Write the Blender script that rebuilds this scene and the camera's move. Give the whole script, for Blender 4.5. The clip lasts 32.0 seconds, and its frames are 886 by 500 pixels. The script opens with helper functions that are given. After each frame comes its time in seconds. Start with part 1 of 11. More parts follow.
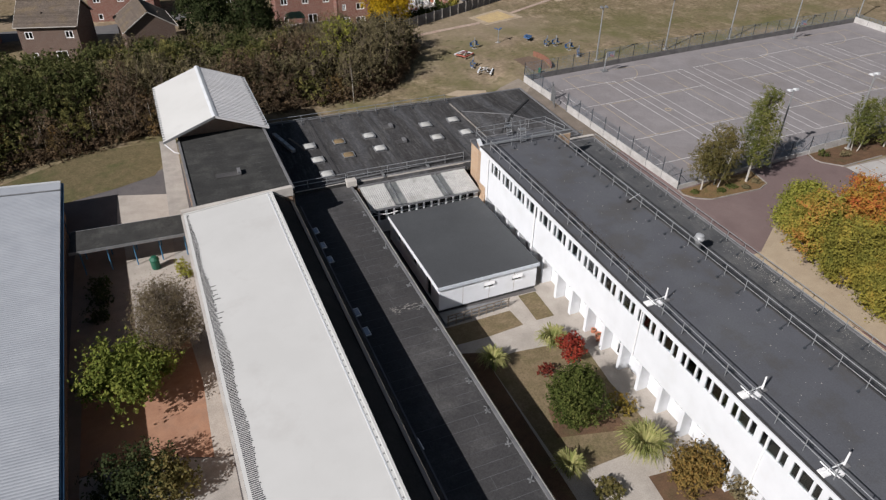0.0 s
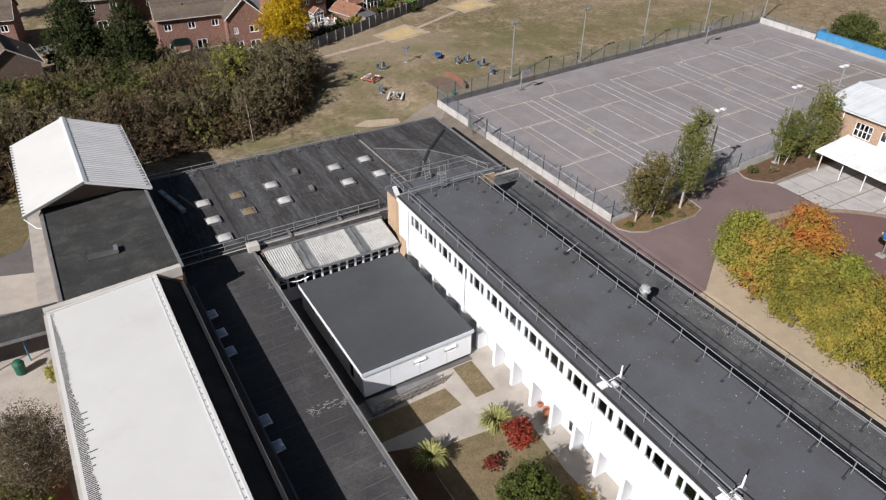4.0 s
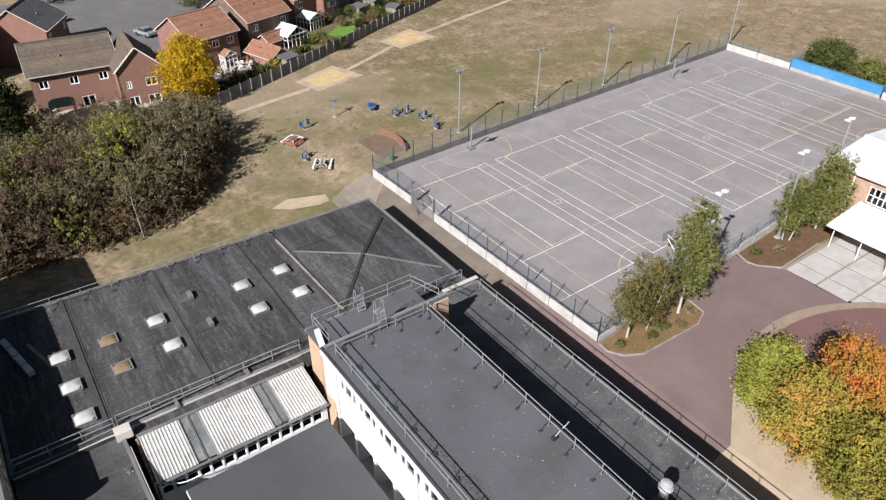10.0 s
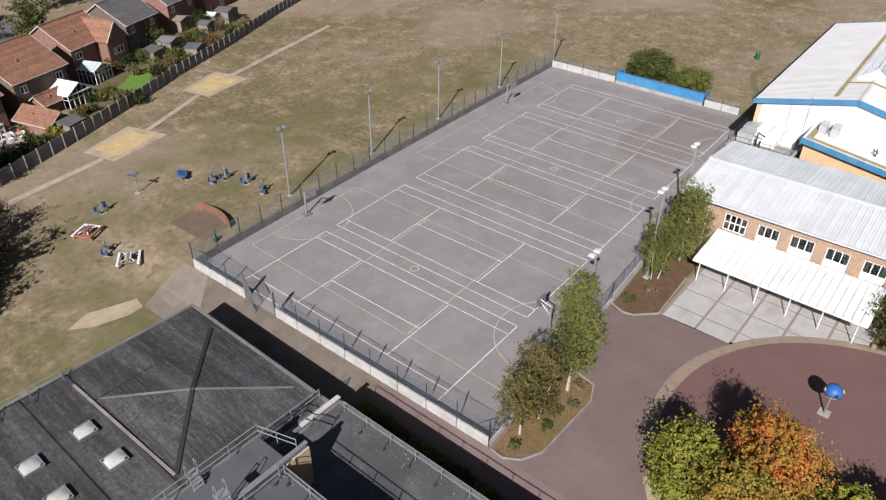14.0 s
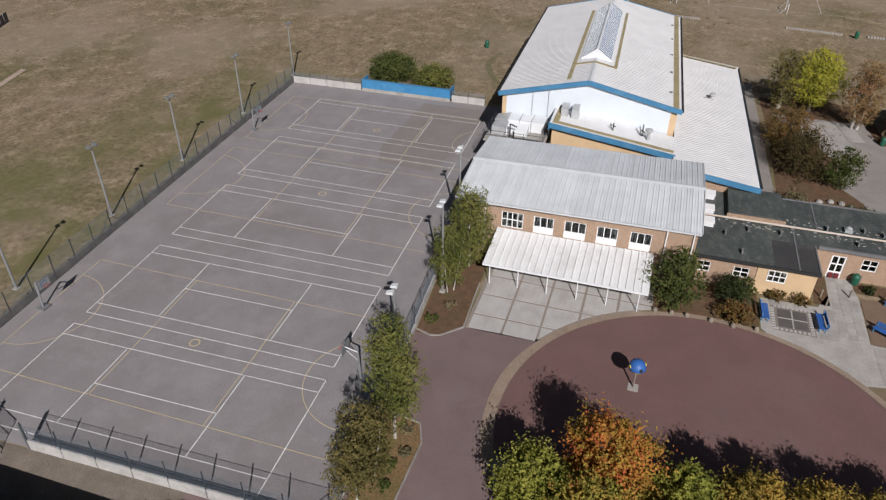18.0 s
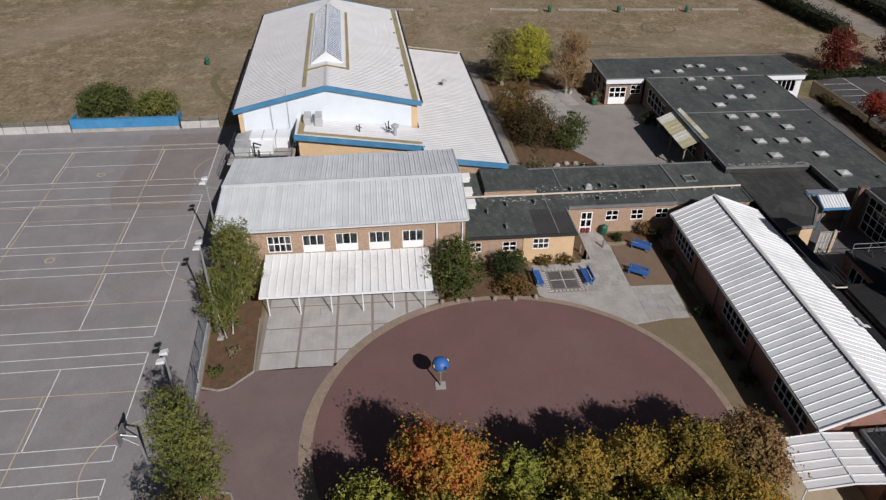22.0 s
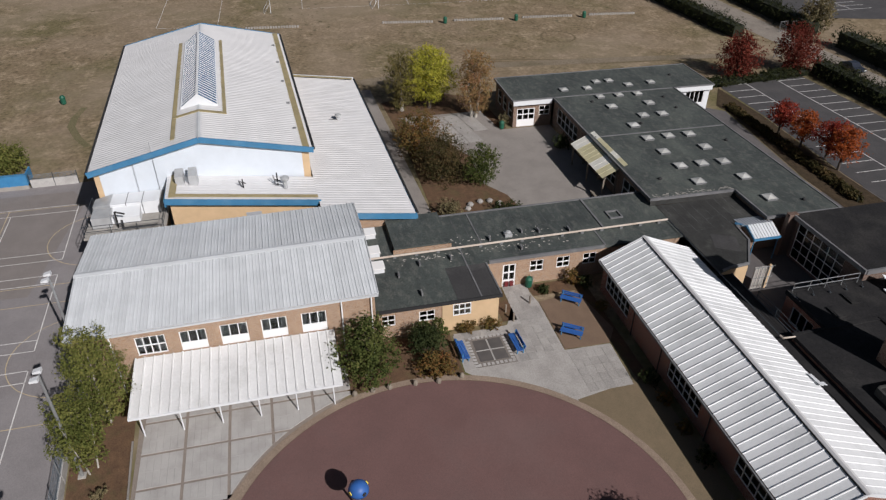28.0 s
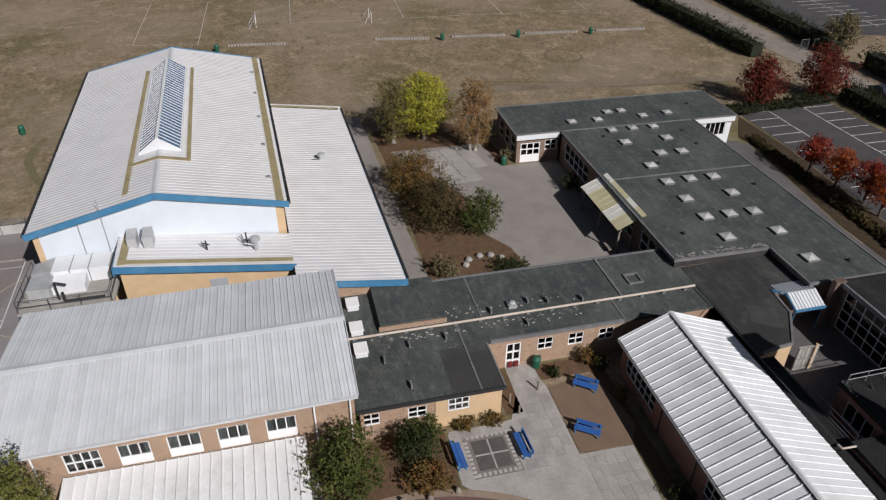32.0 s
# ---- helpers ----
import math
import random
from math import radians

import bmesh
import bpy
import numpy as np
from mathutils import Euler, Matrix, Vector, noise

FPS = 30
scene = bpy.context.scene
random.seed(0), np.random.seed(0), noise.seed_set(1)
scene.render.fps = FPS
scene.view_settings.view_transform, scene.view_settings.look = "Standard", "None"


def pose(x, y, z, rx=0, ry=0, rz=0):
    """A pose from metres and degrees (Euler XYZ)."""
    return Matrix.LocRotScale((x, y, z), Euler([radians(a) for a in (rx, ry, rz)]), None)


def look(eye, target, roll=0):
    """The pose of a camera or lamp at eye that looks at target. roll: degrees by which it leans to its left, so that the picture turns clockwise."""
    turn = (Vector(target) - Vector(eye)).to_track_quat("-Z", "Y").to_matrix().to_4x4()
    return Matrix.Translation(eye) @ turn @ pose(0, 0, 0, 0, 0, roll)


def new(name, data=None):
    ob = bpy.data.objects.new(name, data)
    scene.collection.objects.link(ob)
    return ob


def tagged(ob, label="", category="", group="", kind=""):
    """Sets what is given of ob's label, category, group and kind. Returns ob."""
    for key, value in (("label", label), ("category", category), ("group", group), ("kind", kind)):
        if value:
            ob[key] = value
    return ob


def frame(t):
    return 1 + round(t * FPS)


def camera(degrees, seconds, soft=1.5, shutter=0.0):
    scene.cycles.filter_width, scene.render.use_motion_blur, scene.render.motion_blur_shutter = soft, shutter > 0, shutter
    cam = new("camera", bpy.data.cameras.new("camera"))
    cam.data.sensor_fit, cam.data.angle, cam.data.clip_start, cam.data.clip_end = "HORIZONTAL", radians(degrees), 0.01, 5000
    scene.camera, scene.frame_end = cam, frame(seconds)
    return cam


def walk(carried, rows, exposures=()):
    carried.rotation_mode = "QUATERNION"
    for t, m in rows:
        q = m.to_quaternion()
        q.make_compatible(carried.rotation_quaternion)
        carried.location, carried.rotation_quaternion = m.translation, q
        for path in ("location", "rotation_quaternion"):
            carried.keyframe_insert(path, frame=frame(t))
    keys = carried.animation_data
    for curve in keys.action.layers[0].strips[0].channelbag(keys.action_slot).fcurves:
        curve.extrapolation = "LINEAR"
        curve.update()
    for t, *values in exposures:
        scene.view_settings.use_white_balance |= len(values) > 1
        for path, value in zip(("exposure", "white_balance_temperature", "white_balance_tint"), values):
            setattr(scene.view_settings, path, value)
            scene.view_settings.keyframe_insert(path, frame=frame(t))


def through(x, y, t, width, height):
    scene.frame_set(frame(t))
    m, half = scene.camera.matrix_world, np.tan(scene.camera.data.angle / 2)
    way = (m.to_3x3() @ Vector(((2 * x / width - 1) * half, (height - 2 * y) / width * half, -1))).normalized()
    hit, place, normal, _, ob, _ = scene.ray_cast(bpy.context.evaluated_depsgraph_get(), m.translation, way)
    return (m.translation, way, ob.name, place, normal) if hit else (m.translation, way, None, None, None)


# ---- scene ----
cam = camera(65.20, 32.0, 1.3)
# seconds, place, yaw, pitch, roll
ROWS = [
    (0.0, 0.848, 1.233, 36.895, -22.474, -34.731, 0.812),
    (0.5, 1.137, 2.146, 37.051, -23.854, -34.797, 0.851),
    (1.0, 1.508, 3.079, 37.130, -25.147, -34.802, 0.868),
    (1.5, 1.939, 4.034, 37.161, -26.242, -34.779, 0.863),
    (2.0, 2.414, 5.036, 37.204, -27.200, -34.774, 0.845),
    (2.5, 2.924, 6.080, 37.277, -28.105, -34.795, 0.820),
    (3.0, 3.526, 7.176, 37.331, -28.899, -34.809, 0.772),
    (3.5, 4.185, 8.283, 37.360, -29.529, -34.801, 0.718),
    (5.5, 6.892, 13.124, 37.668, -31.891, -34.875, 0.635),
    (6.0, 7.612, 14.410, 37.705, -32.377, -34.892, 0.613),
    (6.5, 8.429, 15.750, 37.680, -32.772, -34.886, 0.553),
    (7.0, 9.272, 17.113, 37.657, -33.129, -34.915, 0.528),
    (7.5, 10.121, 18.516, 37.641, -33.500, -34.980, 0.561),
    (8.0, 11.030, 19.927, 37.614, -33.836, -35.018, 0.602),
    (8.5, 12.002, 21.326, 37.607, -34.116, -35.020, 0.636),
    (9.0, 13.000, 22.670, 37.566, -34.365, -34.942, 0.623),
    (9.5, 14.024, 23.906, 37.483, -34.629, -34.772, 0.512),
    (10.0, 15.079, 25.136, 37.470, -35.079, -34.614, 0.395),
    (10.5, 16.178, 26.472, 37.526, -35.887, -34.498, 0.382),
    (11.0, 17.255, 27.814, 37.572, -37.173, -34.372, 0.445),
    (11.5, 18.250, 29.077, 37.639, -38.878, -34.259, 0.503),
    (12.0, 19.187, 30.246, 37.742, -40.776, -34.187, 0.556),
    (12.5, 20.047, 31.317, 37.836, -42.891, -34.140, 0.642),
    (13.0, 20.800, 32.321, 37.957, -45.302, -34.116, 0.750),
    (13.5, 21.496, 33.241, 38.100, -47.855, -34.094, 0.784),
    (14.0, 22.164, 34.006, 38.184, -50.360, -34.039, 0.689),
    (14.5, 22.822, 34.681, 38.226, -52.952, -33.984, 0.560),
    (16.5, 25.102, 36.764, 38.570, -64.150, -34.015, 0.537),
    (17.0, 25.625, 37.052, 38.572, -66.925, -34.002, 0.471),
    (17.5, 26.111, 37.301, 38.547, -69.686, -33.976, 0.438),
    (18.0, 26.561, 37.492, 38.491, -72.403, -33.933, 0.429),
    (18.5, 26.993, 37.664, 38.451, -75.164, -33.909, 0.435),
    (19.0, 27.421, 37.835, 38.453, -78.042, -33.914, 0.445),
    (19.5, 27.832, 37.983, 38.438, -80.932, -33.915, 0.459),
    (20.0, 28.217, 38.090, 38.370, -83.825, -33.894, 0.466),
    (20.5, 28.553, 38.156, 38.287, -86.728, -33.870, 0.415),
    (21.0, 28.837, 38.199, 38.193, -89.546, -33.824, 0.309),
    (21.5, 29.127, 38.279, 38.077, -92.318, -33.753, 0.212),
    (22.0, 29.489, 38.366, 37.972, -95.138, -33.687, 0.136),
    (22.5, 29.931, 38.403, 37.944, -97.860, -33.672, 0.086),
    (23.0, 30.443, 38.392, 37.995, -100.225, -33.708, 0.062),
    (23.5, 31.052, 38.332, 38.044, -101.873, -33.742, 0.055),
    (24.0, 31.771, 38.239, 38.044, -102.749, -33.747, 0.063),
    (24.5, 32.572, 38.155, 38.085, -103.177, -33.790, 0.116),
    (25.0, 33.432, 38.069, 38.203, -103.418, -33.873, 0.205),
    (25.5, 34.372, 37.936, 38.301, -103.571, -33.926, 0.251),
    (27.5, 38.709, 37.009, 38.472, -103.928, -33.964, 0.349),
    (28.0, 39.881, 36.677, 38.499, -103.922, -33.953, 0.371),
    (28.5, 41.045, 36.393, 38.537, -103.977, -33.966, 0.458),
    (29.0, 42.254, 36.091, 38.599, -104.031, -34.007, 0.537),
    (29.5, 43.525, 35.727, 38.654, -104.043, -34.052, 0.541),
    (30.0, 44.796, 35.319, 38.655, -104.015, -34.056, 0.493),
    (30.5, 46.046, 34.923, 38.623, -103.985, -34.035, 0.468),
    (31.0, 47.340, 34.543, 38.624, -103.982, -34.041, 0.462),
    (31.5, 48.685, 34.178, 38.658, -104.010, -34.063, 0.487),
    (32.0, 50.078, 33.805, 38.601, -104.049, -33.999, 0.540),
]
EXPO = 0.0
walk(cam, [(t, pose(x, y, z, 0, 0, yaw) @ pose(0, 0, 0, 90 + pitch) @ pose(0, 0, 0, 0, 0, roll)) for t, x, y, z, yaw, pitch, roll in ROWS],
     [(0.0, EXPO + 0.25), (3.5, EXPO + 0.45), (6.0, EXPO + 0.64), (9.0, EXPO + 0.82), (11.0, EXPO + 0.93), (13.0, EXPO + 0.76), (14.5, EXPO + 0.46), (17.0, EXPO + 0.15), (19.0, EXPO - 0.02), (25.0, EXPO - 0.04), (32.0, EXPO - 0.1)])

# ---- daylight: clear autumn sky, low sun from the south-west ----
SUN_X, SUN_Y, SUN_UP = -0.911, -0.412, 35.8
world = bpy.data.worlds.new("sky")
world.use_nodes = True
scene.world = world
_bg = world.node_tree.nodes["Background"]
_sky = world.node_tree.nodes.new("ShaderNodeTexSky")
_sky.sky_type = "NISHITA"
_sky.sun_disc = False
_sky.sun_elevation = radians(SUN_UP)
_sky.sun_rotation = math.atan2(SUN_X, SUN_Y)
_sky.air_density, _sky.dust_density = 1.0, 1.5
_bg.inputs[1].default_value = 0.028
world.node_tree.links.new(_sky.outputs[0], _bg.inputs[0])
_sun = new("sun", bpy.data.lights.new("sun", "SUN"))
_sun.data.energy, _sun.data.angle, _sun.data.color = 4.85, radians(0.53), (1.0, 0.962, 0.955)
_c = math.cos(radians(SUN_UP))
_sun.matrix_world = look((SUN_X * _c * 200, SUN_Y * _c * 200, math.sin(radians(SUN_UP)) * 200), (0, 0, 0))

# ---- materials ----
MATS = {}


def mix_rgb(nt, fac, a, b, mode="MIX"):
    n = nt.nodes.new("ShaderNodeMix")
    n.data_type, n.blend_type = "RGBA", mode
    for sock, v in ((n.inputs[0], fac), (n.inputs[6], a), (n.inputs[7], b)):
        if hasattr(v, "is_output"):
            nt.links.new(v, sock)
        elif isinstance(v, (int, float)):
            sock.default_value = v
        else:
            sock.default_value = (*v, 1)
    return n.outputs[2]


def noise_fac(nt, vec, scale, detail=5.0, lo=0.35, hi=0.65, rough=0.6):
    n = nt.nodes.new("ShaderNodeTexNoise")
    n.inputs["Scale"].default_value, n.inputs["Detail"].default_value, n.inputs["Roughness"].default_value = scale, detail, rough
    nt.links.new(vec, n.inputs["Vector"])
    m = nt.nodes.new("ShaderNodeMapRange")
    m.inputs[1].default_value, m.inputs[2].default_value = lo, hi
    nt.links.new(n.outputs[0], m.inputs[0])
    return m.outputs[0]


def mat(name, c1, c2=None, scale=1.5, rough=0.85, bump=0.15, bscale=14.0, metal=0.0, stain=None, sscale=0.18, samt=0.6,
        slo=0.5, shi=0.68, rnd=0.0, stretch=(1, 1, 1), spec=0.4, brick=None, mortar=(0.42, 0.38, 0.33), grain=0.0, gscale=30.0, stain2=None, s2scale=0.8, s2amt=0.5):
    """Two tones of noise at real size, larger stains, fine grain and bump; brick: courses along the wall."""
    m = bpy.data.materials.new(name)
    m.use_nodes = True
    nt = m.node_tree
    bs = nt.nodes["Principled BSDF"]
    geo = nt.nodes.new("ShaderNodeNewGeometry")
    mp = nt.nodes.new("ShaderNodeMapping")
    mp.inputs["Scale"].default_value = stretch
    nt.links.new(geo.outputs["Position"], mp.inputs["Vector"])
    vec = mp.outputs[0]
    c2 = c2 or tuple(0.75 * c for c in c1)
    col = mix_rgb(nt, noise_fac(nt, vec, scale), c1, c2)
    height = None
    if brick:
        sep = nt.nodes.new("ShaderNodeSeparateXYZ")
        nt.links.new(geo.outputs["Position"], sep.inputs[0])
        add = nt.nodes.new("ShaderNodeMath")
        nt.links.new(sep.outputs[0], add.inputs[0])
        nt.links.new(sep.outputs[1], add.inputs[1])
        cmb = nt.nodes.new("ShaderNodeCombineXYZ")
        nt.links.new(add.outputs[0], cmb.inputs[0])
        nt.links.new(sep.outputs[2], cmb.inputs[1])
        bt = nt.nodes.new("ShaderNodeTexBrick")
        bt.inputs["Scale"].default_value = 1.0
        bt.inputs["Brick Width"].default_value, bt.inputs["Row Height"].default_value = brick
        bt.inputs["Mortar Size"].default_value = 0.009
        bt.inputs["Color1"].default_value, bt.inputs["Color2"].default_value = (1, 1, 1, 1), (0.62, 0.6, 0.6, 1)
        bt.inputs["Mortar"].default_value = (1, 1, 1, 1)
        nt.links.new(cmb.outputs[0], bt.inputs["Vector"])
        col = mix_rgb(nt, 0.75, col, bt.outputs["Color"], "MULTIPLY")
        col = mix_rgb(nt, bt.outputs["Fac"], col, mortar)
    if stain:
        f = noise_fac(nt, vec, sscale, 7.0, slo, shi, 0.65)
        k = nt.nodes.new("ShaderNodeMath")
        k.operation = "MULTIPLY"
        nt.links.new(f, k.inputs[0])
        k.inputs[1].default_value = samt
        col = mix_rgb(nt, k.outputs[0], col, stain)
    if stain2:
        f = noise_fac(nt, vec, s2scale, 8.0, 0.5, 0.62, 0.7)
        k = nt.nodes.new("ShaderNodeMath")
        k.operation = "MULTIPLY"
        nt.links.new(f, k.inputs[0])
        k.inputs[1].default_value = s2amt
        col = mix_rgb(nt, k.outputs[0], col, stain2)
    if grain:
        g = noise_fac(nt, geo.outputs["Position"], gscale, 3.0, 0.3, 0.7, 0.7)
        col = mix_rgb(nt, grain, col, g, "OVERLAY")
    if rnd:
        oi = nt.nodes.new("ShaderNodeObjectInfo")
        mr = nt.nodes.new("ShaderNodeMapRange")
        mr.inputs[3].default_value, mr.inputs[4].default_value = 1 - rnd, 1 + rnd
        nt.links.new(oi.outputs["Random"], mr.inputs[0])
        hs = nt.nodes.new("ShaderNodeHueSaturation")
        nt.links.new(mr.outputs[0], hs.inputs["Value"])
        nt.links.new(col, hs.inputs["Color"])
        col = hs.outputs[0]
    nt.links.new(col, bs.inputs["Base Color"])
    bs.inputs["Roughness"].default_value, bs.inputs["Metallic"].default_value = rough, metal
    bs.inputs["Specular IOR Level"].default_value = spec
    if bump:
        n = nt.nodes.new("ShaderNodeTexNoise")
        n.inputs["Scale"].default_value, n.inputs["Detail"].default_value = bscale, 4.0
        nt.links.new(geo.outputs["Position"], n.inputs["Vector"])
        b = nt.nodes.new("ShaderNodeBump")
        b.inputs["Strength"].default_value, b.inputs["Distance"].default_value = bump, 0.04
        nt.links.new(n.outputs[0], b.inputs["Height"])
        nt.links.new(b.outputs[0], bs.inputs["Normal"])
    MATS[name] = m
    return m


def leaf_mat(name, colors, patch=0.25, through=0.3, vary=0.45):
    """Leaves: each its own tone from the ramp, with drifts of colour through the crown."""
    m = bpy.data.materials.new(name)
    m.use_nodes = True
    nt = m.node_tree
    bs = nt.nodes["Principled BSDF"]
    geo = nt.nodes.new("ShaderNodeNewGeometry")
    f = noise_fac(nt, geo.outputs["Position"], patch, 3.0, 0.3, 0.7)
    ad = nt.nodes.new("ShaderNodeMath")
    ad.operation = "MULTIPLY_ADD"
    nt.links.new(geo.outputs["Random Per Island"], ad.inputs[0])
    ad.inputs[1].default_value = vary
    sc = nt.nodes.new("ShaderNodeMath")
    sc.operation = "MULTIPLY"
    nt.links.new(f, sc.inputs[0])
    sc.inputs[1].default_value = 1.0 - vary
    nt.links.new(sc.outputs[0], ad.inputs[2])
    cr = nt.nodes.new("ShaderNodeValToRGB")
    el = cr.color_ramp.elements
    while len(el) < len(colors):
        el.new(0.5)
    for i, c in enumerate(colors):
        el[i].position = i / (len(colors) - 1)
        el[i].color = (*c, 1)
    nt.links.new(ad.outputs[0], cr.inputs[0])
    nt.links.new(cr.outputs[0], bs.inputs["Base Color"])
    bs.inputs["Roughness"].default_value = 0.8
    bs.inputs["Specular IOR Level"].default_value = 0.08
    tr = nt.nodes.new("ShaderNodeBsdfTranslucent")
    nt.links.new(cr.outputs[0], tr.inputs[0])
    mx = nt.nodes.new("ShaderNodeMixShader")
    mx.inputs[0].default_value = through
    nt.links.new(bs.outputs[0], mx.inputs[1])
    nt.links.new(tr.outputs[0], mx.inputs[2])
    nt.links.new(mx.outputs[0], nt.nodes["Material Output"].inputs[0])
    MATS[name] = m
    return m


def glass_mat(name, tint, rough=0.03):
    m = bpy.data.materials.new(name)
    m.use_nodes = True
    bs = m.node_tree.nodes["Principled BSDF"]
    bs.inputs["Base Color"].default_value = (*tint, 1)
    bs.inputs["Transmission Weight"].default_value = 1.0
    bs.inputs["Roughness"].default_value = rough
    bs.inputs["IOR"].default_value = 1.45
    MATS[name] = m
    return m


GRASS = mat("dry_grass", (0.232, 0.176, 0.118), (0.172, 0.131, 0.083), 0.4, 0.95, 0.5, 9.0, stain=(0.128, 0.112, 0.056), sscale=0.045, samt=0.75,
            slo=0.47, shi=0.62, grain=0.42, gscale=1.6, spec=0.1, stain2=(0.315, 0.246, 0.170), s2scale=0.3, s2amt=0.75, stretch=(1.0, 0.9, 1))
# greener, damper grass beside the court kerb and along the hall
_nt = GRASS.node_tree
_bs = _nt.nodes["Principled BSDF"]
_dry = _bs.inputs["Base Color"].links[0].from_socket
_geo = _nt.nodes.new("ShaderNodeNewGeometry")
_xyz = _nt.nodes.new("ShaderNodeSeparateXYZ")
_nt.links.new(_geo.outputs["Position"], _xyz.inputs[0])
_near = _nt.nodes.new("ShaderNodeMapRange")
_near.interpolation_type = "SMOOTHSTEP"
for _i, _v in enumerate((98.0, 120.0, 0.95, 0.15)):
    _near.inputs[1 + _i].default_value = _v
_nt.links.new(_xyz.outputs[1], _near.inputs[0])
_mul = _nt.nodes.new("ShaderNodeMath")
_mul.operation = "MULTIPLY"
_nt.links.new(_near.outputs[0], _mul.inputs[0])
_west = _nt.nodes.new("ShaderNodeMapRange")
_west.interpolation_type = "SMOOTHSTEP"
for _i, _v in enumerate((112.0, 140.0, 1.0, 0.1)):
    _west.inputs[1 + _i].default_value = _v
_nt.links.new(_xyz.outputs[0], _west.inputs[0])
_patch = _nt.nodes.new("ShaderNodeMath")
_patch.operation = "MULTIPLY"
_nt.links.new(_west.outputs[0], _patch.inputs[0])
_nt.links.new(noise_fac(_nt, _geo.outputs["Position"], 0.09, 6.0, 0.40, 0.62, 0.65), _patch.inputs[1])
_nt.links.new(_patch.outputs[0], _mul.inputs[1])
# broad pale drifts and dark tussocks across the field
_pale = noise_fac(_nt, _geo.outputs["Position"], 0.028, 5.0, 0.47, 0.62, 0.6)
_dry = mix_rgb(_nt, _pale, _dry, mix_rgb(_nt, 0.6, _dry, (0.300, 0.236, 0.178)))
_tuft = noise_fac(_nt, _geo.outputs["Position"], 0.75, 4.0, 0.60, 0.68, 0.55)
_where = noise_fac(_nt, _geo.outputs["Position"], 0.05, 3.0, 0.50, 0.60, 0.5)
_both = _nt.nodes.new("ShaderNodeMath")
_both.operation = "MULTIPLY"
_nt.links.new(_tuft, _both.inputs[0])
_nt.links.new(_where, _both.inputs[1])
_dry = mix_rgb(_nt, _both.outputs[0], _dry, (0.105, 0.088, 0.055))
_nt.links.new(mix_rgb(_nt, _mul.outputs[0], _dry, (0.122, 0.116, 0.050)), _bs.inputs["Base Color"])
LAWN = mat("mown_grass", (0.150, 0.118, 0.068), (0.195, 0.148, 0.092), 0.9, 0.95, 0.4, 12.0, stain=(0.095, 0.092, 0.040), sscale=0.35, samt=0.7, grain=0.25, gscale=7, spec=0.1)
GREEN_LAWN = mat("green_lawn", (0.10, 0.19, 0.03), (0.13, 0.22, 0.05), 1.2, 0.95, 0.4, 12.0, grain=0.2, spec=0.1)
COURT = mat("court_asphalt", (0.238, 0.221, 0.223), (0.209, 0.194, 0.196), 0.35, 0.9, 0.12, 40.0, stain=(0.184, 0.162, 0.158), sscale=0.07, samt=0.55, grain=0.2, gscale=18, stain2=(0.275, 0.256, 0.256), s2scale=0.25, s2amt=0.4)
COURT_DARK = mat("resurfaced_asphalt", (0.215, 0.192, 0.182), (0.190, 0.170, 0.160), 0.5, 0.9, 0.12, 40.0, grain=0.2, gscale=22)
MAROON = mat("maroon_tarmac", (0.153, 0.086, 0.079), (0.136, 0.077, 0.071), 0.35, 0.92, 0.12, 30.0, stain=(0.172, 0.112, 0.104), sscale=0.10, samt=0.45, grain=0.13, gscale=14, stain2=(0.122, 0.074, 0.069), s2scale=0.4, s2amt=0.25)
MAROON_WORN = mat("worn_maroon_tarmac", (0.168, 0.120, 0.114), (0.147, 0.105, 0.100), 0.35, 0.92, 0.12, 30.0, stain=(0.215, 0.162, 0.152), sscale=0.11, samt=0.5, grain=0.12, gscale=14, stain2=(0.135, 0.092, 0.088), s2scale=0.4, s2amt=0.3)
TARMAC = mat("grey_tarmac", (0.115, 0.105, 0.105), (0.09, 0.084, 0.085), 0.5, 0.92, 0.2, 30.0, stain=(0.16, 0.145, 0.14), sscale=0.2, samt=0.5, grain=0.2, gscale=18)
YARD = mat("yard_tarmac", (0.262, 0.238, 0.218), (0.222, 0.200, 0.184), 0.4, 0.92, 0.2, 30.0, stain=(0.165, 0.148, 0.136), sscale=0.15, samt=0.5, grain=0.16, gscale=18, stain2=(0.30, 0.275, 0.25), s2scale=0.3, s2amt=0.35)
RESIN = mat("tan_resin", (0.39, 0.315, 0.225), (0.345, 0.275, 0.195), 0.8, 0.92, 0.2, 35.0, stain=(0.29, 0.225, 0.16), sscale=0.3, samt=0.4, grain=0.15, gscale=18)
RESIN_BROWN = mat("brown_resin", (0.185, 0.125, 0.085), (0.16, 0.108, 0.075), 0.8, 0.92, 0.2, 35.0, grain=0.15, gscale=18)
PAVE_BROWN = mat("brown_worn_paving", (0.25, 0.195, 0.160), (0.205, 0.160, 0.130), 0.7, 0.9, 0.2, 25.0, stain=(0.165, 0.13, 0.105), sscale=0.4, samt=0.5, grain=0.18, gscale=12)
OLIVE = mat("olive_resin", (0.18, 0.135, 0.085), (0.155, 0.12, 0.075), 0.8, 0.92, 0.2, 35.0, grain=0.2, gscale=18)
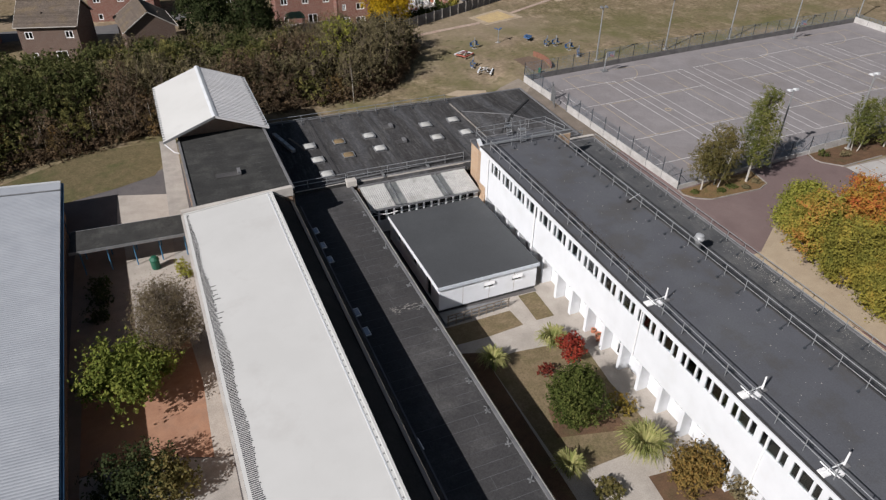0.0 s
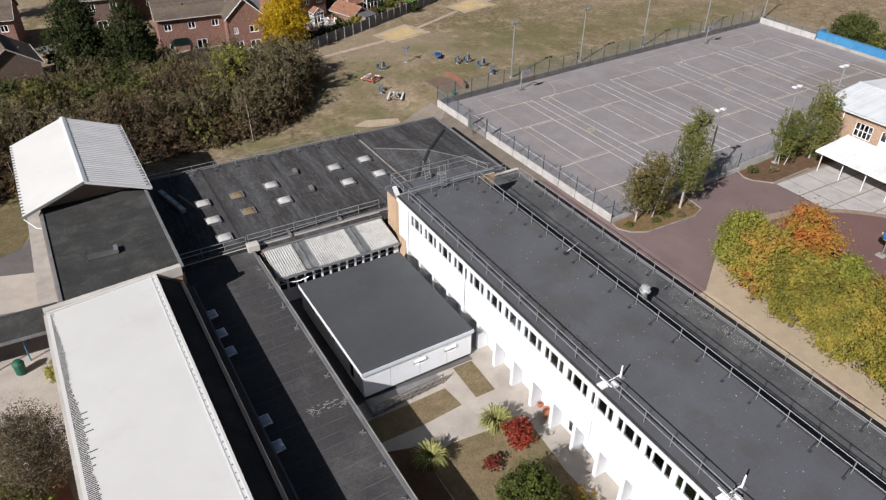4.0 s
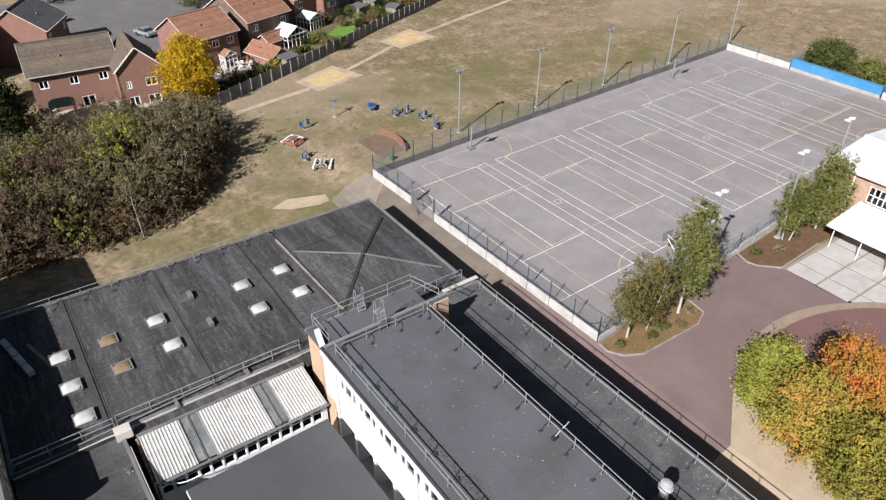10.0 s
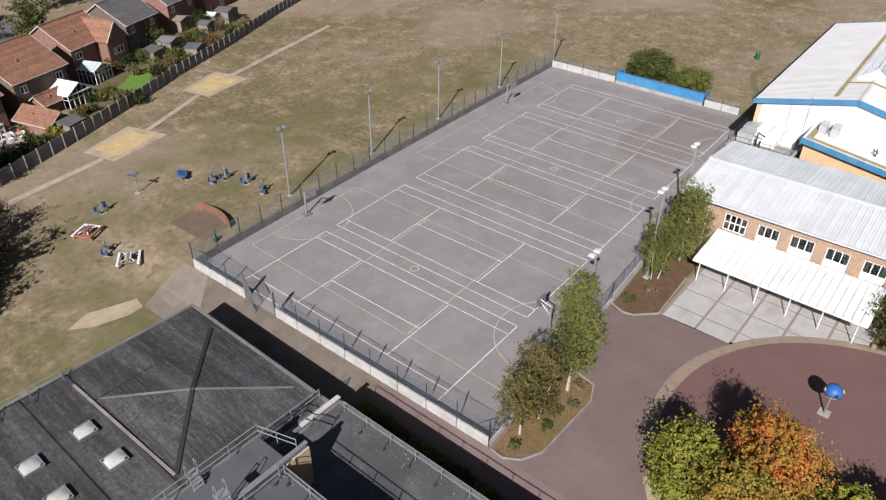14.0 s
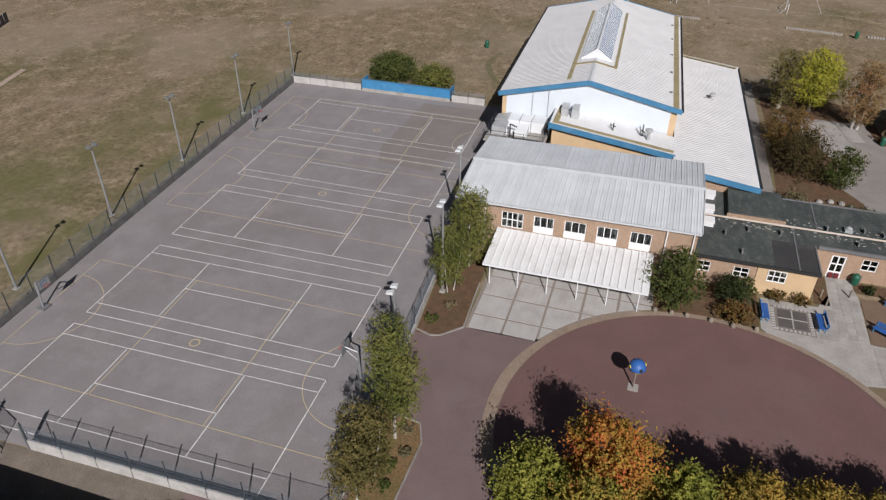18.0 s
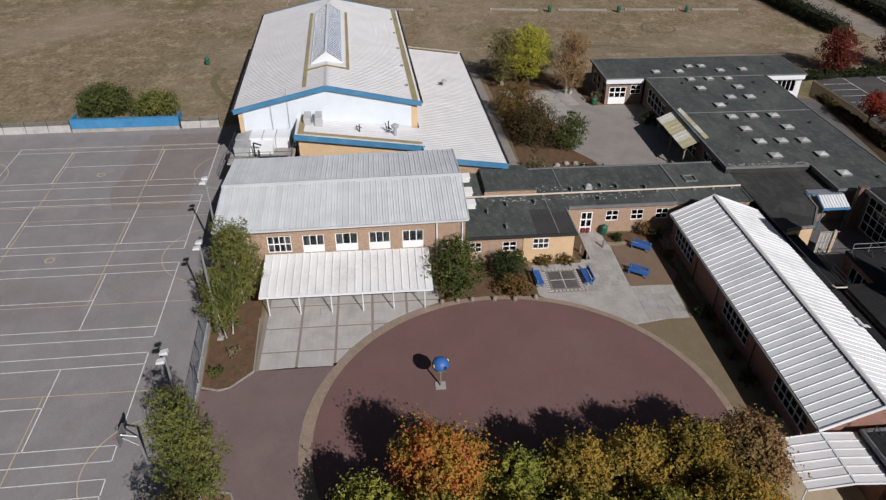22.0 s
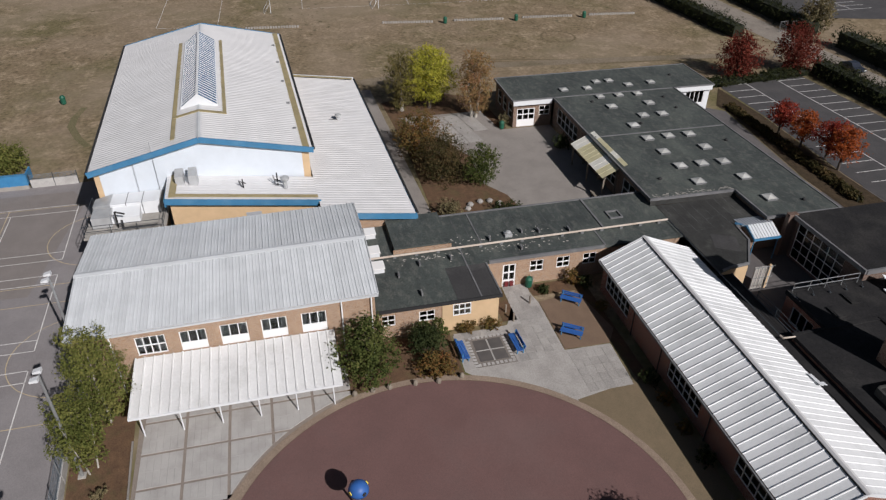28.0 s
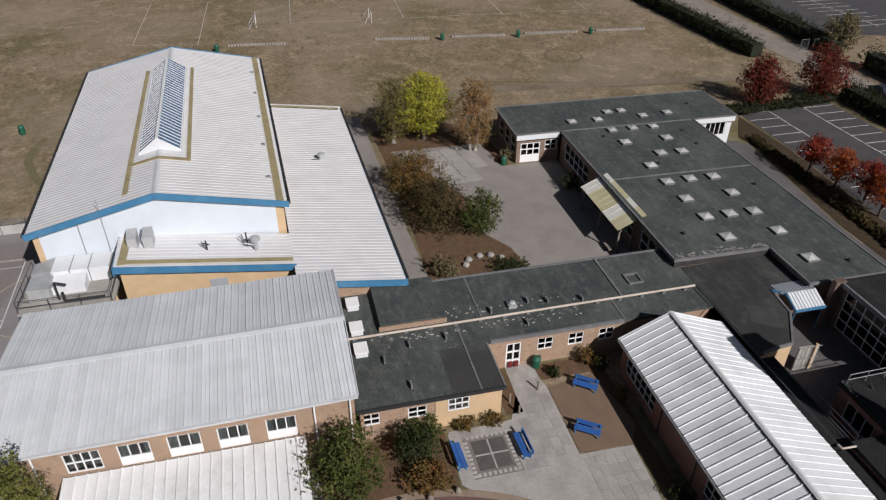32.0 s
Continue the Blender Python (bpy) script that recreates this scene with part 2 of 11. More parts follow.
BAY_SLAB = mat("pale_bay_slab", (0.41, 0.395, 0.38), (0.365, 0.35, 0.337), 0.6, 0.9, 0.2, 25.0, stain=(0.27, 0.25, 0.235), sscale=0.3, samt=0.45, grain=0.12, rnd=0.025)
SLAB = mat("paving_slab", (0.345, 0.325, 0.305), (0.30, 0.282, 0.265), 0.6, 0.9, 0.2, 25.0, stain=(0.235, 0.215, 0.20), sscale=0.3, samt=0.5, grain=0.18, gscale=10, rnd=0.10)
# dark felt made blacker, with the shade on roofs and ledges held in its colour
FELT_SHADE_BLACK = mat("shade_black_roof_felt", (0.026, 0.025, 0.026), (0.018, 0.018, 0.019), 0.4, 0.92, 0.35, 16.0, stain=(0.046, 0.044, 0.042), sscale=0.3, samt=0.6, grain=0.3, gscale=8, spec=0.12)
DOOR_RED = mat("dark_red_door_panel", (0.15, 0.022, 0.026), (0.12, 0.018, 0.02), 1.0, 0.5, 0.0)
LAWN_ROUGH = mat("rough_grass", (0.105, 0.090, 0.048), (0.145, 0.115, 0.065), 1.0, 0.95, 0.4, 12.0, stain=(0.065, 0.078, 0.030), sscale=0.3, samt=0.7, grain=0.3, gscale=6, spec=0.1)
# near-black colour that stands for the shade deep inside a hedge
HEDGE_CORE = mat("hedge_inner_shade", (0.020, 0.024, 0.012), (0.013, 0.016, 0.008), 3.0, 0.95, 0.5, 6.0)
BAND = mat("pinkish_sett_band", (0.27, 0.205, 0.155), (0.22, 0.165, 0.125), 2.0, 0.92, 0.25, 25.0, stain=(0.33, 0.26, 0.20), sscale=0.5, samt=0.5, grain=0.25, gscale=14)
BAY_JOINT = mat("brown_grey_joint", (0.255, 0.215, 0.185), (0.215, 0.18, 0.155), 1.0, 0.92, 0.2, 25.0, stain=(0.30, 0.265, 0.235), sscale=0.5, samt=0.5, grain=0.2, gscale=12)
PATH = mat("brown_grey_path", (0.158, 0.132, 0.108), (0.125, 0.103, 0.085), 0.8, 0.93, 0.25, 20.0, stain=(0.092, 0.080, 0.056), sscale=0.35, samt=0.6, grain=0.2, gscale=10)
BED = mat("weedy_bed", (0.195, 0.125, 0.064), (0.145, 0.098, 0.050), 1.3, 0.97, 0.6, 8.0, stain=(0.105, 0.105, 0.036), sscale=0.7, samt=0.65, grain=0.4, gscale=9, spec=0.1)
CARPARK = mat("dark_asphalt", (0.066, 0.063, 0.065), (0.054, 0.052, 0.054), 0.5, 0.92, 0.2, 30.0, stain=(0.088, 0.083, 0.082), sscale=0.2, samt=0.5, grain=0.2, gscale=12)
PALE_CONCRETE = mat("pale_concrete_panel", (0.46, 0.445, 0.43), (0.38, 0.368, 0.355), 0.7, 0.9, 0.2, 18.0, stain=(0.24, 0.225, 0.205), sscale=0.6, samt=0.6, grain=0.2, gscale=10)
MESH = mat("blue_grey_mesh_wire", (0.16, 0.185, 0.21), (0.12, 0.145, 0.17), 2.0, 0.6, 0.0, metal=0.2)
PAD = mat("brown_rubber_pad", (0.150, 0.105, 0.074), (0.122, 0.086, 0.062), 0.8, 0.95, 0.2, 20.0, grain=0.2, gscale=10)
LITTER = mat("dark_leaf_litter", (0.070, 0.050, 0.032), (0.045, 0.034, 0.022), 1.5, 0.97, 0.6, 8.0, grain=0.3, gscale=9, spec=0.1)
SLAB_WORN = mat("worn_grey_brown_slab", (0.205, 0.18, 0.16), (0.165, 0.145, 0.13), 0.9, 0.9, 0.2, 25.0, grain=0.2, gscale=10)
SLAB_DARK = mat("dark_slab", (0.105, 0.095, 0.09), (0.085, 0.078, 0.075), 1.0, 0.9, 0.2, 25.0, rnd=0.1)
CONCRETE = mat("concrete", (0.36, 0.34, 0.31), (0.29, 0.27, 0.25), 0.8, 0.9, 0.25, 18.0, stain=(0.20, 0.19, 0.17), sscale=0.5, samt=0.5, grain=0.15)
PAVE_CREAM = mat("cream_paving", (0.405, 0.365, 0.322), (0.345, 0.31, 0.272), 0.7, 0.9, 0.2, 25.0, stain=(0.255, 0.23, 0.20), sscale=0.4, samt=0.5, grain=0.18, gscale=12)
SCREEN_RED = mat("red_brown_board", (0.22, 0.105, 0.068), (0.17, 0.08, 0.055), 1.5, 0.85, 0.1, 14.0, rnd=0.12)
TRACK = mat("worn_earth_track", (0.225, 0.185, 0.138), (0.185, 0.150, 0.108), 0.8, 0.95, 0.4, 9.0, stain=(0.135, 0.112, 0.070), sscale=0.15, samt=0.7, grain=0.3, gscale=6.0, spec=0.1)
KERB = mat("weathered_kerb", (0.30, 0.27, 0.245), (0.22, 0.20, 0.18), 0.8, 0.9, 0.25, 18.0, stain=(0.13, 0.118, 0.10), sscale=0.5, samt=0.65, grain=0.15)
TRACE = mat("worn_dark_grass", (0.165, 0.128, 0.082), (0.135, 0.108, 0.066), 0.6, 0.95, 0.4, 9.0, stain=(0.20, 0.155, 0.10), sscale=0.3, samt=0.7, grain=0.3, gscale=6, spec=0.1)
TRACE_GREEN = mat("green_grass_trace", (0.158, 0.138, 0.080), (0.135, 0.122, 0.068), 0.6, 0.95, 0.4, 9.0, stain=(0.185, 0.15, 0.092), sscale=0.35, samt=0.75, grain=0.3, gscale=6, spec=0.1)
SOIL = mat("bare_soil", (0.14, 0.085, 0.052), (0.10, 0.062, 0.04), 1.5, 0.97, 0.6, 8.0, stain=(0.09, 0.085, 0.04), sscale=0.6, samt=0.6, grain=0.3, gscale=12, spec=0.1)
SAND = mat("sand_bed", (0.50, 0.375, 0.185), (0.42, 0.31, 0.165), 0.6, 0.95, 0.3, 9.0, stain=(0.33, 0.255, 0.17), sscale=0.45, samt=0.75, grain=0.15, gscale=6)
SAND_EDGE = mat("worn_sand_edge", (0.40, 0.322, 0.232), (0.33, 0.262, 0.185), 0.8, 0.95, 0.3, 9.0, stain=(0.235, 0.185, 0.125), sscale=0.4, samt=0.6, grain=0.2)
WHITE_LINE = mat("white_line_paint", (0.70, 0.685, 0.67), (0.52, 0.505, 0.495), 1.2, 0.8, 0.0)
YELLOW_LINE = mat("yellow_line_paint", (0.53, 0.42, 0.26), (0.39, 0.325, 0.225), 0.5, 0.8, 0.0)
FELT = mat("roof_felt", (0.051, 0.049, 0.050), (0.038, 0.037, 0.038), 0.35, 0.85, 0.35, 22.0, stain=(0.110, 0.107, 0.104), sscale=0.22, samt=0.6, grain=0.32, gscale=9, stain2=(0.045, 0.043, 0.042), s2scale=0.5, s2amt=0.5)
FELT_SMOOTH = mat("smooth_roof_felt", (0.091, 0.094, 0.106), (0.079, 0.082, 0.092), 0.3, 0.8, 0.12, 25.0, stain=(0.108, 0.113, 0.122), sscale=0.25, samt=0.5, grain=0.16, gscale=10, stain2=(0.074, 0.069, 0.063), s2scale=0.3, s2amt=0.5)
FELT_CABIN = mat("smooth_dark_cabin_felt", (0.062, 0.066, 0.070), (0.055, 0.058, 0.062), 0.3, 0.8, 0.1, 25.0, stain=(0.075, 0.079, 0.083), sscale=0.2, samt=0.5, grain=0.12, gscale=10)
FELT_LICHEN = mat("lichened_roof_felt", (0.078, 0.080, 0.084), (0.060, 0.062, 0.065), 0.35, 0.85, 0.3, 22.0, stain=(0.135, 0.134, 0.128), sscale=0.3, samt=0.6, grain=0.28, gscale=9, stain2=(0.20, 0.197, 0.188), s2scale=0.4, s2amt=0.22)
DRIVE = mat("worn_concrete_drive", (0.255, 0.222, 0.19), (0.21, 0.183, 0.156), 0.5, 0.93, 0.25, 20.0, stain=(0.165, 0.143, 0.115), sscale=0.2, samt=0.6, grain=0.2, gscale=10)
PATH_PALE = mat("pale_worn_path", (0.225, 0.192, 0.158), (0.185, 0.157, 0.128), 0.8, 0.93, 0.25, 20.0, stain=(0.14, 0.118, 0.085), sscale=0.3, samt=0.6, grain=0.2, gscale=10)
ROAD = mat("road_tarmac", (0.118, 0.114, 0.115), (0.098, 0.095, 0.097), 0.4, 0.92, 0.2, 30.0, stain=(0.155, 0.15, 0.148), sscale=0.15, samt=0.5, grain=0.15, gscale=12)
BLUE_FADED = mat("faded_blue_paint", (0.050, 0.115, 0.25), (0.042, 0.095, 0.21), 1.0, 0.55, 0.02, 10.0, stain=(0.16, 0.20, 0.28), sscale=1.5, samt=0.4)
RUN_UP = mat("worn_run_up", (0.41, 0.315, 0.255), (0.33, 0.25, 0.20), 0.8, 0.95, 0.3, 9.0, stain=(0.27, 0.165, 0.125), sscale=0.3, samt=0.6, grain=0.2, gscale=5)
FELT_OLD = mat("weathered_roof_felt", (0.044, 0.042, 0.042), (0.019, 0.017, 0.017), 0.6, 0.88, 0.45, 12.0, stain=(0.106, 0.109, 0.117), sscale=0.3, samt=0.6, slo=0.46, shi=0.62, grain=0.45, gscale=5, stretch=(2.2, 0.28, 1), stain2=(0.150, 0.148, 0.142), s2scale=2.2, s2amt=0.34)
FELT_GREEN = mat("mossy_roof_felt", (0.058, 0.068, 0.064), (0.038, 0.045, 0.044), 0.3, 0.88, 0.4, 14.0, stain=(0.102, 0.115, 0.102), sscale=0.18, samt=0.7, slo=0.48, shi=0.70, grain=0.3, gscale=7, stain2=(0.17, 0.168, 0.15), s2scale=1.3, s2amt=0.30, stretch=(0.7, 1.2, 1))
MEMBRANE = mat("white_roof_membrane", (0.525, 0.524, 0.510), (0.495, 0.494, 0.480), 0.25, 0.7, 0.06, 12.0, stain=(0.43, 0.42, 0.405), sscale=0.3, samt=0.4, slo=0.55)
ROOF_WHITE = mat("white_profiled_metal", (0.63, 0.625, 0.63), (0.575, 0.57, 0.575), 0.4, 0.55, 0.03, 10.0, stain=(0.52, 0.515, 0.505), sscale=0.35, samt=0.5, slo=0.52, shi=0.72, rnd=0.05)
ROOF_CANOPY = mat("dirty_white_canopy_sheet", (0.70, 0.70, 0.70), (0.64, 0.64, 0.64), 0.4, 0.5, 0.03, 10.0, stain=(0.46, 0.46, 0.44), sscale=0.5, samt=0.55, slo=0.52, shi=0.72, grain=0.1, gscale=5, rnd=0.05)
ROOF_BRIGHT = mat("clean_white_profiled_metal", (0.77, 0.78, 0.79), (0.71, 0.72, 0.73), 0.4, 0.5, 0.03, 10.0, stain=(0.56, 0.57, 0.57), sscale=0.4, samt=0.55, grain=0.12, gscale=6, rnd=0.05)
ROOF_GREY = mat("pale_grey_profiled_metal", (0.585, 0.605, 0.625), (0.52, 0.54, 0.56), 0.5, 0.5, 0.03, 10.0, stain=(0.45, 0.47, 0.48), sscale=0.4, samt=0.5, slo=0.5, shi=0.72, rnd=0.05)
ROOF_BLUE = mat("blue_grey_profiled_metal", (0.345, 0.365, 0.395), (0.30, 0.318, 0.348), 0.4, 0.5, 0.03, 10.0, stain=(0.28, 0.30, 0.33), sscale=0.3, samt=0.5)
ROOF_DIRTY = mat("lichened_white_sheet", (0.47, 0.465, 0.45), (0.39, 0.385, 0.37), 0.9, 0.75, 0.1, 14.0, stain=(0.25, 0.245, 0.23), sscale=0.7, samt=0.65, grain=0.25, gscale=8)
MOSSY_GUTTER = mat("ochre_gutter_liner", (0.34, 0.28, 0.15), (0.27, 0.225, 0.125), 1.2, 0.85, 0.2, 16.0, stain=(0.15, 0.14, 0.08), sscale=0.5, samt=0.5)
WHITE = mat("white_paint", (0.665, 0.68, 0.70), (0.615, 0.63, 0.65), 0.5, 0.6, 0.04, 10.0, stain=(0.61, 0.615, 0.61), sscale=0.5, samt=0.4, slo=0.55)
# white raised above WHITE to make up for weak sunlight on the cabin's south wall
CABIN_WHITE = mat("brightened_white_cabin_panel", (0.82, 0.84, 0.87), (0.78, 0.80, 0.83), 0.5, 0.45, 0.03, 10.0, stain=(0.72, 0.73, 0.74), sscale=0.5, samt=0.4, slo=0.55)
UPVC = mat("white_upvc", (0.80, 0.80, 0.80), (0.76, 0.76, 0.76), 1.0, 0.4, 0.0)
BLUE = mat("blue_fascia_paint", (0.055, 0.190, 0.34), (0.045, 0.160, 0.29), 0.8, 0.5, 0.03, 10.0, stain=(0.12, 0.25, 0.38), sscale=0.5, samt=0.5)
BLUE_DARK = mat("dark_blue_trim_paint", (0.022, 0.060, 0.115), (0.018, 0.048, 0.09), 0.8, 0.5, 0.03, 10.0, stain=(0.05, 0.12, 0.2), sscale=0.5, samt=0.4)
BLUE_BRIGHT = mat("bright_blue_paint", (0.032, 0.115, 0.36), (0.028, 0.095, 0.30), 1.0, 0.5, 0.02, 10.0)
BLUE_WALL = mat("blue_container_paint", (0.05, 0.215, 0.42), (0.04, 0.18, 0.36), 0.8, 0.55, 0.03, 10.0, stain=(0.10, 0.28, 0.44), sscale=0.5, samt=0.4)
YELLOW = mat("yellow_paint", (0.65, 0.50, 0.06), (0.6, 0.45, 0.05), 1.0, 0.5, 0.0)
RED = mat("red_paint", (0.45, 0.05, 0.04), (0.40, 0.045, 0.035), 1.0, 0.5, 0.0)
RED_FADED = mat("faded_red_paint", (0.38, 0.10, 0.075), (0.30, 0.08, 0.06), 1.0, 0.6, 0.0)
GREEN_BIN = mat("green_plastic", (0.015, 0.10, 0.06), (0.012, 0.08, 0.05), 1.0, 0.5, 0.0)
BRICK_BUFF = mat("buff_brick", (0.50, 0.33, 0.20), (0.42, 0.27, 0.165), 2.5, 0.9, 0.2, 20.0, brick=(0.235, 0.075), mortar=(0.45, 0.38, 0.30))
BRICK_ORANGE = mat("orange_brick", (0.39, 0.245, 0.150), (0.31, 0.19, 0.118), 2.5, 0.9, 0.2, 20.0, brick=(0.235, 0.075), mortar=(0.40, 0.34, 0.28))
BRICK_RED = mat("red_brick", (0.30, 0.115, 0.075), (0.23, 0.088, 0.060), 2.5, 0.9, 0.2, 20.0, brick=(0.235, 0.075), mortar=(0.34, 0.28, 0.24))
BRICK_HOUSE = mat("dull_red_house_brick", (0.245, 0.100, 0.070), (0.19, 0.078, 0.056), 2.5, 0.9, 0.2, 20.0, brick=(0.235, 0.075), mortar=(0.28, 0.22, 0.19))
BRICK_DARK = mat("dark_brown_house_brick", (0.150, 0.092, 0.070), (0.115, 0.072, 0.056), 2.5, 0.9, 0.2, 20.0, brick=(0.235, 0.075), mortar=(0.20, 0.165, 0.14))
BRICK_BROWN = mat("brown_brick", (0.23, 0.14, 0.095), (0.18, 0.11, 0.08), 2.5, 0.9, 0.2, 20.0, brick=(0.235, 0.075), mortar=(0.30, 0.26, 0.22))
BRICK_CHIMNEY = mat("chimney_brick", (0.21, 0.118, 0.080), (0.165, 0.092, 0.064), 2.5, 0.9, 0.2, 20.0, brick=(0.235, 0.075), mortar=(0.32, 0.27, 0.22))
RENDER_YELLOW = mat("pale_yellow_render", (0.57, 0.405, 0.245), (0.51, 0.365, 0.22), 0.8, 0.85, 0.1, 20.0, stain=(0.43, 0.315, 0.20), sscale=0.6, samt=0.4)
CLADDING = mat("cool_white_cladding", (0.61, 0.655, 0.71), (0.57, 0.615, 0.67), 0.5, 0.5, 0.03, 10.0, stain=(0.53, 0.56, 0.60), sscale=0.4, samt=0.4)
STEEL = mat("galvanised_steel", (0.42, 0.43, 0.44), (0.34, 0.35, 0.36), 3.0, 0.45, 0.0, metal=0.6)
STEEL_DULL = mat("dull_grey_steel", (0.22, 0.225, 0.23), (0.17, 0.175, 0.18), 2.0, 0.6, 0.0, metal=0.3)
DUCT = mat("galvanised_duct_sheet", (0.50, 0.51, 0.52), (0.42, 0.43, 0.44), 0.8, 0.5, 0.04, 8.0, metal=0.3, stain=(0.34, 0.34, 0.34), sscale=0.6, samt=0.5)
BLACK = mat("black_rubber", (0.025, 0.025, 0.027), (0.02, 0.02, 0.02), 2.0, 0.8, 0.0)
DARK = mat("dark_interior", (0.06, 0.06, 0.06), (0.045, 0.045, 0.045), 1.0, 0.9, 0.0)
FELT_DAMP = mat("damp_roof_felt", (0.040, 0.040, 0.038), (0.024, 0.024, 0.023), 0.5, 0.88, 0.35, 14.0, stain=(0.080, 0.080, 0.073), sscale=0.4, samt=0.6, grain=0.3, gscale=7)
LEAD = mat("lead_flashing", (0.16, 0.16, 0.165), (0.12, 0.12, 0.125), 0.6, 0.75, 0.2, 14.0, stain=(0.25, 0.25, 0.25), sscale=0.5, samt=0.5)
COPING = mat("pale_coping", (0.50, 0.47, 0.43), (0.42, 0.39, 0.36), 0.8, 0.85, 0.1, 20.0, stain=(0.30, 0.28, 0.25), sscale=0.6, samt=0.4)
PIPE = mat("rust_pink_pipe_lagging", (0.54, 0.47, 0.41), (0.46, 0.39, 0.33), 0.8, 0.75, 0.05, 14.0, stain=(0.34, 0.27, 0.21), sscale=0.6, samt=0.6)
TIMBER = mat("weathered_timber", (0.24, 0.205, 0.165), (0.17, 0.145, 0.12), 2.0, 0.9, 0.2, 20.0, stretch=(1, 1, 0.2))
FENCE_POST = mat("dark_fence_steel", (0.050, 0.058, 0.068), (0.038, 0.043, 0.05), 2.0, 0.6, 0.0, metal=0.2)
WALL_GREY = mat("weathered_grey_wall", (0.130, 0.123, 0.122), (0.094, 0.090, 0.090), 0.8, 0.9, 0.2, 18.0, stain=(0.205, 0.196, 0.19), sscale=0.7, samt=0.5, grain=0.2, gscale=10)
FENCE_GREY = mat("grey_fence_board", (0.17, 0.165, 0.175), (0.12, 0.118, 0.125), 1.5, 0.9, 0.2, 20.0, rnd=0.15)
DOME = mat("frosted_dome", (0.48, 0.48, 0.465), (0.39, 0.388, 0.37), 1.5, 0.5, 0.05, 20.0, stain=(0.36, 0.345, 0.30), sscale=0.8, samt=0.5, rnd=0.12)
DOME_BROWN = mat("stained_brown_dome", (0.215, 0.158, 0.09), (0.17, 0.125, 0.072), 1.5, 0.55, 0.05, 20.0)
POLY = mat("yellowed_polycarbonate", (0.60, 0.55, 0.35), (0.53, 0.48, 0.30), 1.2, 0.5, 0.02, 20.0, stain=(0.66, 0.63, 0.50), sscale=0.5, samt=0.5)
POLY_PALE = mat("pale_polycarbonate", (0.76, 0.74, 0.68), (0.70, 0.68, 0.60), 1.2, 0.5, 0.02, 20.0)
TILE_ORANGE = mat("orange_clay_tile", (0.265, 0.130, 0.080), (0.200, 0.100, 0.066), 1.2, 0.85, 0.3, 14.0, stain=(0.17, 0.10, 0.065), sscale=0.5, samt=0.6, rnd=0.14, grain=0.35, gscale=5)
TILE_BROWN = mat("brown_concrete_tile", (0.112, 0.088, 0.070), (0.085, 0.068, 0.055), 1.2, 0.88, 0.3, 14.0, stain=(0.165, 0.120, 0.062), sscale=0.6, samt=0.5, rnd=0.14, grain=0.35, gscale=5)
TILE_GREY = mat("grey_slate_tile", (0.125, 0.12, 0.12), (0.095, 0.092, 0.095), 1.2, 0.85, 0.3, 14.0, rnd=0.08)
BARK = mat("grey_bark", (0.13, 0.105, 0.085), (0.08, 0.065, 0.055), 4.0, 0.95, 0.4, 14.0, stretch=(1, 1, 0.25))
BARK_TWIG = mat("grey_brown_twigs", (0.155, 0.120, 0.086), (0.105, 0.082, 0.06), 4.0, 0.95, 0.2, 14.0)
BARK_PALE = mat("pale_birch_bark", (0.48, 0.45, 0.40), (0.30, 0.28, 0.25), 3.0, 0.9, 0.2, 14.0)
CAR_WHITE = mat("white_car_paint", (0.75, 0.75, 0.76), (0.72, 0.72, 0.73), 1.0, 0.25, 0.0)
CAR_SILVER = mat("silver_car_paint", (0.42, 0.44, 0.47), (0.39, 0.41, 0.44), 1.0, 0.25, 0.0, metal=0.5)
CAR_DARK = mat("dark_car_paint", (0.03, 0.035, 0.05), (0.025, 0.03, 0.042), 1.0, 0.2, 0.0)
TERRACOTTA = mat("terracotta", (0.42, 0.16, 0.09), (0.36, 0.14, 0.08), 2.0, 0.85, 0.1)
GLASS = glass_mat("window_glass", (0.55, 0.62, 0.63))
GLASS_BLUE = mat("blue_translucent_glazing", (0.085, 0.150, 0.25), (0.062, 0.118, 0.205), 0.8, 0.25, 0.0)
LAP_FAINT = mat("worn_felt_lap", (0.075, 0.074, 0.076), (0.030, 0.029, 0.029), 0.5, 0.85, 0.1, 20.0)
LAP = mat("felt_lap_bitumen", (0.105, 0.105, 0.110), (0.045, 0.045, 0.048), 0.5, 0.8, 0.1, 20.0)
# pale blue base colour paints the sky's reflection onto opaque panes
GLASS_SKY = mat("sky_tinted_glazing", (0.36, 0.43, 0.54), (0.25, 0.31, 0.41), 1.5, 0.12, 0.0, stain=(0.50, 0.52, 0.54), sscale=1.5, samt=0.5)
GLASS_DIRTY = mat("dirty_wired_glass", (0.16, 0.17, 0.17), (0.10, 0.105, 0.105), 1.2, 0.35, 0.05, 12.0, stain=(0.30, 0.30, 0.28), sscale=0.8, samt=0.5)
L_BIRCH = leaf_mat("birch_leaves", [(0.048, 0.062, 0.017), (0.108, 0.125, 0.033), (0.185, 0.188, 0.055), (0.27, 0.24, 0.085)], 0.5)
L_GREEN = leaf_mat("green_leaves", [(0.030, 0.043, 0.014), (0.062, 0.082, 0.024), (0.105, 0.12, 0.036), (0.16, 0.15, 0.055)], 0.5)
L_YELLOW_GREEN = leaf_mat("golden_olive_leaves", [(0.075, 0.085, 0.020), (0.185, 0.177, 0.038), (0.31, 0.263, 0.053), (0.43, 0.26, 0.057)], 0.4, vary=0.34)
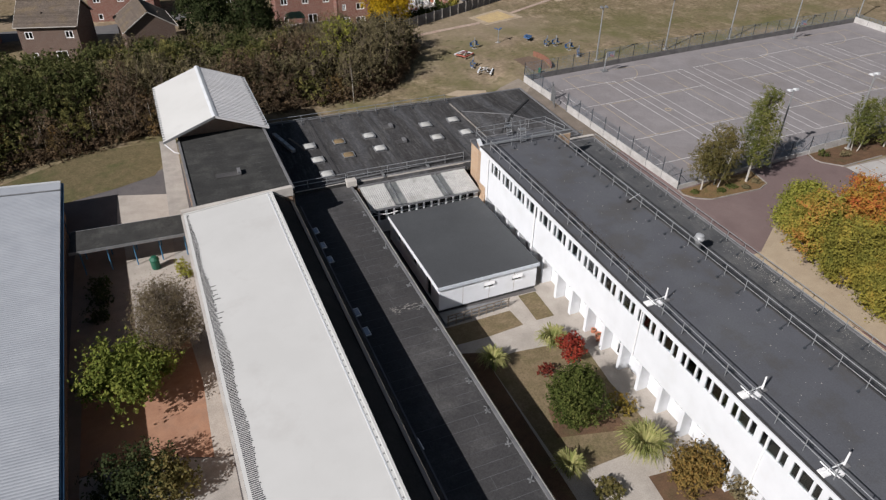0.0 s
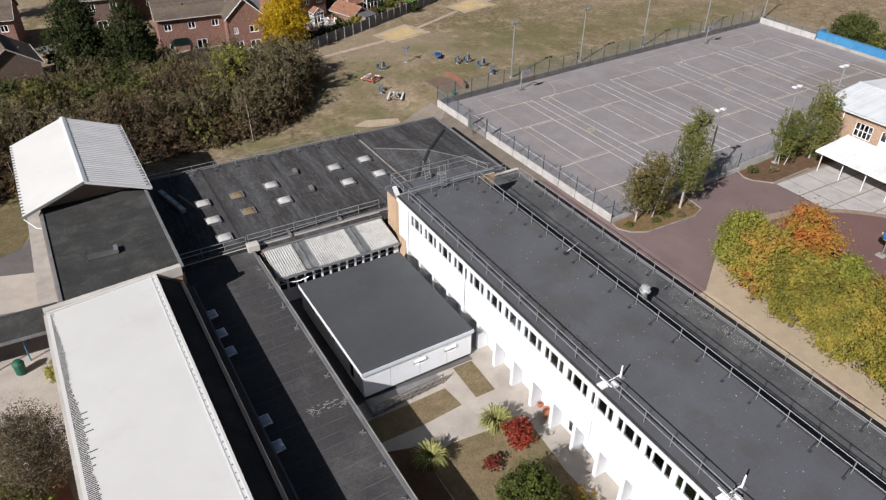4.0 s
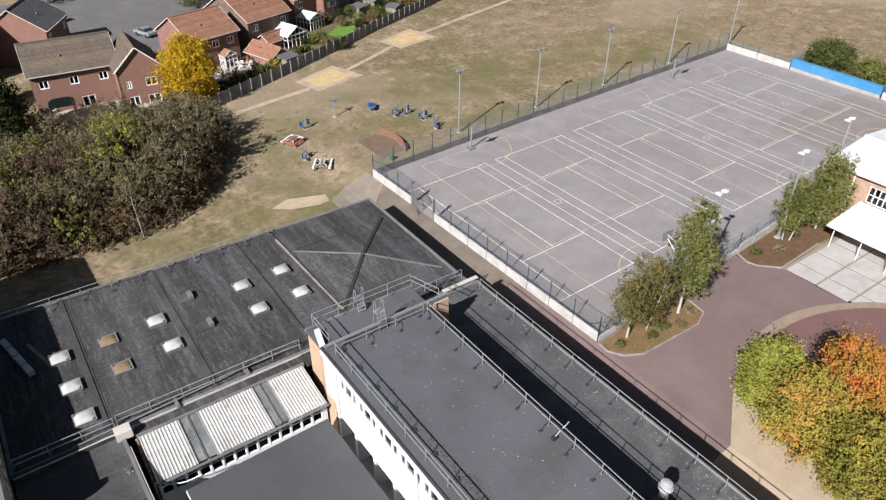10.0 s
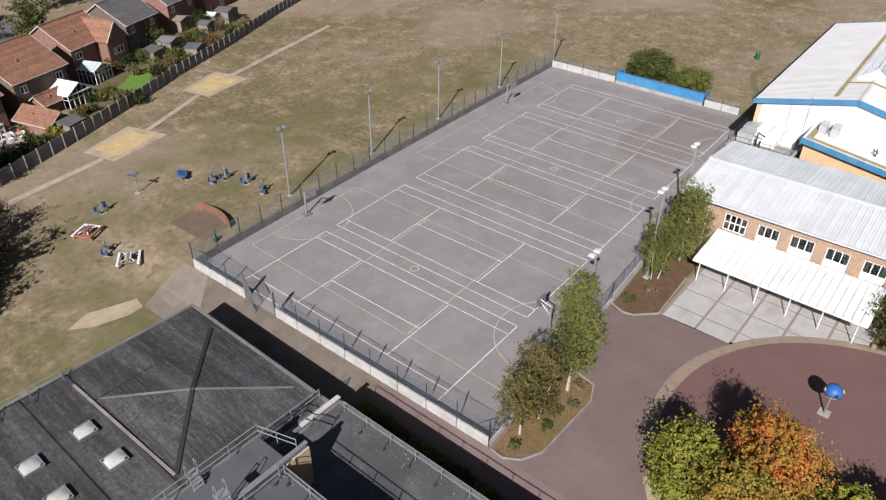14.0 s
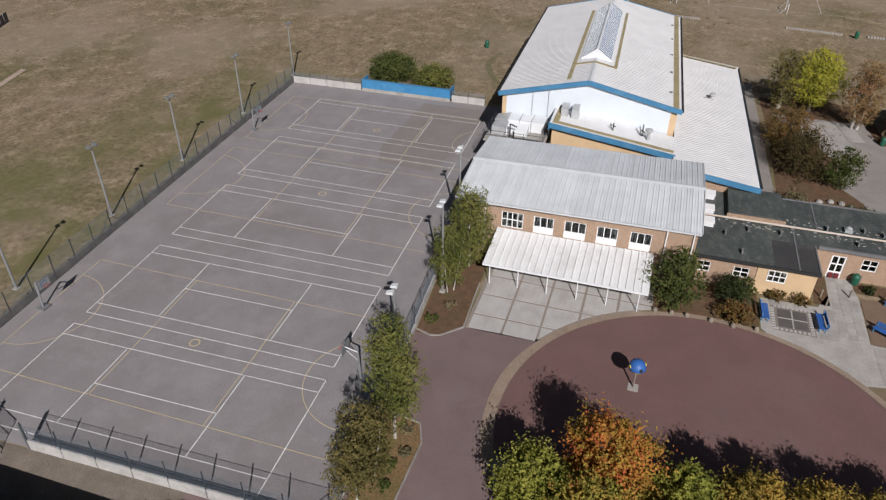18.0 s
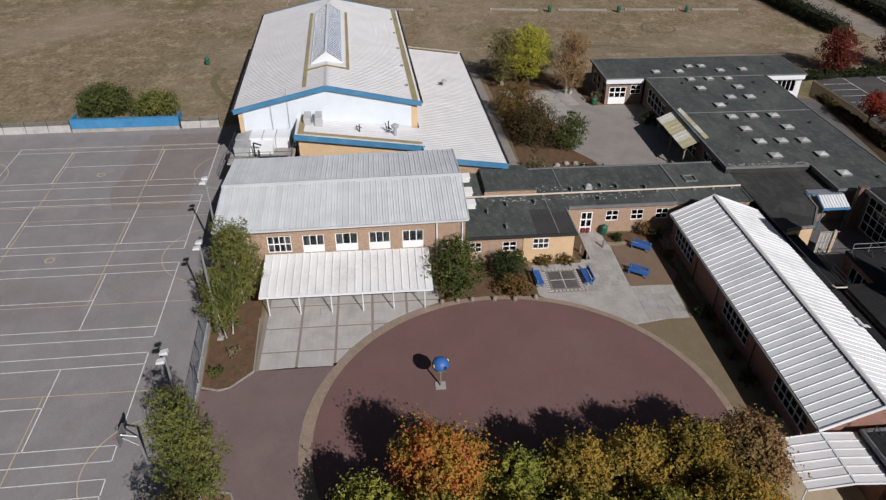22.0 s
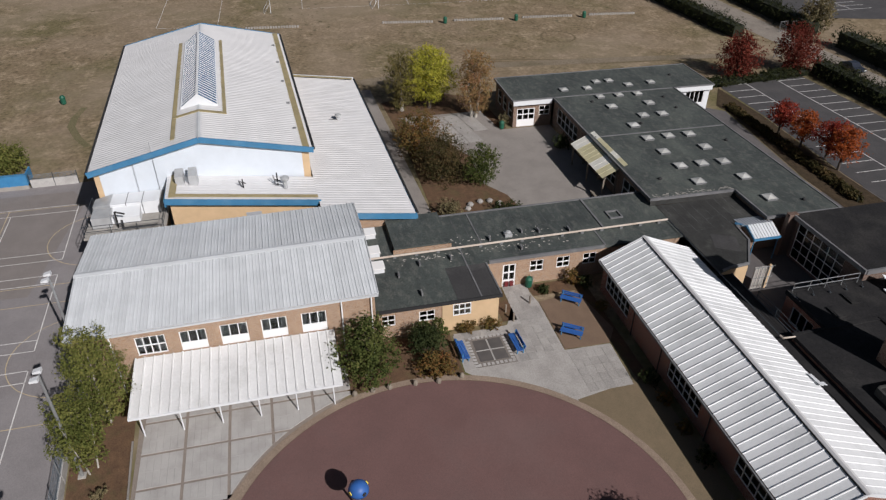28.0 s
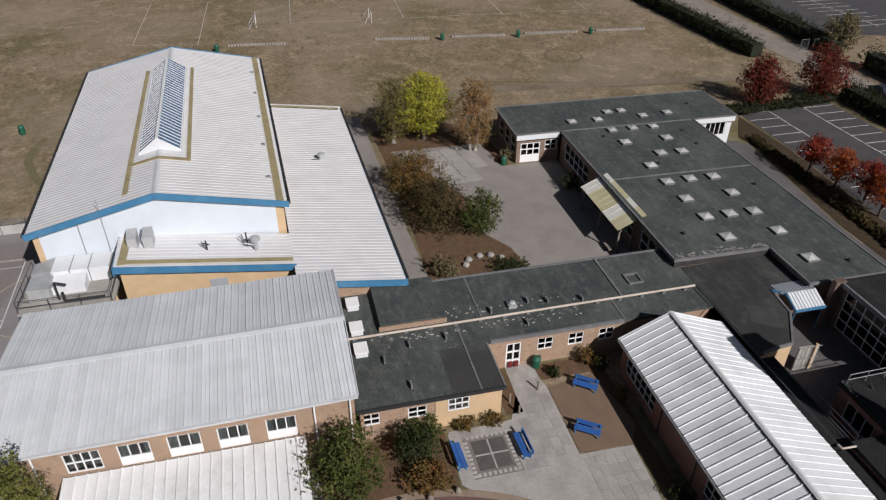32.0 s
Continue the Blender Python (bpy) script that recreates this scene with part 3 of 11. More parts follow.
L_LIME = leaf_mat("lime_autumn_leaves", [(0.075, 0.090, 0.020), (0.19, 0.205, 0.040), (0.30, 0.295, 0.060), (0.39, 0.345, 0.09)], 0.4)
L_ORANGE = leaf_mat("orange_autumn_leaves", [(0.095, 0.108, 0.025), (0.21, 0.208, 0.044), (0.33, 0.285, 0.058), (0.44, 0.225, 0.06), (0.45, 0.11, 0.065)], 0.38, vary=0.32)
L_FIRE = leaf_mat("fiery_autumn_leaves", [(0.11, 0.12, 0.026), (0.28, 0.225, 0.045), (0.41, 0.225, 0.048), (0.44, 0.12, 0.042), (0.42, 0.07, 0.045)], 0.42, vary=0.32)
L_AMBER = leaf_mat("amber_autumn_leaves", [(0.085, 0.078, 0.022), (0.22, 0.175, 0.042), (0.36, 0.245, 0.052), (0.44, 0.20, 0.055)], 0.4, vary=0.35)
L_GOLD = leaf_mat("golden_leaves", [(0.20, 0.125, 0.010), (0.38, 0.245, 0.013), (0.50, 0.345, 0.020), (0.58, 0.43, 0.04)], 0.5)
L_RED = leaf_mat("crimson_leaves", [(0.052, 0.020, 0.014), (0.115, 0.030, 0.021), (0.195, 0.043, 0.031), (0.25, 0.082, 0.042)], 0.4)
L_DARK = leaf_mat("dark_evergreen_leaves", [(0.018, 0.027, 0.012), (0.034, 0.046, 0.018), (0.056, 0.068, 0.026), (0.09, 0.088, 0.04)], 0.5)
L_OLIVE = leaf_mat("thin_olive_leaves", [(0.09, 0.085, 0.045), (0.15, 0.13, 0.07), (0.22, 0.18, 0.10), (0.28, 0.22, 0.13)], 0.6)
L_RUST = leaf_mat("rusty_shrub_leaves", [(0.06, 0.07, 0.02), (0.12, 0.10, 0.035), (0.21, 0.115, 0.04), (0.20, 0.06, 0.03)], 0.5)
L_OLIVE_LEAF = leaf_mat("olive_brown_birch_leaves", [(0.055, 0.052, 0.020), (0.11, 0.10, 0.036), (0.18, 0.15, 0.055), (0.26, 0.19, 0.075)], 0.5)
L_DARK_RED = leaf_mat("dark_reddish_brown_leaves", [(0.028, 0.030, 0.013), (0.056, 0.052, 0.022), (0.095, 0.070, 0.032), (0.14, 0.085, 0.040)], 0.5)
L_BRIGHT_LIME = leaf_mat("bright_yellow_green_leaves", [(0.14, 0.15, 0.022), (0.31, 0.31, 0.045), (0.45, 0.42, 0.06), (0.52, 0.45, 0.08)], 0.4)
L_EVERGREEN = leaf_mat("deep_green_leaves", [(0.026, 0.040, 0.011), (0.056, 0.074, 0.019), (0.098, 0.115, 0.030), (0.16, 0.155, 0.048)], 0.5)
L_STRAP = leaf_mat("striped_strap_leaves", [(0.10, 0.12, 0.03), (0.20, 0.22, 0.07), (0.36, 0.34, 0.14), (0.42, 0.40, 0.20)], 1.5)
L_TWIG = leaf_mat("brown_twiggy_leaves", [(0.062, 0.054, 0.032), (0.122, 0.105, 0.058), (0.195, 0.165, 0.090), (0.275, 0.232, 0.128)], 0.7, vary=0.24)
L_MAPLE = leaf_mat("fresh_green_leaves", [(0.045, 0.065, 0.015), (0.10, 0.128, 0.026), (0.18, 0.20, 0.042), (0.27, 0.27, 0.07)], 0.5)
L_BROWN = leaf_mat("brown_bracken_leaves", [(0.046, 0.036, 0.018), (0.094, 0.067, 0.030), (0.150, 0.096, 0.039), (0.22, 0.125, 0.052)], 0.6, vary=0.24)
L_WOOD_GREEN = leaf_mat("dark_woodland_leaves", [(0.036, 0.046, 0.017), (0.070, 0.082, 0.029), (0.115, 0.118, 0.043), (0.175, 0.160, 0.060)], 0.45, vary=0.24)
L_OLIVE_GREEN = leaf_mat("olive_woodland_leaves", [(0.053, 0.058, 0.021), (0.105, 0.104, 0.037), (0.175, 0.160, 0.054), (0.26, 0.215, 0.078)], 0.5, vary=0.24)
# brown tones darkened to put the shade inside the woodland crowns into colour
L_INNER_SHADE = leaf_mat("inner_shade_leaves", [(0.030, 0.027, 0.015), (0.048, 0.041, 0.022), (0.070, 0.058, 0.031), (0.095, 0.078, 0.042)], 0.5)
L_PLUM = leaf_mat("plum_brown_leaves", [(0.046, 0.034, 0.024), (0.096, 0.068, 0.044), (0.152, 0.106, 0.064), (0.21, 0.148, 0.086)], 0.6, vary=0.24)
L_BEIGE = leaf_mat("beige_autumn_leaves", [(0.065, 0.052, 0.030), (0.112, 0.090, 0.052), (0.165, 0.132, 0.078), (0.225, 0.182, 0.112)], 0.6)
L_PINK = leaf_mat("pinkish_brown_leaves", [(0.13, 0.105, 0.045), (0.23, 0.165, 0.07), (0.32, 0.19, 0.095), (0.35, 0.155, 0.09)], 0.35)
L_FLAME = leaf_mat("flame_red_leaves", [(0.14, 0.05, 0.02), (0.30, 0.08, 0.025), (0.42, 0.10, 0.03), (0.44, 0.18, 0.04)], 0.5)
L_BRONZE = leaf_mat("bronze_green_leaves", [(0.06, 0.056, 0.020), (0.13, 0.10, 0.033), (0.235, 0.155, 0.048), (0.34, 0.19, 0.06)], 0.5)
L_SCARLET = leaf_mat("scarlet_leaves", [(0.10, 0.022, 0.018), (0.215, 0.036, 0.026), (0.33, 0.055, 0.034), (0.38, 0.11, 0.045)], 0.5)
L_HEDGE = leaf_mat("clipped_hedge_leaves", [(0.013, 0.018, 0.009), (0.024, 0.031, 0.013), (0.040, 0.044, 0.019), (0.06, 0.052, 0.026)], 0.5)

# ---- building blocks ----
INV = {}


class G:
    """A mesh in the making."""

    def __init__(self):
        self.v, self.f = [], []

    def face(self, *pts):
        n = len(self.v)
        self.v += [tuple(p) for p in pts]
        self.f.append(tuple(range(n, n + len(pts))))
        return self

    def box(self, x0, y0, z0, x1, y1, z1):
        n = len(self.v)
        self.v += [(x0, y0, z0), (x1, y0, z0), (x1, y1, z0), (x0, y1, z0), (x0, y0, z1), (x1, y0, z1), (x1, y1, z1), (x0, y1, z1)]
        self.f += [tuple(n + i for i in q) for q in ((0, 3, 2, 1), (4, 5, 6, 7), (0, 1, 5, 4), (1, 2, 6, 5), (2, 3, 7, 6), (3, 0, 4, 7))]
        return self

    def bar(self, p, q, wide, high):
        """A bar with a flat cross-section between two points."""
        p, q = Vector(p), Vector(q)
        d = (q - p).normalized()
        side = d.cross(Vector((0, 0, 1)))
        side = (side.normalized() if side.length > 1e-4 else Vector((1, 0, 0))) * wide / 2
        up = side.cross(d).normalized() * high / 2
        n = len(self.v)
        for c in (p, q):
            self.v += [tuple(c - side - up), tuple(c + side - up), tuple(c + side + up), tuple(c - side + up)]
        self.f += [tuple(n + i for i in k) for k in ((0, 3, 2, 1), (4, 5, 6, 7), (0, 1, 5, 4), (1, 2, 6, 5), (2, 3, 7, 6), (3, 0, 4, 7))]
        return self

    def tube(self, p, q, r, r2=None, n=6, caps=True):
        p, q = Vector(p), Vector(q)
        d = (q - p).normalized()
        a = d.orthogonal().normalized()
        b = d.cross(a)
        k = len(self.v)
        for c, rr in ((p, r), (q, r if r2 is None else r2)):
            for i in range(n):
                t = 2 * math.pi * i / n
                self.v.append(tuple(c + (a * math.cos(t) + b * math.sin(t)) * rr))
        for i in range(n):
            j = (i + 1) % n
            self.f.append((k + i, k + j, k + n + j, k + n + i))
        if caps:
            self.f += [tuple(k + i for i in reversed(range(n))), tuple(k + n + i for i in range(n))]
        return self

    def prism(self, pts, z0, z1):
        """Upright walls over an outline that runs anticlockwise; z1 may be a list, one height a corner."""
        n, k = len(pts), len(self.v)
        tops = z1 if isinstance(z1, (list, tuple)) else [z1] * n
        self.v += [(p[0], p[1], z0) for p in pts] + [(p[0], p[1], t) for p, t in zip(pts, tops)]
        for i in range(n):
            j = (i + 1) % n
            self.f.append((k + i, k + j, k + n + j, k + n + i))
        self.f += [tuple(k + i for i in reversed(range(n))), tuple(k + n + i for i in range(n))]
        return self

    def lathe(self, c, prof, n=12):
        """Turns a profile of (radius, height) round an upright axis."""
        k = len(self.v)
        for r, z in prof:
            for i in range(n):
                t = 2 * math.pi * i / n
                self.v.append((c[0] + r * math.cos(t), c[1] + r * math.sin(t), c[2] + z))
        for a in range(len(prof) - 1):
            for i in range(n):
                j = (i + 1) % n
                self.f.append((k + a * n + i, k + a * n + j, k + (a + 1) * n + j, k + (a + 1) * n + i))
        self.f += [tuple(k + i for i in reversed(range(n))), tuple(k + (len(prof) - 1) * n + i for i in range(n))]
        return self

    def slab(self, pts, d):
        """A sheet with a thickness d, laid below a flat ring of points."""
        n, k = len(pts), len(self.v)
        self.v += [(p[0], p[1], p[2] - d) for p in pts] + [tuple(p) for p in pts]
        for i in range(n):
            j = (i + 1) % n
            self.f.append((k + i, k + j, k + n + j, k + n + i))
        self.f += [tuple(k + i for i in reversed(range(n))), tuple(k + n + i for i in range(n))]
        return self

    def mesh(self, name, material, smooth=False):
        me = bpy.data.meshes.new(name)
        me.from_pydata(self.v, [], self.f)
        me.materials.append(material)
        if smooth:
            me.polygons.foreach_set("use_smooth", [True] * len(me.polygons))
        me.update()
        return me


def thing(name, label, category, at=(0, 0, 0), rz=0.0, group="", kind="", world=False):
    """An Empty at the base of a thing. world: its parts are given in the place's own coordinates."""
    ob = new(name)
    ob.matrix_basis = pose(*at, 0, 0, rz)
    ob.empty_display_size = 0.2
    INV[ob.name] = ob.matrix_basis.inverted() if world else Matrix.Identity(4)
    return tagged(ob, label, category, group, kind)


def part(name, g, material, parent, label="", smooth=False, kind=""):
    """Links a mesh as one part under a thing or under a part."""
    ob = new(name, g if isinstance(g, bpy.types.Mesh) else g.mesh(name, material, smooth))
    ob.parent = parent
    if parent.name in INV:
        ob.matrix_parent_inverse = INV[parent.name]
    return tagged(ob, label, kind=kind)


def single(name, g, material, label, category, kind="", group="", smooth=False):
    """A thing that is one mesh."""
    ob = new(name, g if isinstance(g, bpy.types.Mesh) else g.mesh(name, material, smooth))
    return tagged(ob, label, category, group, kind)


def placed(name, me, parent, m):
    ob = part(name, me, None, parent)
    ob.matrix_basis = m
    return ob


def turn(ob, x, y, deg, dz=0.0):
    """Turns a thing that stands ready about an upright line through (x, y)."""
    ob.matrix_basis = Matrix.Translation((x, y, dz)) @ Matrix.Rotation(radians(deg), 4, "Z") @ Matrix.Translation((-x, -y, 0)) @ ob.matrix_basis
    return ob


def smooth01(a, b, x):
    t = min(1.0, max(0.0, (x - a) / (b - a)))
    return t * t * (3 - 2 * t)


LOW = -1.1


def gz(x, y):
    """The height of the land: the west of the site lies about a metre lower."""
    near = smooth01(44, 49, x)
    far = smooth01(15, 60, x)
    k = smooth01(84, 100, y)
    return LOW * (1 - (near * (1 - k) + far * k))


def sheet(name, pts, dz, material, label, category="paving", kind="structure", step=1.0, parent=None, cut=None):
    """Ground cover over an outline, laid on the land."""
    bm = bmesh.new()
    bm.faces.new([bm.verts.new((p[0], p[1], 0)) for p in pts])
    xs, ys = [p[0] for p in pts], [p[1] for p in pts]
    if cut is None:
        cut = [("x", v) for v in range(44, 50) if min(xs) < v < max(xs)] if min(ys) < 84 else []
        if max(ys) > 84:
            cut += [("x", v) for v in range(14, 62, 4) if min(xs) < v < max(xs)] + [("y", v) for v in range(84, 101, 2) if min(ys) < v < max(ys)]
    for axis, v in cut:
        no = (1, 0, 0) if axis == "x" else (0, 1, 0)
        co = (v, 0, 0) if axis == "x" else (0, v, 0)
        bmesh.ops.bisect_plane(bm, geom=bm.verts[:] + bm.edges[:] + bm.faces[:], plane_co=co, plane_no=no)
    for v in bm.verts:
        v.co.z = gz(v.co.x, v.co.y) + dz
    bmesh.ops.recalc_face_normals(bm, faces=bm.faces[:])
    for f in bm.faces:
        if f.normal.z < 0:
            f.normal_flip()
    me = bpy.data.meshes.new(name)
    bm.to_mesh(me)
    bm.free()
    me.materials.append(material)
    if parent:
        return part(name, me, material, parent, label)
    return single(name, me, material, label, category, kind)


def pierced(g, a, d, n, x0, x1, z0, z1, holes, y0, y1):
    """One upright plate of thickness y0 to y1 with square holes through it, all its corners shared."""
    us = sorted({x0, x1, *(u for o in holes for u in o[:2])})
    vs = sorted({z0, z1, *(v for o in holes for v in o[2:4])})

    def solid(i, j):
        if not (0 <= i < len(us) - 1 and 0 <= j < len(vs) - 1):
            return False
        u, v = (us[i] + us[i + 1]) / 2, (vs[j] + vs[j + 1]) / 2
        return not any(o[0] <= u <= o[1] and o[2] <= v <= o[3] for o in holes)

    seen = {}

    def at(i, j, k):
        if (i, j, k) not in seen:
            seen[(i, j, k)] = len(g.v)
            p = a + d * us[i] + n * (y1 if k else y0)
            g.v.append((p.x, p.y, vs[j]))
        return seen[(i, j, k)]

    for i in range(len(us) - 1):
        for j in range(len(vs) - 1):
            if not solid(i, j):
                continue
            g.f.append((at(i, j, 0), at(i + 1, j, 0), at(i + 1, j + 1, 0), at(i, j + 1, 0)))
            g.f.append((at(i, j, 1), at(i, j + 1, 1), at(i + 1, j + 1, 1), at(i + 1, j, 1)))
            if not solid(i - 1, j):
                g.f.append((at(i, j, 0), at(i, j + 1, 0), at(i, j + 1, 1), at(i, j, 1)))
            if not solid(i + 1, j):
                g.f.append((at(i + 1, j, 0), at(i + 1, j, 1), at(i + 1, j + 1, 1), at(i + 1, j + 1, 0)))
            if not solid(i, j - 1):
                g.f.append((at(i, j, 0), at(i, j, 1), at(i + 1, j, 1), at(i + 1, j, 0)))
            if not solid(i, j + 1):
                g.f.append((at(i, j + 1, 0), at(i + 1, j + 1, 0), at(i + 1, j + 1, 1), at(i, j + 1, 1)))
    return g


def along(p0, p1):
    a, b = Vector((*p0, 0)), Vector((*p1, 0))
    d = (b - a).normalized()
    return a, d, Vector((-d.y, d.x, 0)), (b - a).length


def wall(parent, p0, p1, z0, z1, material, openings=(), th=0.25, name="wall", trim0=0.0, trim1=0.0, label=""):
    """A wall whose outer face runs from p0 to p1 with the room on its left; openings are (u0, u1, z0, z1)."""
    a, d, n, long = along(p0, p1)
    return part(name, pierced(G(), a, d, n, trim0, long - trim1, z0, z1, openings, 0, th), material, parent, label)


def window(parent, p0, p1, u0, u1, v0, v1, cols=2, rows=1, frame_mat=None, pane_mat=None, bar=0.07, deep=0.12, name="window", low=0.0, inset=0.04):
    """A framed window in a wall's opening, each pane a piece of its own. low: height of a solid panel at its foot."""
    a, d, n, long = along(p0, p1)
    zs = v0 + max(bar, low)
    cw, rh = (u1 - u0 - bar) / cols, (v1 - bar - zs) / rows
    holes = [(u0 + i * cw + bar, u0 + (i + 1) * cw, zs + j * rh + (bar / 2 if j else 0), zs + (j + 1) * rh - (bar / 2 if j < rows - 1 else 0)) for i in range(cols) for j in range(rows)]
    w = part(name, pierced(G(), a, d, n, u0, u1, v0, v1, holes, inset, inset + deep), frame_mat or UPVC, parent)
    for i in range(cols):
        pg = G()
        x0, x1 = u0 + i * cw + bar - 0.01, u0 + (i + 1) * cw + 0.01
        pierced(pg, a, d, n, x0, x1, zs - 0.01, v1 - bar + 0.01, (), inset + 0.06, inset + 0.075)
        part("pane", pg, pane_mat or GLASS, w)
    return w


def side(x0, y0, x1, y1, s):
    return {"S": ((x0, y0), (x1, y0)), "E": ((x1, y0), (x1, y1)), "N": ((x1, y1), (x0, y1)), "W": ((x0, y1), (x0, y0))}[s]


def walls(parent, x0, y0, x1, y1, z0, z1, material, openings=None, th=0.25, mats=None, bar=0.07):
    """Four walls round a room; openings by side: rows of (u0, u1, z0, z1, columns, rows, low panel)."""
    openings, mats = openings or {}, mats or {}
    for s in "SENW":
        p0, p1 = side(x0, y0, x1, y1, s)
        ops = openings.get(s, ())
        t = 0.0 if s in "SN" else th
        wall(parent, p0, p1, z0, z1, mats.get(s, material), [o[:4] for o in ops], th, trim0=t, trim1=t)
        for o in ops:
            window(parent, p0, p1, *o[:4], cols=o[4] if len(o) > 4 else 2, rows=o[5] if len(o) > 5 else 1, low=o[6] if len(o) > 6 else 0.0, bar=bar)


def flat_roof(parent, x0, y0, x1, y1, z, material, over=0.15, d=0.25, edge=LEAD, upstand=0.09, wide=0.22, skip=""):
    """A flat roof with a raised edge all round."""
    part("roof", G().box(x0 - over, y0 - over, z - d, x1 + over, y1 + over, z), material, parent)
    a, b, c, e = x0 - over - 0.02, y0 - over - 0.02, x1 + over + 0.02, y1 + over + 0.02
    w = wide
    for s, bx in (("S", (a, b, c, b + w)), ("N", (a, e - w, c, e)), ("W", (a, b + w, a + w, e - w)), ("E", (c - w, b + w, c, e - w))):
        if s not in skip:
            part("roof_edge", G().box(bx[0], bx[1], z - 0.12, bx[2], bx[3], z + upstand), edge, parent)


def laps(parent, x0, y0, x1, y1, z, material, step=1.0, along="x", seed=1, wide=0.05, h=0.008):
    """Overlaps of the felt rolls, each with its cross joints."""
    r = random.Random(seed)
    v = (y0 if along == "x" else x0) + step * 0.6
    end = y1 if along == "x" else x1
    while v < end - 0.2:
        g = G()
        w = v + r.uniform(-0.04, 0.04)
        if along == "x":
            g.box(x0, w, z, x1, w + wide, z + h)
            for _ in range(max(1, int((x1 - x0) / 9))):
                u = r.uniform(x0, x1)
                g.box(u, v - step + 0.1, z, u + wide, w, z + h * 0.8)
        else:
            g.box(w, y0, z, w + wide, y1, z + h)
            for _ in range(max(1, int((y1 - y0) / 9))):
                u = r.uniform(y0, y1)
                g.box(v - step + 0.1, u, z, w, u + wide, z + h * 0.8)
        part("felt_lap", g, material, parent)
        v += step


def ribbed(parent, eave0, eave1, top0, n, material, rib=0.05, ribw=0.07, name="roof_panel", edge=0.03, mid=0):
    """One slope of a profiled metal roof, sheet by sheet, from the eave line up to top0 (above eave0)."""
    e0, e1, t0 = Vector(eave0), Vector(eave1), Vector(top0)
    ax = (e1 - e0)
    w = ax.length / n
    ax.normalize()
    up = t0 - e0
    long = up.length
    up.normalize()
    nz = ax.cross(up).normalized()
    g = G()
    prof = [(0, 0), (ribw * 0.25, rib), (ribw * 0.75, rib), (ribw, 0)]
    for i in range(mid):
        c = ribw + (w - ribw) * (i + 1) / (mid + 1)
        prof += [(c - 0.03, 0), (c - 0.01, rib * 0.45), (c + 0.01, rib * 0.45), (c + 0.03, 0)]
    prof.append((w + 0.002, 0))
    for (a, h), (b, k) in zip(prof, prof[1:]):
        g.face((a, 0, h), (b, 0, k), (b, long, k), (a, long, h))
    g.face((0, 0, -edge), (w, 0, -edge), (w, 0, 0), (0, 0, 0))
    g.face((0, 0, -edge), (0, long, -edge), (w, long, -edge), (w, 0, -edge))
    g.face((0, long, -edge), (0, long, 0), (w, long, 0), (w, long, -edge))
    me = g.mesh(name, material)
    rot = Matrix((ax, up, nz)).transposed().to_4x4()
    for i in range(n):
        placed(name, me, parent, Matrix.Translation(e0 + ax * (w * i)) @ rot)


def railing(label, pts, h=1.0, gap=2.2, inward=(0, 0), material=None, rails=(1.0, 0.52), r=0.034, gname="roof guard rails", zb=None):
    """A free-standing guard rail: posts with curved, weighted feet, and two rails."""
    material = material or STEEL
    t = thing("guard_rail", label, "railing", pts[0], group=gname, world=True)
    for p, q in zip(pts, pts[1:]):
        p, q = Vector(p), Vector(q)
        n = max(1, round((q - p).length / gap))
        for k in rails:
            part("rail", G().tube(p + Vector((0, 0, h * k)), q + Vector((0, 0, h * k)), r, n=5), material, t)
        pg = G().tube((0, 0, 0.02), (0, 0, h), r, n=5)
        me = pg.mesh("post", material)
        ix, iy = inward
        fg = G()
        prev = Vector((0, 0, 0.45))
        for k in range(1, 5):
            a = k / 4 * math.pi / 2
            cur = Vector((ix * 0.65 * math.sin(a), iy * 0.65 * math.sin(a), 0.06 + 0.39 * math.cos(a)))
            fg.tube(prev, cur, r * 0.65, n=5, caps=False)
            prev = cur
        fg.box(prev.x - 0.1, prev.y - 0.08, 0.01, prev.x + 0.1, prev.y + 0.08, 0.09)
        fm = fg.mesh("weighted_foot", FENCE_POST)
        for i in range(n + 1):
            c = p.lerp(q, i / n)
            if i == n and q != Vector(pts[-1]):
                continue
            placed("post", me, t, Matrix.Translation(c))
            if ix or iy:
                placed("weighted_foot", fm, t, Matrix.Translation(c))
    return t


def dome(at, s=1.0, s2=None, material=None, rz=0.0, label="frosted rooflight dome on a raised kerb on the flat roof", group="rooflights", h=0.2, rim=None):
    """A rooflight: kerb, flange and a low pillow of plastic."""
    s2 = s2 or s
    t = thing("rooflight", label, "rooflight", at, rz, group)
    part("kerb", G().box(-s / 2, -s2 / 2, 0, s / 2, s2 / 2, h), LEAD, t)
    part("flange", G().box(-s / 2 - 0.05, -s2 / 2 - 0.05, h, s / 2 + 0.05, s2 / 2 + 0.05, h + 0.05), rim or STEEL, t)
    g = G()
    n = 5
    for j in range(n + 1):
        for i in range(n + 1):
            u, v = i / n * 2 - 1, j / n * 2 - 1
            g.v.append((u * s * 0.47, v * s2 * 0.47, h + 0.05 + 0.16 * (1 - u ** 4) * (1 - v ** 4)))
    g.f = [(j * (n + 1) + i, j * (n + 1) + i + 1, (j + 1) * (n + 1) + i + 1, (j + 1) * (n + 1) + i) for j in range(n) for i in range(n)]
    part("dome", g, material or DOME, t, smooth=True)
    return t


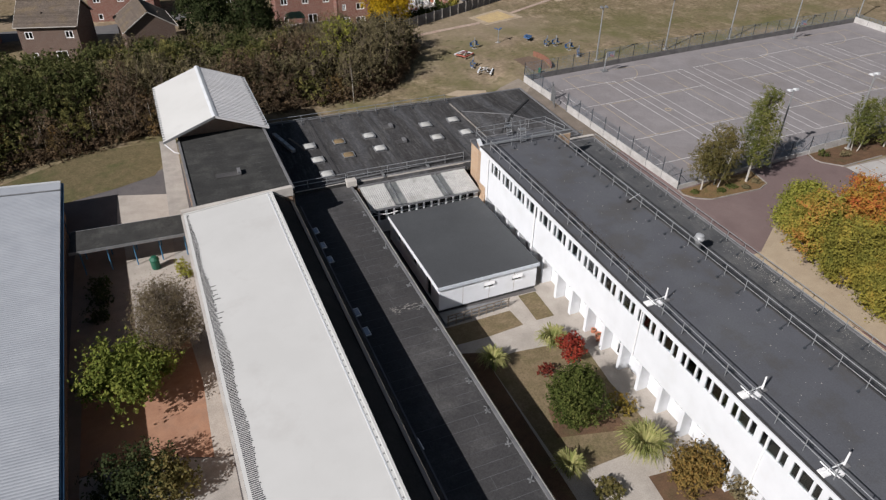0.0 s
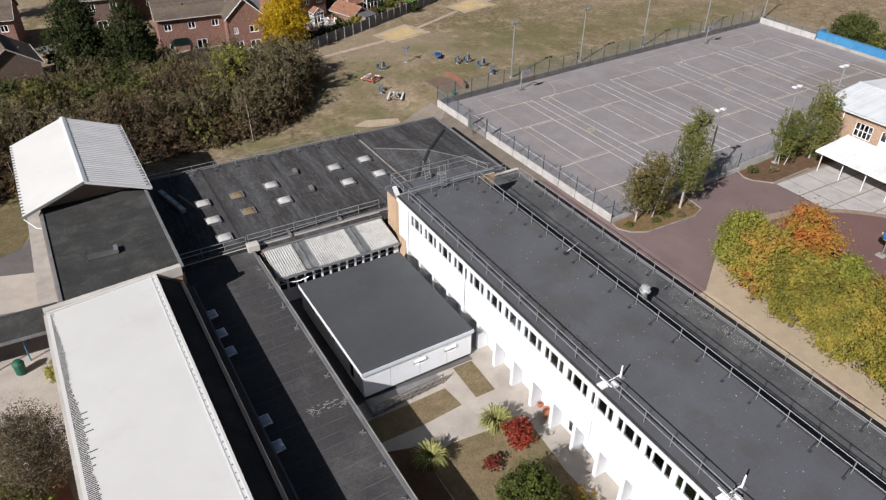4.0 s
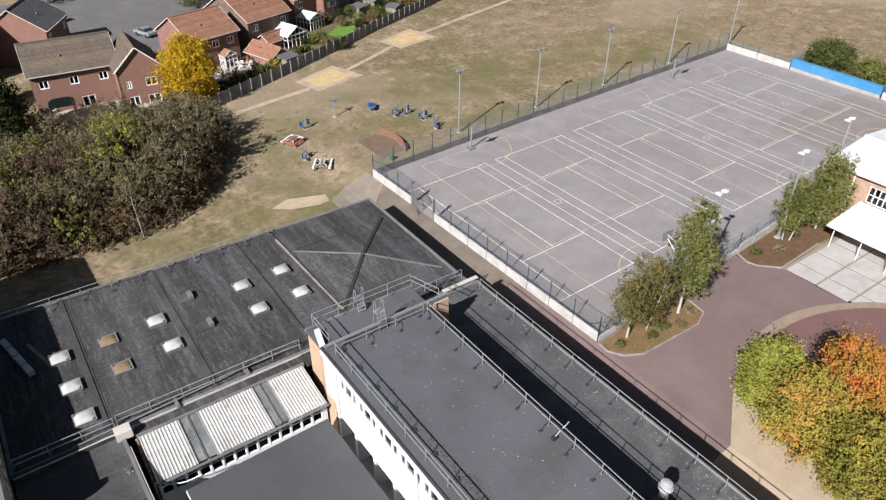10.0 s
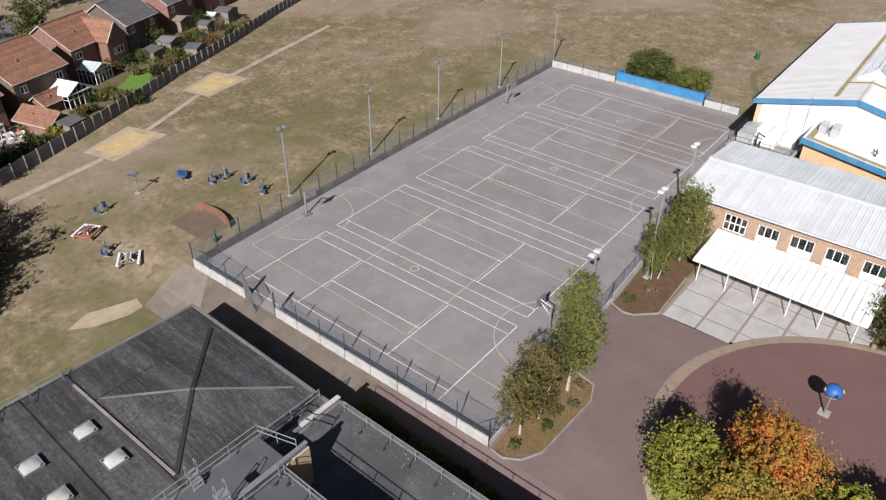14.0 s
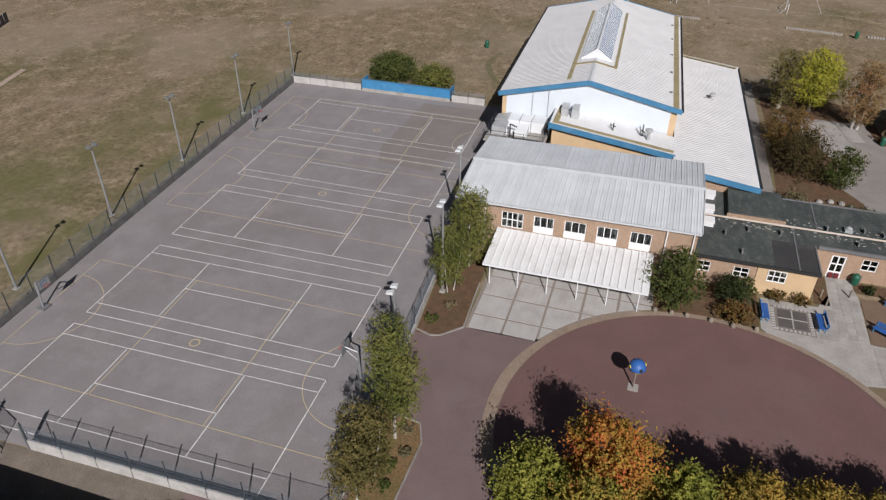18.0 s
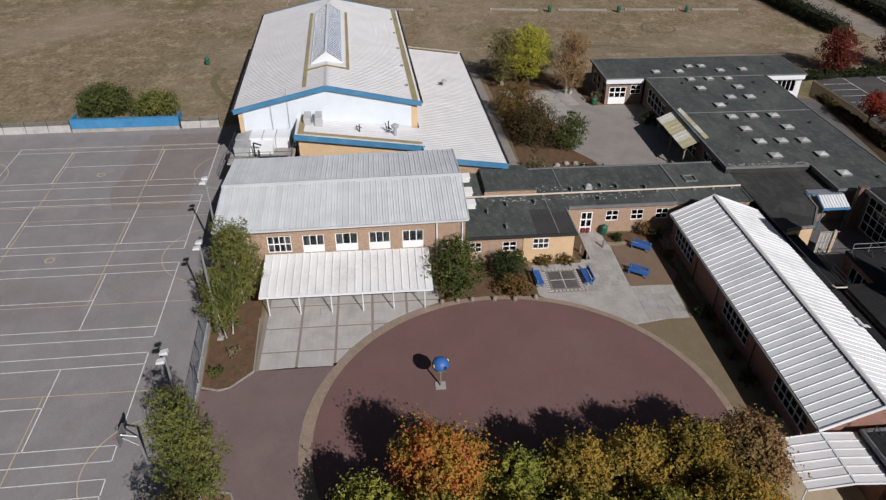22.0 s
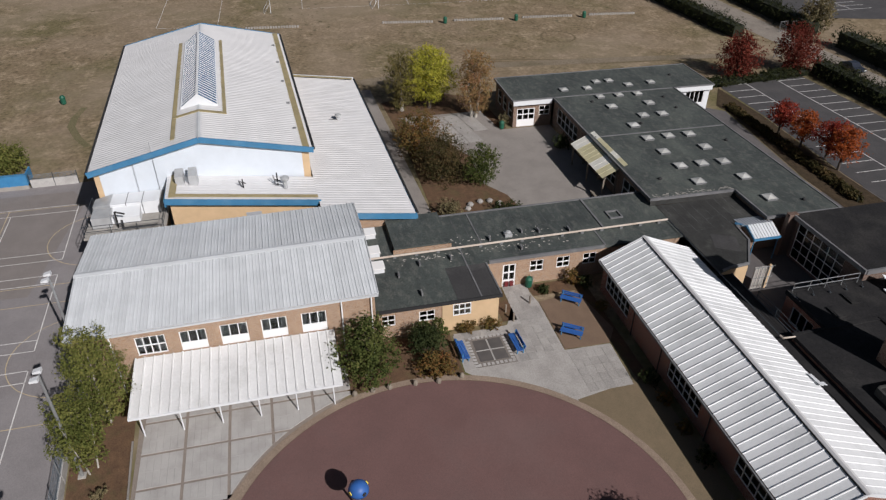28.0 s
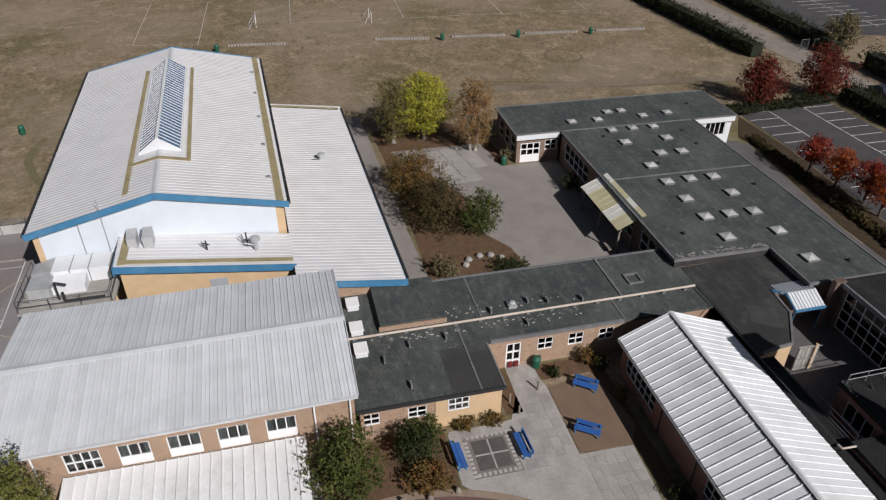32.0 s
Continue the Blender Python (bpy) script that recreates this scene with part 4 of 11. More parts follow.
# ---- land ----
def land():
    xs = [-3000, -900, -300, -120] + list(range(-80, 14, 4)) + list(range(14, 62)) + list(range(62, 200, 6)) + [260, 500, 1200, 3500]
    ys = [-3000, -900, -300, -140] + list(range(-100, 80, 6)) + list(range(80, 102)) + list(range(104, 200, 6)) + [260, 500, 1200, 3500]
    g = G()
    g.v = [(x, y, gz(x, y)) for y in ys for x in xs]
    w = len(xs)
    g.f = [(j * w + i, j * w + i + 1, (j + 1) * w + i + 1, (j + 1) * w + i) for j in range(len(ys) - 1) for i in range(w - 1)]
    single("ground", g, GRASS, "parched brown grass field with greener patches", "grass", "structure")


land()
CX, CY, CR = 62.8, 29.4, 15.05


def arc(r, a0, a1, n=40):
    return [(CX + r * math.cos(radians(a0 + (a1 - a0) * i / n)), CY + r * math.sin(radians(a0 + (a1 - a0) * i / n))) for i in range(n + 1)]


# courts and playground
def court_xy(x, v):
    """A place on the courts: x along the row, v metres from the near side line, which is slightly skewed to the school."""
    return x, 57.5 + 0.034 * (x - 51) + v * (0.980 + 0.00075 * (x - 51))


sheet("court_surface", [(49.2, 52.0), (69.0, 53.4), (79.0, 54.2), (82.0, 53.2), (118.6, 53.6), (118.4, 90.9), (73.5, 87.95), (48.25, 85.9)], 0.02, COURT,
      "worn grey asphalt games court with painted lines", "court")
sheet("resurfaced_patch", [court_xy(96.5, 2), court_xy(113.6, -0.6), court_xy(116.5, 1), court_xy(116.5, 9), court_xy(101, 10.2), court_xy(97, 9)], 0.026, COURT_DARK,
      "darker resurfaced patch of court asphalt", "court")
sheet("playground_surface", [(44.6, 39.2), (49.0, 39.4), (53.4, 42.4)] + list(reversed(arc(CR + 0.4, 58.5, 118, 30))) +
      [(70.4, 49.3), (68.6, 51.2), (68.9, 53.4), (49.2, 51.9), (48.9, 62.0), (44.6, 62.0)], 0.02, MAROON_WORN,
      "worn maroon tarmac drive beside the playground", "paving")
sheet("playground_circle", arc(CR, 0, 360, 72)[:-1], 0.028, MAROON, "maroon tarmac play circle with tree shadows", "paving")


def ring(name, r0, r1, a0, a1, dz, material, label):
    sheet(name, arc(r0, a0, a1, 60) + list(reversed(arc(r1, a0, a1, 60))), dz, material, label, cut=[])


BAND_ARC = [radians(-92 + 204 * i / 80) for i in range(81)]
sheet("circle_edging", [(CX + CR * math.cos(a), CY + CR * math.sin(a)) for a in BAND_ARC] +
      [(CX + (CR + 0.55 + 0.4 * smooth01(0.6, 1.5, a)) * math.cos(a), CY + (CR + 0.55 + 0.4 * smooth01(0.6, 1.5, a)) * math.sin(a)) for a in reversed(BAND_ARC)],
      0.04, BAND, "pinkish-tan sett band round the play circle", cut=[])
sheet("tree_surround", arc(CR + 0.35, 109, 251, 50), 0.037, RESIN, "tan resin paving under the row of autumn trees", "paving")
sheet("resin_path", [(44.6, -20.0), (62.0, -20.0)] + list(reversed(arc(CR + 0.2, 112, 268, 50))) + [(53.4, 42.4), (49.0, 39.4), (44.6, 39.2)],
      0.034, RESIN, "tan resin-bound path along the classroom block", "path")
sheet("olive_corner", arc(CR + 0.3, -75, -53, 20) + [(73.4, 17.8), (74.2, 13.2), (74.4, 11.3), (58.0, 11.3), (58.0, 14.6)], 0.024, OLIVE, "olive-brown resin paving beside the play circle", "paving")
# paved terrace, canopy bay and the brown seating square
TERRACE = [(88.2, 17.2), (85.3, 16.6), (78.8, 16.7), (78.7, 12.7), (74.2, 12.9), (73.4, 17.8)] + arc(CR + 0.55, -48, -17, 24) + [(78.2, 25.3), (82.6, 25.2), (82.9, 20.3), (85.2, 19.2), (88.2, 19.1)]
sheet("terrace", TERRACE, 0.02, SLAB, "pale grey slab terrace outside the classrooms", "paving")
sheet("seating_square", [(85.3, 16.5), (78.9, 16.6), (78.8, 12.7), (80.4, 11.6), (86.0, 12.6)], 0.03, RESIN_BROWN, "brown resin seating square with picnic benches", "paving")
BAY = [(70.4, 49.4), (70.5, 43.3)] + [p for p in arc(CR + 0.55, 58, 23, 24)] + [(77.9, 34.6), (82.0, 34.6), (82.0, 49.6)]
sheet("canopy_bay", BAY, 0.02, BAY_JOINT, "brown joints of the concrete bay", "paving")
sheet("school_beds", [(78.0, 25.4), (83.2, 25.4), (83.2, 31.4), (82.0, 34.5), (77.9, 34.5), (77.7, 31.5)], 0.016, SOIL, "bare planting bed with leaf litter", "soil")
sheet("wing_bed", [(58.0, 11.4), (87.9, 11.4), (87.9, 16.9), (86.2, 16.7), (86.2, 12.7), (74.4, 12.4), (58.0, 12.8)], 0.018, SOIL, "shaded planting bed along the classroom wing", "soil")
sheet("corridor_bed", [(83.4, 19.2), (88.0, 19.2), (88.0, 20.5), (83.4, 20.5)], 0.02, SOIL, "narrow soil strip beside the path", "soil")
sheet("court_bed", [(68.6, 53.2), (68.5, 51.2), (70.4, 49.5), (76.9, 49.8), (81.9, 50.0), (81.9, 54.0), (79.0, 54.0)], 0.024, SOIL, "leaf-littered planting bed beside the fence", "soil")
sheet("tree_bed", [(49.3, 51.7), (48.9, 50.7), (51.1, 48.9), (57.4, 48.8), (59.1, 49.5), (59.6, 52.4)], 0.024, BED, "triangular planting bed with weeds under birch trees", "soil")
# west side
sheet("west_tarmac", [(-40, -30), (44.0, -30), (44.0, 62), (43.6, 79.2), (-1.5, 79.2), (-3.2, 77.6), (-12.5, 74.0), (-40, 70)], 0.012, TARMAC, "dark grey tarmac between the buildings", "paving")
sheet("service_yard", [(58.3, -40), (97, -40), (97, 1.4), (58.3, 1.4)], 0.012, TARMAC, "dark tarmac of the service yards", "paving")
sheet("east_strip", [(43.9, 62), (48.82, 62), (48.2, 84.0), (43.4, 84.0)], 0.02, PATH, "brown-grey path between building and court wall", "path")
sheet("range_bed", [(44.0, 45.0), (46.7, 45.4), (46.9, 62.0), (44.2, 62.0)], 0.03, SOIL, "dark soil bed with shrubs under the low range", "soil")
sheet("path_apron", [(42.5, 85.5), (45.0, 87.0), (48.1, 87.4), (48.18, 83.9), (43.5, 79.4), (42.6, 82.0)], 0.03, PATH_PALE, "worn grey-brown apron by the court gate", "path")
sheet("worn_patch", [(36.4, 87.4), (38.6, 88.3), (40.6, 87.6), (42.6, 87.0), (42.4, 85.6), (41.0, 85.4), (38.3, 86.1)], 0.036, SAND_EDGE, "worn bare patch of earth in the grass", "soil")


# tennis and netball lines
def line(g, a, b, w=0.075, z=0.045, over=1.0):
    a, b = Vector((*a, z)), Vector((*b, z))
    d = (b - a).normalized() * w / 2
    n = Vector((-d.y, d.x, 0))
    d *= over
    g.face(a - n - d, b - n + d, b + n + d, a + n - d)


def court_lines():
    for x0, lean in ((49.98, -0.5), (62.42, -0.42), (75.3, -0.2), (88.65, 0.1), (102.25, 0.1)):
        g = G()
        x1 = x0 + 10.97
        s0, s1 = x0 + 1.37, x1 - 1.37
        for a, b in (((x0, 0), (x0, 23.77)), ((x1, 0), (x1, 23.77)), ((s0, 0), (s0, 23.77)), ((s1, 0), (s1, 23.77)), ((x0, 0), (x1, 0)), ((x0, 23.77), (x1, 23.77)),
                     ((s0, 6.4), (s1, 6.4)), ((s0, 17.3), (s1, 17.3)), (((s0 + s1) / 2, 6.4), ((s0 + s1) / 2, 17.3))):
            a, b = ((x + lean * v / 23.77, v) for x, v in (a, b))
            line(g, court_xy(*a), court_xy(*b), 0.085)
        single("tennis_court_marking", g, WHITE_LINE, "faded white tennis court lines on asphalt", "court marking", "structure", "tennis courts")
    for x0 in (54.0, 80.1, 98.0):
        g = G()
        x1 = x0 + 15.0
        v0, v1 = -3.1, 27.8
        for a, b in (((x0, v0), (x0, v1)), ((x1, v0), (x1, v1)), ((x0, v0), (x1, v0)), ((x0, v1), (x1, v1)), ((x0, 6.75), (x1, 6.75)), ((x0, 16.94), (x1, 16.94))):
            line(g, court_xy(*a), court_xy(*b), 0.075, 0.038)
        xm = (x0 + x1) / 2
        for vc, a0, a1, r in ((v0, 0, 180, 4.9), (v1, 180, 360, 4.9), ((v0 + v1) / 2, 0, 360, 0.45), ((v0 + v1) / 2, 0, 360, 0.38)):
            pr = None
            for i in range(25):
                a = radians(a0 + (a1 - a0) * i / 24)
                p = court_xy(xm + r * math.cos(a), vc + r * math.sin(a))
                if pr:
                    line(g, pr, p, 0.075, 0.038, 0.0)
                pr = p
        single("netball_court_marking", g, YELLOW_LINE, "faded yellow netball court lines and circles", "court marking", "structure", "netball courts")


court_lines()


# fences round the courts
def court_fence(pts, label, hgt=2.4, wallh=0.9, gap=2.75, post_mat=None, net=None, panel=None, wire=0.007, close=0.17):
    """Concrete panels between posts with wire mesh above them, closer woven at its foot; braced at its ends."""
    post_mat = post_mat or FENCE_POST
    net = net or hgt
    t = thing("court_fence", label, "fence", (*pts[0], gz(*pts[0])), group="court fences", world=True)
    pm = G().tube((0, 0, 0), (0, 0, hgt + 0.1), 0.045, n=6).mesh("post", post_mat)
    for p, q in zip(pts, pts[1:]):
        a, b = Vector((*p, 0)), Vector((*q, 0))
        d = (b - a).normalized()
        n = max(1, round((b - a).length / gap))
        for i in range(n):
            c0, c1 = a.lerp(b, i / n), a.lerp(b, (i + 1) / n)
            if wallh:
                m = Vector((-d.y, d.x, 0)) * 0.07
                u, v = c0 + d * 0.04, c1 - d * 0.04
                part("wall_panel", G().prism([(u - m).xy, (v - m).xy, (v + m).xy, (u + m).xy], -0.9, wallh), panel or PALE_CONCRETE, t)
            placed("post", pm, t, Matrix.Translation((c0.x, c0.y, 0)))
            g = G()
            k = int((c1 - c0).length / close)
            for j in range(1, 2 * k):
                w = c0.lerp(c1, j / (2 * k))
                g.tube((w.x, w.y, wallh), (w.x, w.y, net if j % 2 else wallh + 0.5), wire, n=3, caps=False)
            for h in range(11):
                hz = wallh + (net - wallh) * h / 10
                g.tube((c0.x, c0.y, hz), (c1.x, c1.y, hz), wire if h < 10 else 0.022, n=3, caps=False)
            part("mesh_panel", g, MESH, t)
            if i % 9 == 0 or i == n - 1:
                e, f = (c0, d) if i < n - 1 else (c1, d * -1)
                part("brace", G().tube((e.x, e.y, hgt * 0.8), (e.x + f.x * 1.3, e.y + f.y * 1.3, wallh + 0.05), 0.03, n=5), post_mat, t)
        placed("post", pm, t, Matrix.Translation((b.x, b.y, 0)))
    return t


court_fence([(49.1, 52.0), (48.56, 74.4)], "blue-grey mesh fence on a pale concrete panel wall", 2.5, 0.9, net=2.3)
court_fence([(48.43, 78.4), (48.2, 86.0)], "blue-grey mesh fence on a concrete wall beside the gate", 2.5, 0.9, net=2.3)
court_fence([(48.2, 86.0), (73.5, 88.0), (118.2, 91.0)], "long grey mesh fence on a low concrete wall along the field", 2.65, 0.8, panel=WALL_GREY, wire=0.008)
court_fence([(118.2, 91.0), (118.4, 79.7)], "pale concrete panel wall with mesh fence", 1.6, 1.0)
court_fence([(118.4, 65.5), (118.5, 60.5)], "pale concrete wall with mesh fence beside the hall", 1.6, 1.0)
court_fence([(49.1, 52.0), (59.6, 52.8), (69.0, 53.4)], "weathered mesh fence on a low wall behind the birch bed", 2.2, 0.5)
court_fence([(69.0, 53.4), (81.9, 54.4)], "blue-grey mesh fence beside the planting bed", 2.2, 0.9, post_mat=STEEL_DULL)


def kerb_run(pts, label):
    g = G()
    for p, q in zip(pts, pts[1:]):
        n = max(1, round((Vector(q) - Vector(p)).length / 0.9))
        for i in range(n):
            a, b = Vector(p).lerp(Vector(q), i / n), Vector(p).lerp(Vector(q), (i + 0.97) / n)
            g.bar((a.x, a.y, gz(*a) + 0.06), (b.x, b.y, gz(*b) + 0.06), 0.12, 0.13)
    single("kerb", g, KERB, label, "kerb", "structure")


kerb_run([(49.0, 51.7), (48.9, 50.7), (49.6, 49.6), (51.1, 48.85), (57.4, 48.75), (59.1, 49.45), (59.6, 52.4)], "pale concrete kerb round the birch bed")
kerb_run([(68.9, 53.2), (68.5, 51.9), (68.7, 51.1), (70.35, 49.5)], "curved pale concrete kerb beside the planting bed")
kerb_run([(70.4, 49.5), (76.9, 49.85)], "pale concrete kerb along the canopy bay")

# ---- west side: hall with the white roof ----
ZW = LOW


def west_hall():
    t = thing("assembly_hall", "long school hall with a white membrane roof stained along its gutter", "building", (4, 30, ZW), world=True)
    x0, x1, y0, y1 = -0.25, 8.8, -6.0, 56.0
    walls(t, x0, y0, x1, y1, ZW, 5.1, BRICK_ORANGE, {"W": [(6 + 4.4 * i, 8.6 + 4.4 * i, 2.6, 4.6, 3) for i in range(11)]})
    turn(t, 7.0, 56.0, 1.2)
    part("gable", G().prism([(x0, y1 - 0.3), (x1, y1 - 0.3), (x1, y1), (x0, y1)], 5.1, [5.85, 6.3, 6.3, 5.85]), BRICK_ORANGE, t)
    part("coping", G().prism([(x0 - 0.4, y1 - 0.38), (x1 + 0.08, y1 - 0.38), (x1 + 0.08, y1 + 0.08), (x0 - 0.4, y1 + 0.08)], 5.6, [6.0, 6.44, 6.44, 6.0]), COPING, t)
    part("roof", G().prism([(-0.52, y0), (6.98, y0), (6.98, y1 - 0.4), (-0.52, y1 - 0.4)], 5.15, [5.75, 6.4, 6.4, 5.75]), MEMBRANE, t)
    # slope turned from the sun; its black colour deepens the shade there
    part("east_slope", G().slab([(7.02, y0, 6.25), (9.32, y0, 4.40), (9.32, y1 - 0.4, 4.40), (7.02, y1 - 0.4, 6.25)], 0.15), FELT_SHADE_BLACK, t)
    part("east_gutter", G().box(9.30, y0, 4.26, 9.43, y1 - 0.4, 4.38), LEAD, t)
    part("roof_edge", G().prism([(6.9, y0), (7.06, y0), (7.06, y1 - 0.4), (6.9, y1 - 0.4)], 6.2, 6.46), MEMBRANE, t)
    part("ridge_fixing_strip", G().prism([(6.6, y0), (6.68, y0), (6.68, y1 - 0.4), (6.6, y1 - 0.4)], 6.2, 6.40), ROOF_GREY, t)
    # row of fixing clips along the high edge, corrugations showing at the gutter
    cm = G().box(-0.04, -0.05, 0, 0.04, 0.05, 0.03).mesh("edge_clip", STEEL_DULL)
    for i in range(58):
        placed("edge_clip", cm, t, Matrix.Translation((6.78, 21.5 + 0.6 * i, 6.37)))
    g = G()
    r = random.Random(4)
    for i in range(262):
        y = 20.0 + i * 0.135
        k = 0.62 - 0.022 * max(0.0, y - 36) + 0.07 * math.sin(y * 0.9) + r.uniform(-0.05, 0.08)
        if 40 < y < 46 and i % 4 == 1:
            k += r.uniform(0.05, 0.45)
        za = 5.75 + 0.15 / 7.85 * 0.65
        g.slab([(-0.30, y, za + 0.022), (-0.30 + k, y, za + 0.022 + k * 0.083), (-0.30 + k, y + 0.075, za + 0.022 + k * 0.083), (-0.30, y + 0.075, za + 0.022)], 0.015)
    part("gutter_debris", g, FELT_OLD, t, "dark dirt caught in the corrugations along the gutter")
    part("gutter", G().box(-0.72, y0, 5.5, -0.53, y1 - 0.4, 5.72), COPING, t)
    part("verge_trim", G().bar((-0.5, y1 - 0.45, 5.82), (6.98, y1 - 0.45, 6.45), 0.12, 0.06), MEMBRANE, t)
    # flashing and step are blackened to paint the shade in the valley
    part("gutter_flashing", G().box(9.08, y0, 2.5, 9.2, y1 + 3, 2.6), FELT_SHADE_BLACK, t)
    part("side_step", G().box(8.82, y0, ZW, 9.1, y1 + 3.0, 2.5), FELT_SHADE_BLACK, t)


west_hall()


def covered_corridor():
    t = thing("corridor_block", "low corridor block with a dark felt roof half in shade", "building", (12, 30, ZW), world=True)
    walls(t, 9.12, -6.0, 15.4, 61.4, ZW, 2.25, BRICK_BROWN, {"E": [(8 + 3.4 * i, 10.6 + 3.4 * i, 0.2, 1.7, 3) for i in range(12)]})
    flat_roof(t, 9.3, -6.0, 15.4, 61.4, 2.5, FELT, 0.08, upstand=0.1, skip="W", edge=LEAD)
    laps(t, 9.6, -5.8, 15.3, 61.2, 2.5, LAP, 0.95, "x", 3, 0.035)
    part("fascia", G().box(15.52, -6.0, 2.15, 15.6, 59.8, 2.56), COPING, t)
    part("cross_wall", G().box(9.2, 61.0, 2.45, 15.2, 61.35, 2.85), FELT_DAMP, t)
    part("cross_coping", G().box(9.2, 60.97, 2.85, 15.2, 61.06, 2.89), COPING, t)
    g = G()
    r = random.Random(8)
    for i in range(60):
        y, x = r.choice((40.5, 40.8, 41.0)) + r.uniform(-0.25, 0.25), r.uniform(12.5, 15.3)
        g.box(x, y, 2.5, x + r.uniform(0.05, 0.25), y + r.uniform(0.02, 0.06), 2.506)
    part("bitumen_splash", g, CONCRETE, t, "pale splashes of old roof coating")
    # bracket arms for a cable run along the edge
    for i in range(14):
        y = 20.2 + 2.9 * i
        b = thing("roof_bracket", "small three-legged steel bracket on the roof edge", "bracket", (15.0 + 0.019 * (61 - y), y, 2.5), 40 * i, "roof edge brackets")
        part("foot", G().box(-0.22, -0.05, 0, 0.22, 0.05, 0.04).box(-0.05, -0.22, 0, 0.05, 0.22, 0.04), STEEL_DULL, b)
        part("arm", G().tube((0, 0, 0.04), (0.12, 0, 0.35), 0.03).tube((0.12, 0, 0.35), (0.3, 0.05, 0.3), 0.025), STEEL_DULL, b)
    return t


turn(covered_corridor(), 15.4, 61.0, 1.1)
for x, y in ((10.1, 53.9), (10.15, 51.4), (10.2, 49.1), (10.35, 41.6), (10.4, 39.2), (10.3, 28.0)):
    dome((x - 0.17, y - 0.15, 2.5), 0.85, 0.85, GLASS_SKY, 4, "square rooflight with glazing coloured like reflected sky in the shaded valley", "corridor rooflights", 0.15, UPVC)


def tower():
    t = thing("stage_block", "brick block with dark flat roof below a white gabled roof", "building", (4.6, 66, ZW), world=True)
    walls(t, 0.35, 56.2, 8.85, 85.0, ZW, 5.45, BRICK_ORANGE, {"W": [(2, 5, 1.5, 3.6, 4), (8, 11, 1.5, 3.6, 4), (20, 25, 1.0, 3.0, 5)], "E": [(3, 6, 2.8, 4.0, 3)]})
    part("roof", G().box(0.3, 56.15, 5.45, 8.9, 71.2, 5.75), FELT_DAMP, t)
    part("roof_edge", G().box(8.72, 56.3, 5.6, 8.95, 70.4, 5.86), LEAD, t)
    part("roof_edge", G().box(0.2, 56.3, 5.6, 0.42, 70.4, 5.86), LEAD, t)
    part("fascia", G().box(0.1, 56.3, 5.1, 0.19, 70.4, 5.7), TIMBER, t, "weathered brown timber fascia")
    laps(t, 0.5, 56.4, 8.7, 70.2, 5.75, FELT_OLD, 0.95, "x", 5, 0.03)
    h = thing("roof_hatch", "low dark felt-covered roof hatch", "roof hatch", (4.1, 61.2, 5.75))
    part("kerb", G().box(-1.2, -0.45, 0, 1.0, 0.35, 0.12), FELT, h)
    part("lid", G().box(0.75, -0.45, 0.12, 1.05, 0.4, 0.4), LEAD, h)
    # upper storey under the pitched roof
    part("upper_wall", G().prism([(0.35, 71.2), (8.85, 71.2), (8.85, 85.0), (0.35, 85.0)], 5.45, 6.05), BRICK_BROWN, t)
    part("gable", G().prism([(0.35, 71.18), (8.85, 71.18), (8.85, 71.4), (0.35, 71.4)], 6.05, 6.1).face((0.35, 71.18, 6.1), (8.85, 71.18, 6.1), (4.3, 71.18, 7.7)), BRICK_BROWN, t)
    part("gable", G().face((8.85, 85.0, 6.05), (0.35, 85.0, 6.05), (4.3, 85.0, 7.7)), BRICK_BROWN, t)
    ribbed(t, (9.3, 69.9, 5.98), (9.3, 85.3, 5.98), (4.25, 69.9, 7.95), 34, ROOF_WHITE, 0.045, 0.06)
    ribbed(t, (-1.1, 85.3, 6.0), (-1.1, 69.9, 6.0), (4.2, 85.3, 7.95), 34, MEMBRANE, 0.008, 0.05)
    part("ridge_cap", G().slab([(3.95, 69.8, 7.91), (4.22, 69.8, 8.03), (4.22, 85.4, 8.03), (3.95, 85.4, 7.91)], 0.05).slab([(4.22, 69.8, 8.03), (4.5, 69.8, 7.91), (4.5, 85.4, 7.91), (4.22, 85.4, 8.03)], 0.05), ROOF_GREY, t)
    part("verge_trim", G().bar((-1.15, 69.82, 5.96), (4.22, 69.82, 7.95), 0.1, 0.22), STEEL_DULL, t)
    part("verge_trim", G().bar((9.35, 69.82, 5.94), (4.22, 69.82, 7.95), 0.1, 0.22), ROOF_WHITE, t)
    part("gutter", G().box(9.28, 69.9, 5.78, 9.45, 85.3, 5.93), WHITE, t)
    part("gutter_bracket", G().tube((-1.1, 69.9, 5.9), (-0.3, 68.8, 5.3), 0.05).tube((-0.3, 68.8, 5.3), (0.2, 68.6, 5.2), 0.05), WHITE, t)
    cm = G().box(-0.14, -0.05, 0, 0.14, 0.05, 0.08).mesh("snow_clip", STEEL_DULL)
    for i in range(24):
        placed("snow_clip", cm, t, Matrix.Translation((-1.0, 70.4 + 0.62 * i, 6.05)))
        placed("snow_clip", cm, t, Matrix.Translation((9.15, 70.4 + 0.62 * i, 6.08)))
    part("pipe_run", G().tube((0.25, 58.5, 1.6), (0.25, 70, 1.6), 0.12), TERRACOTTA, t)
    return turn(t, 4.6, 70.0, 1.0)


tower()


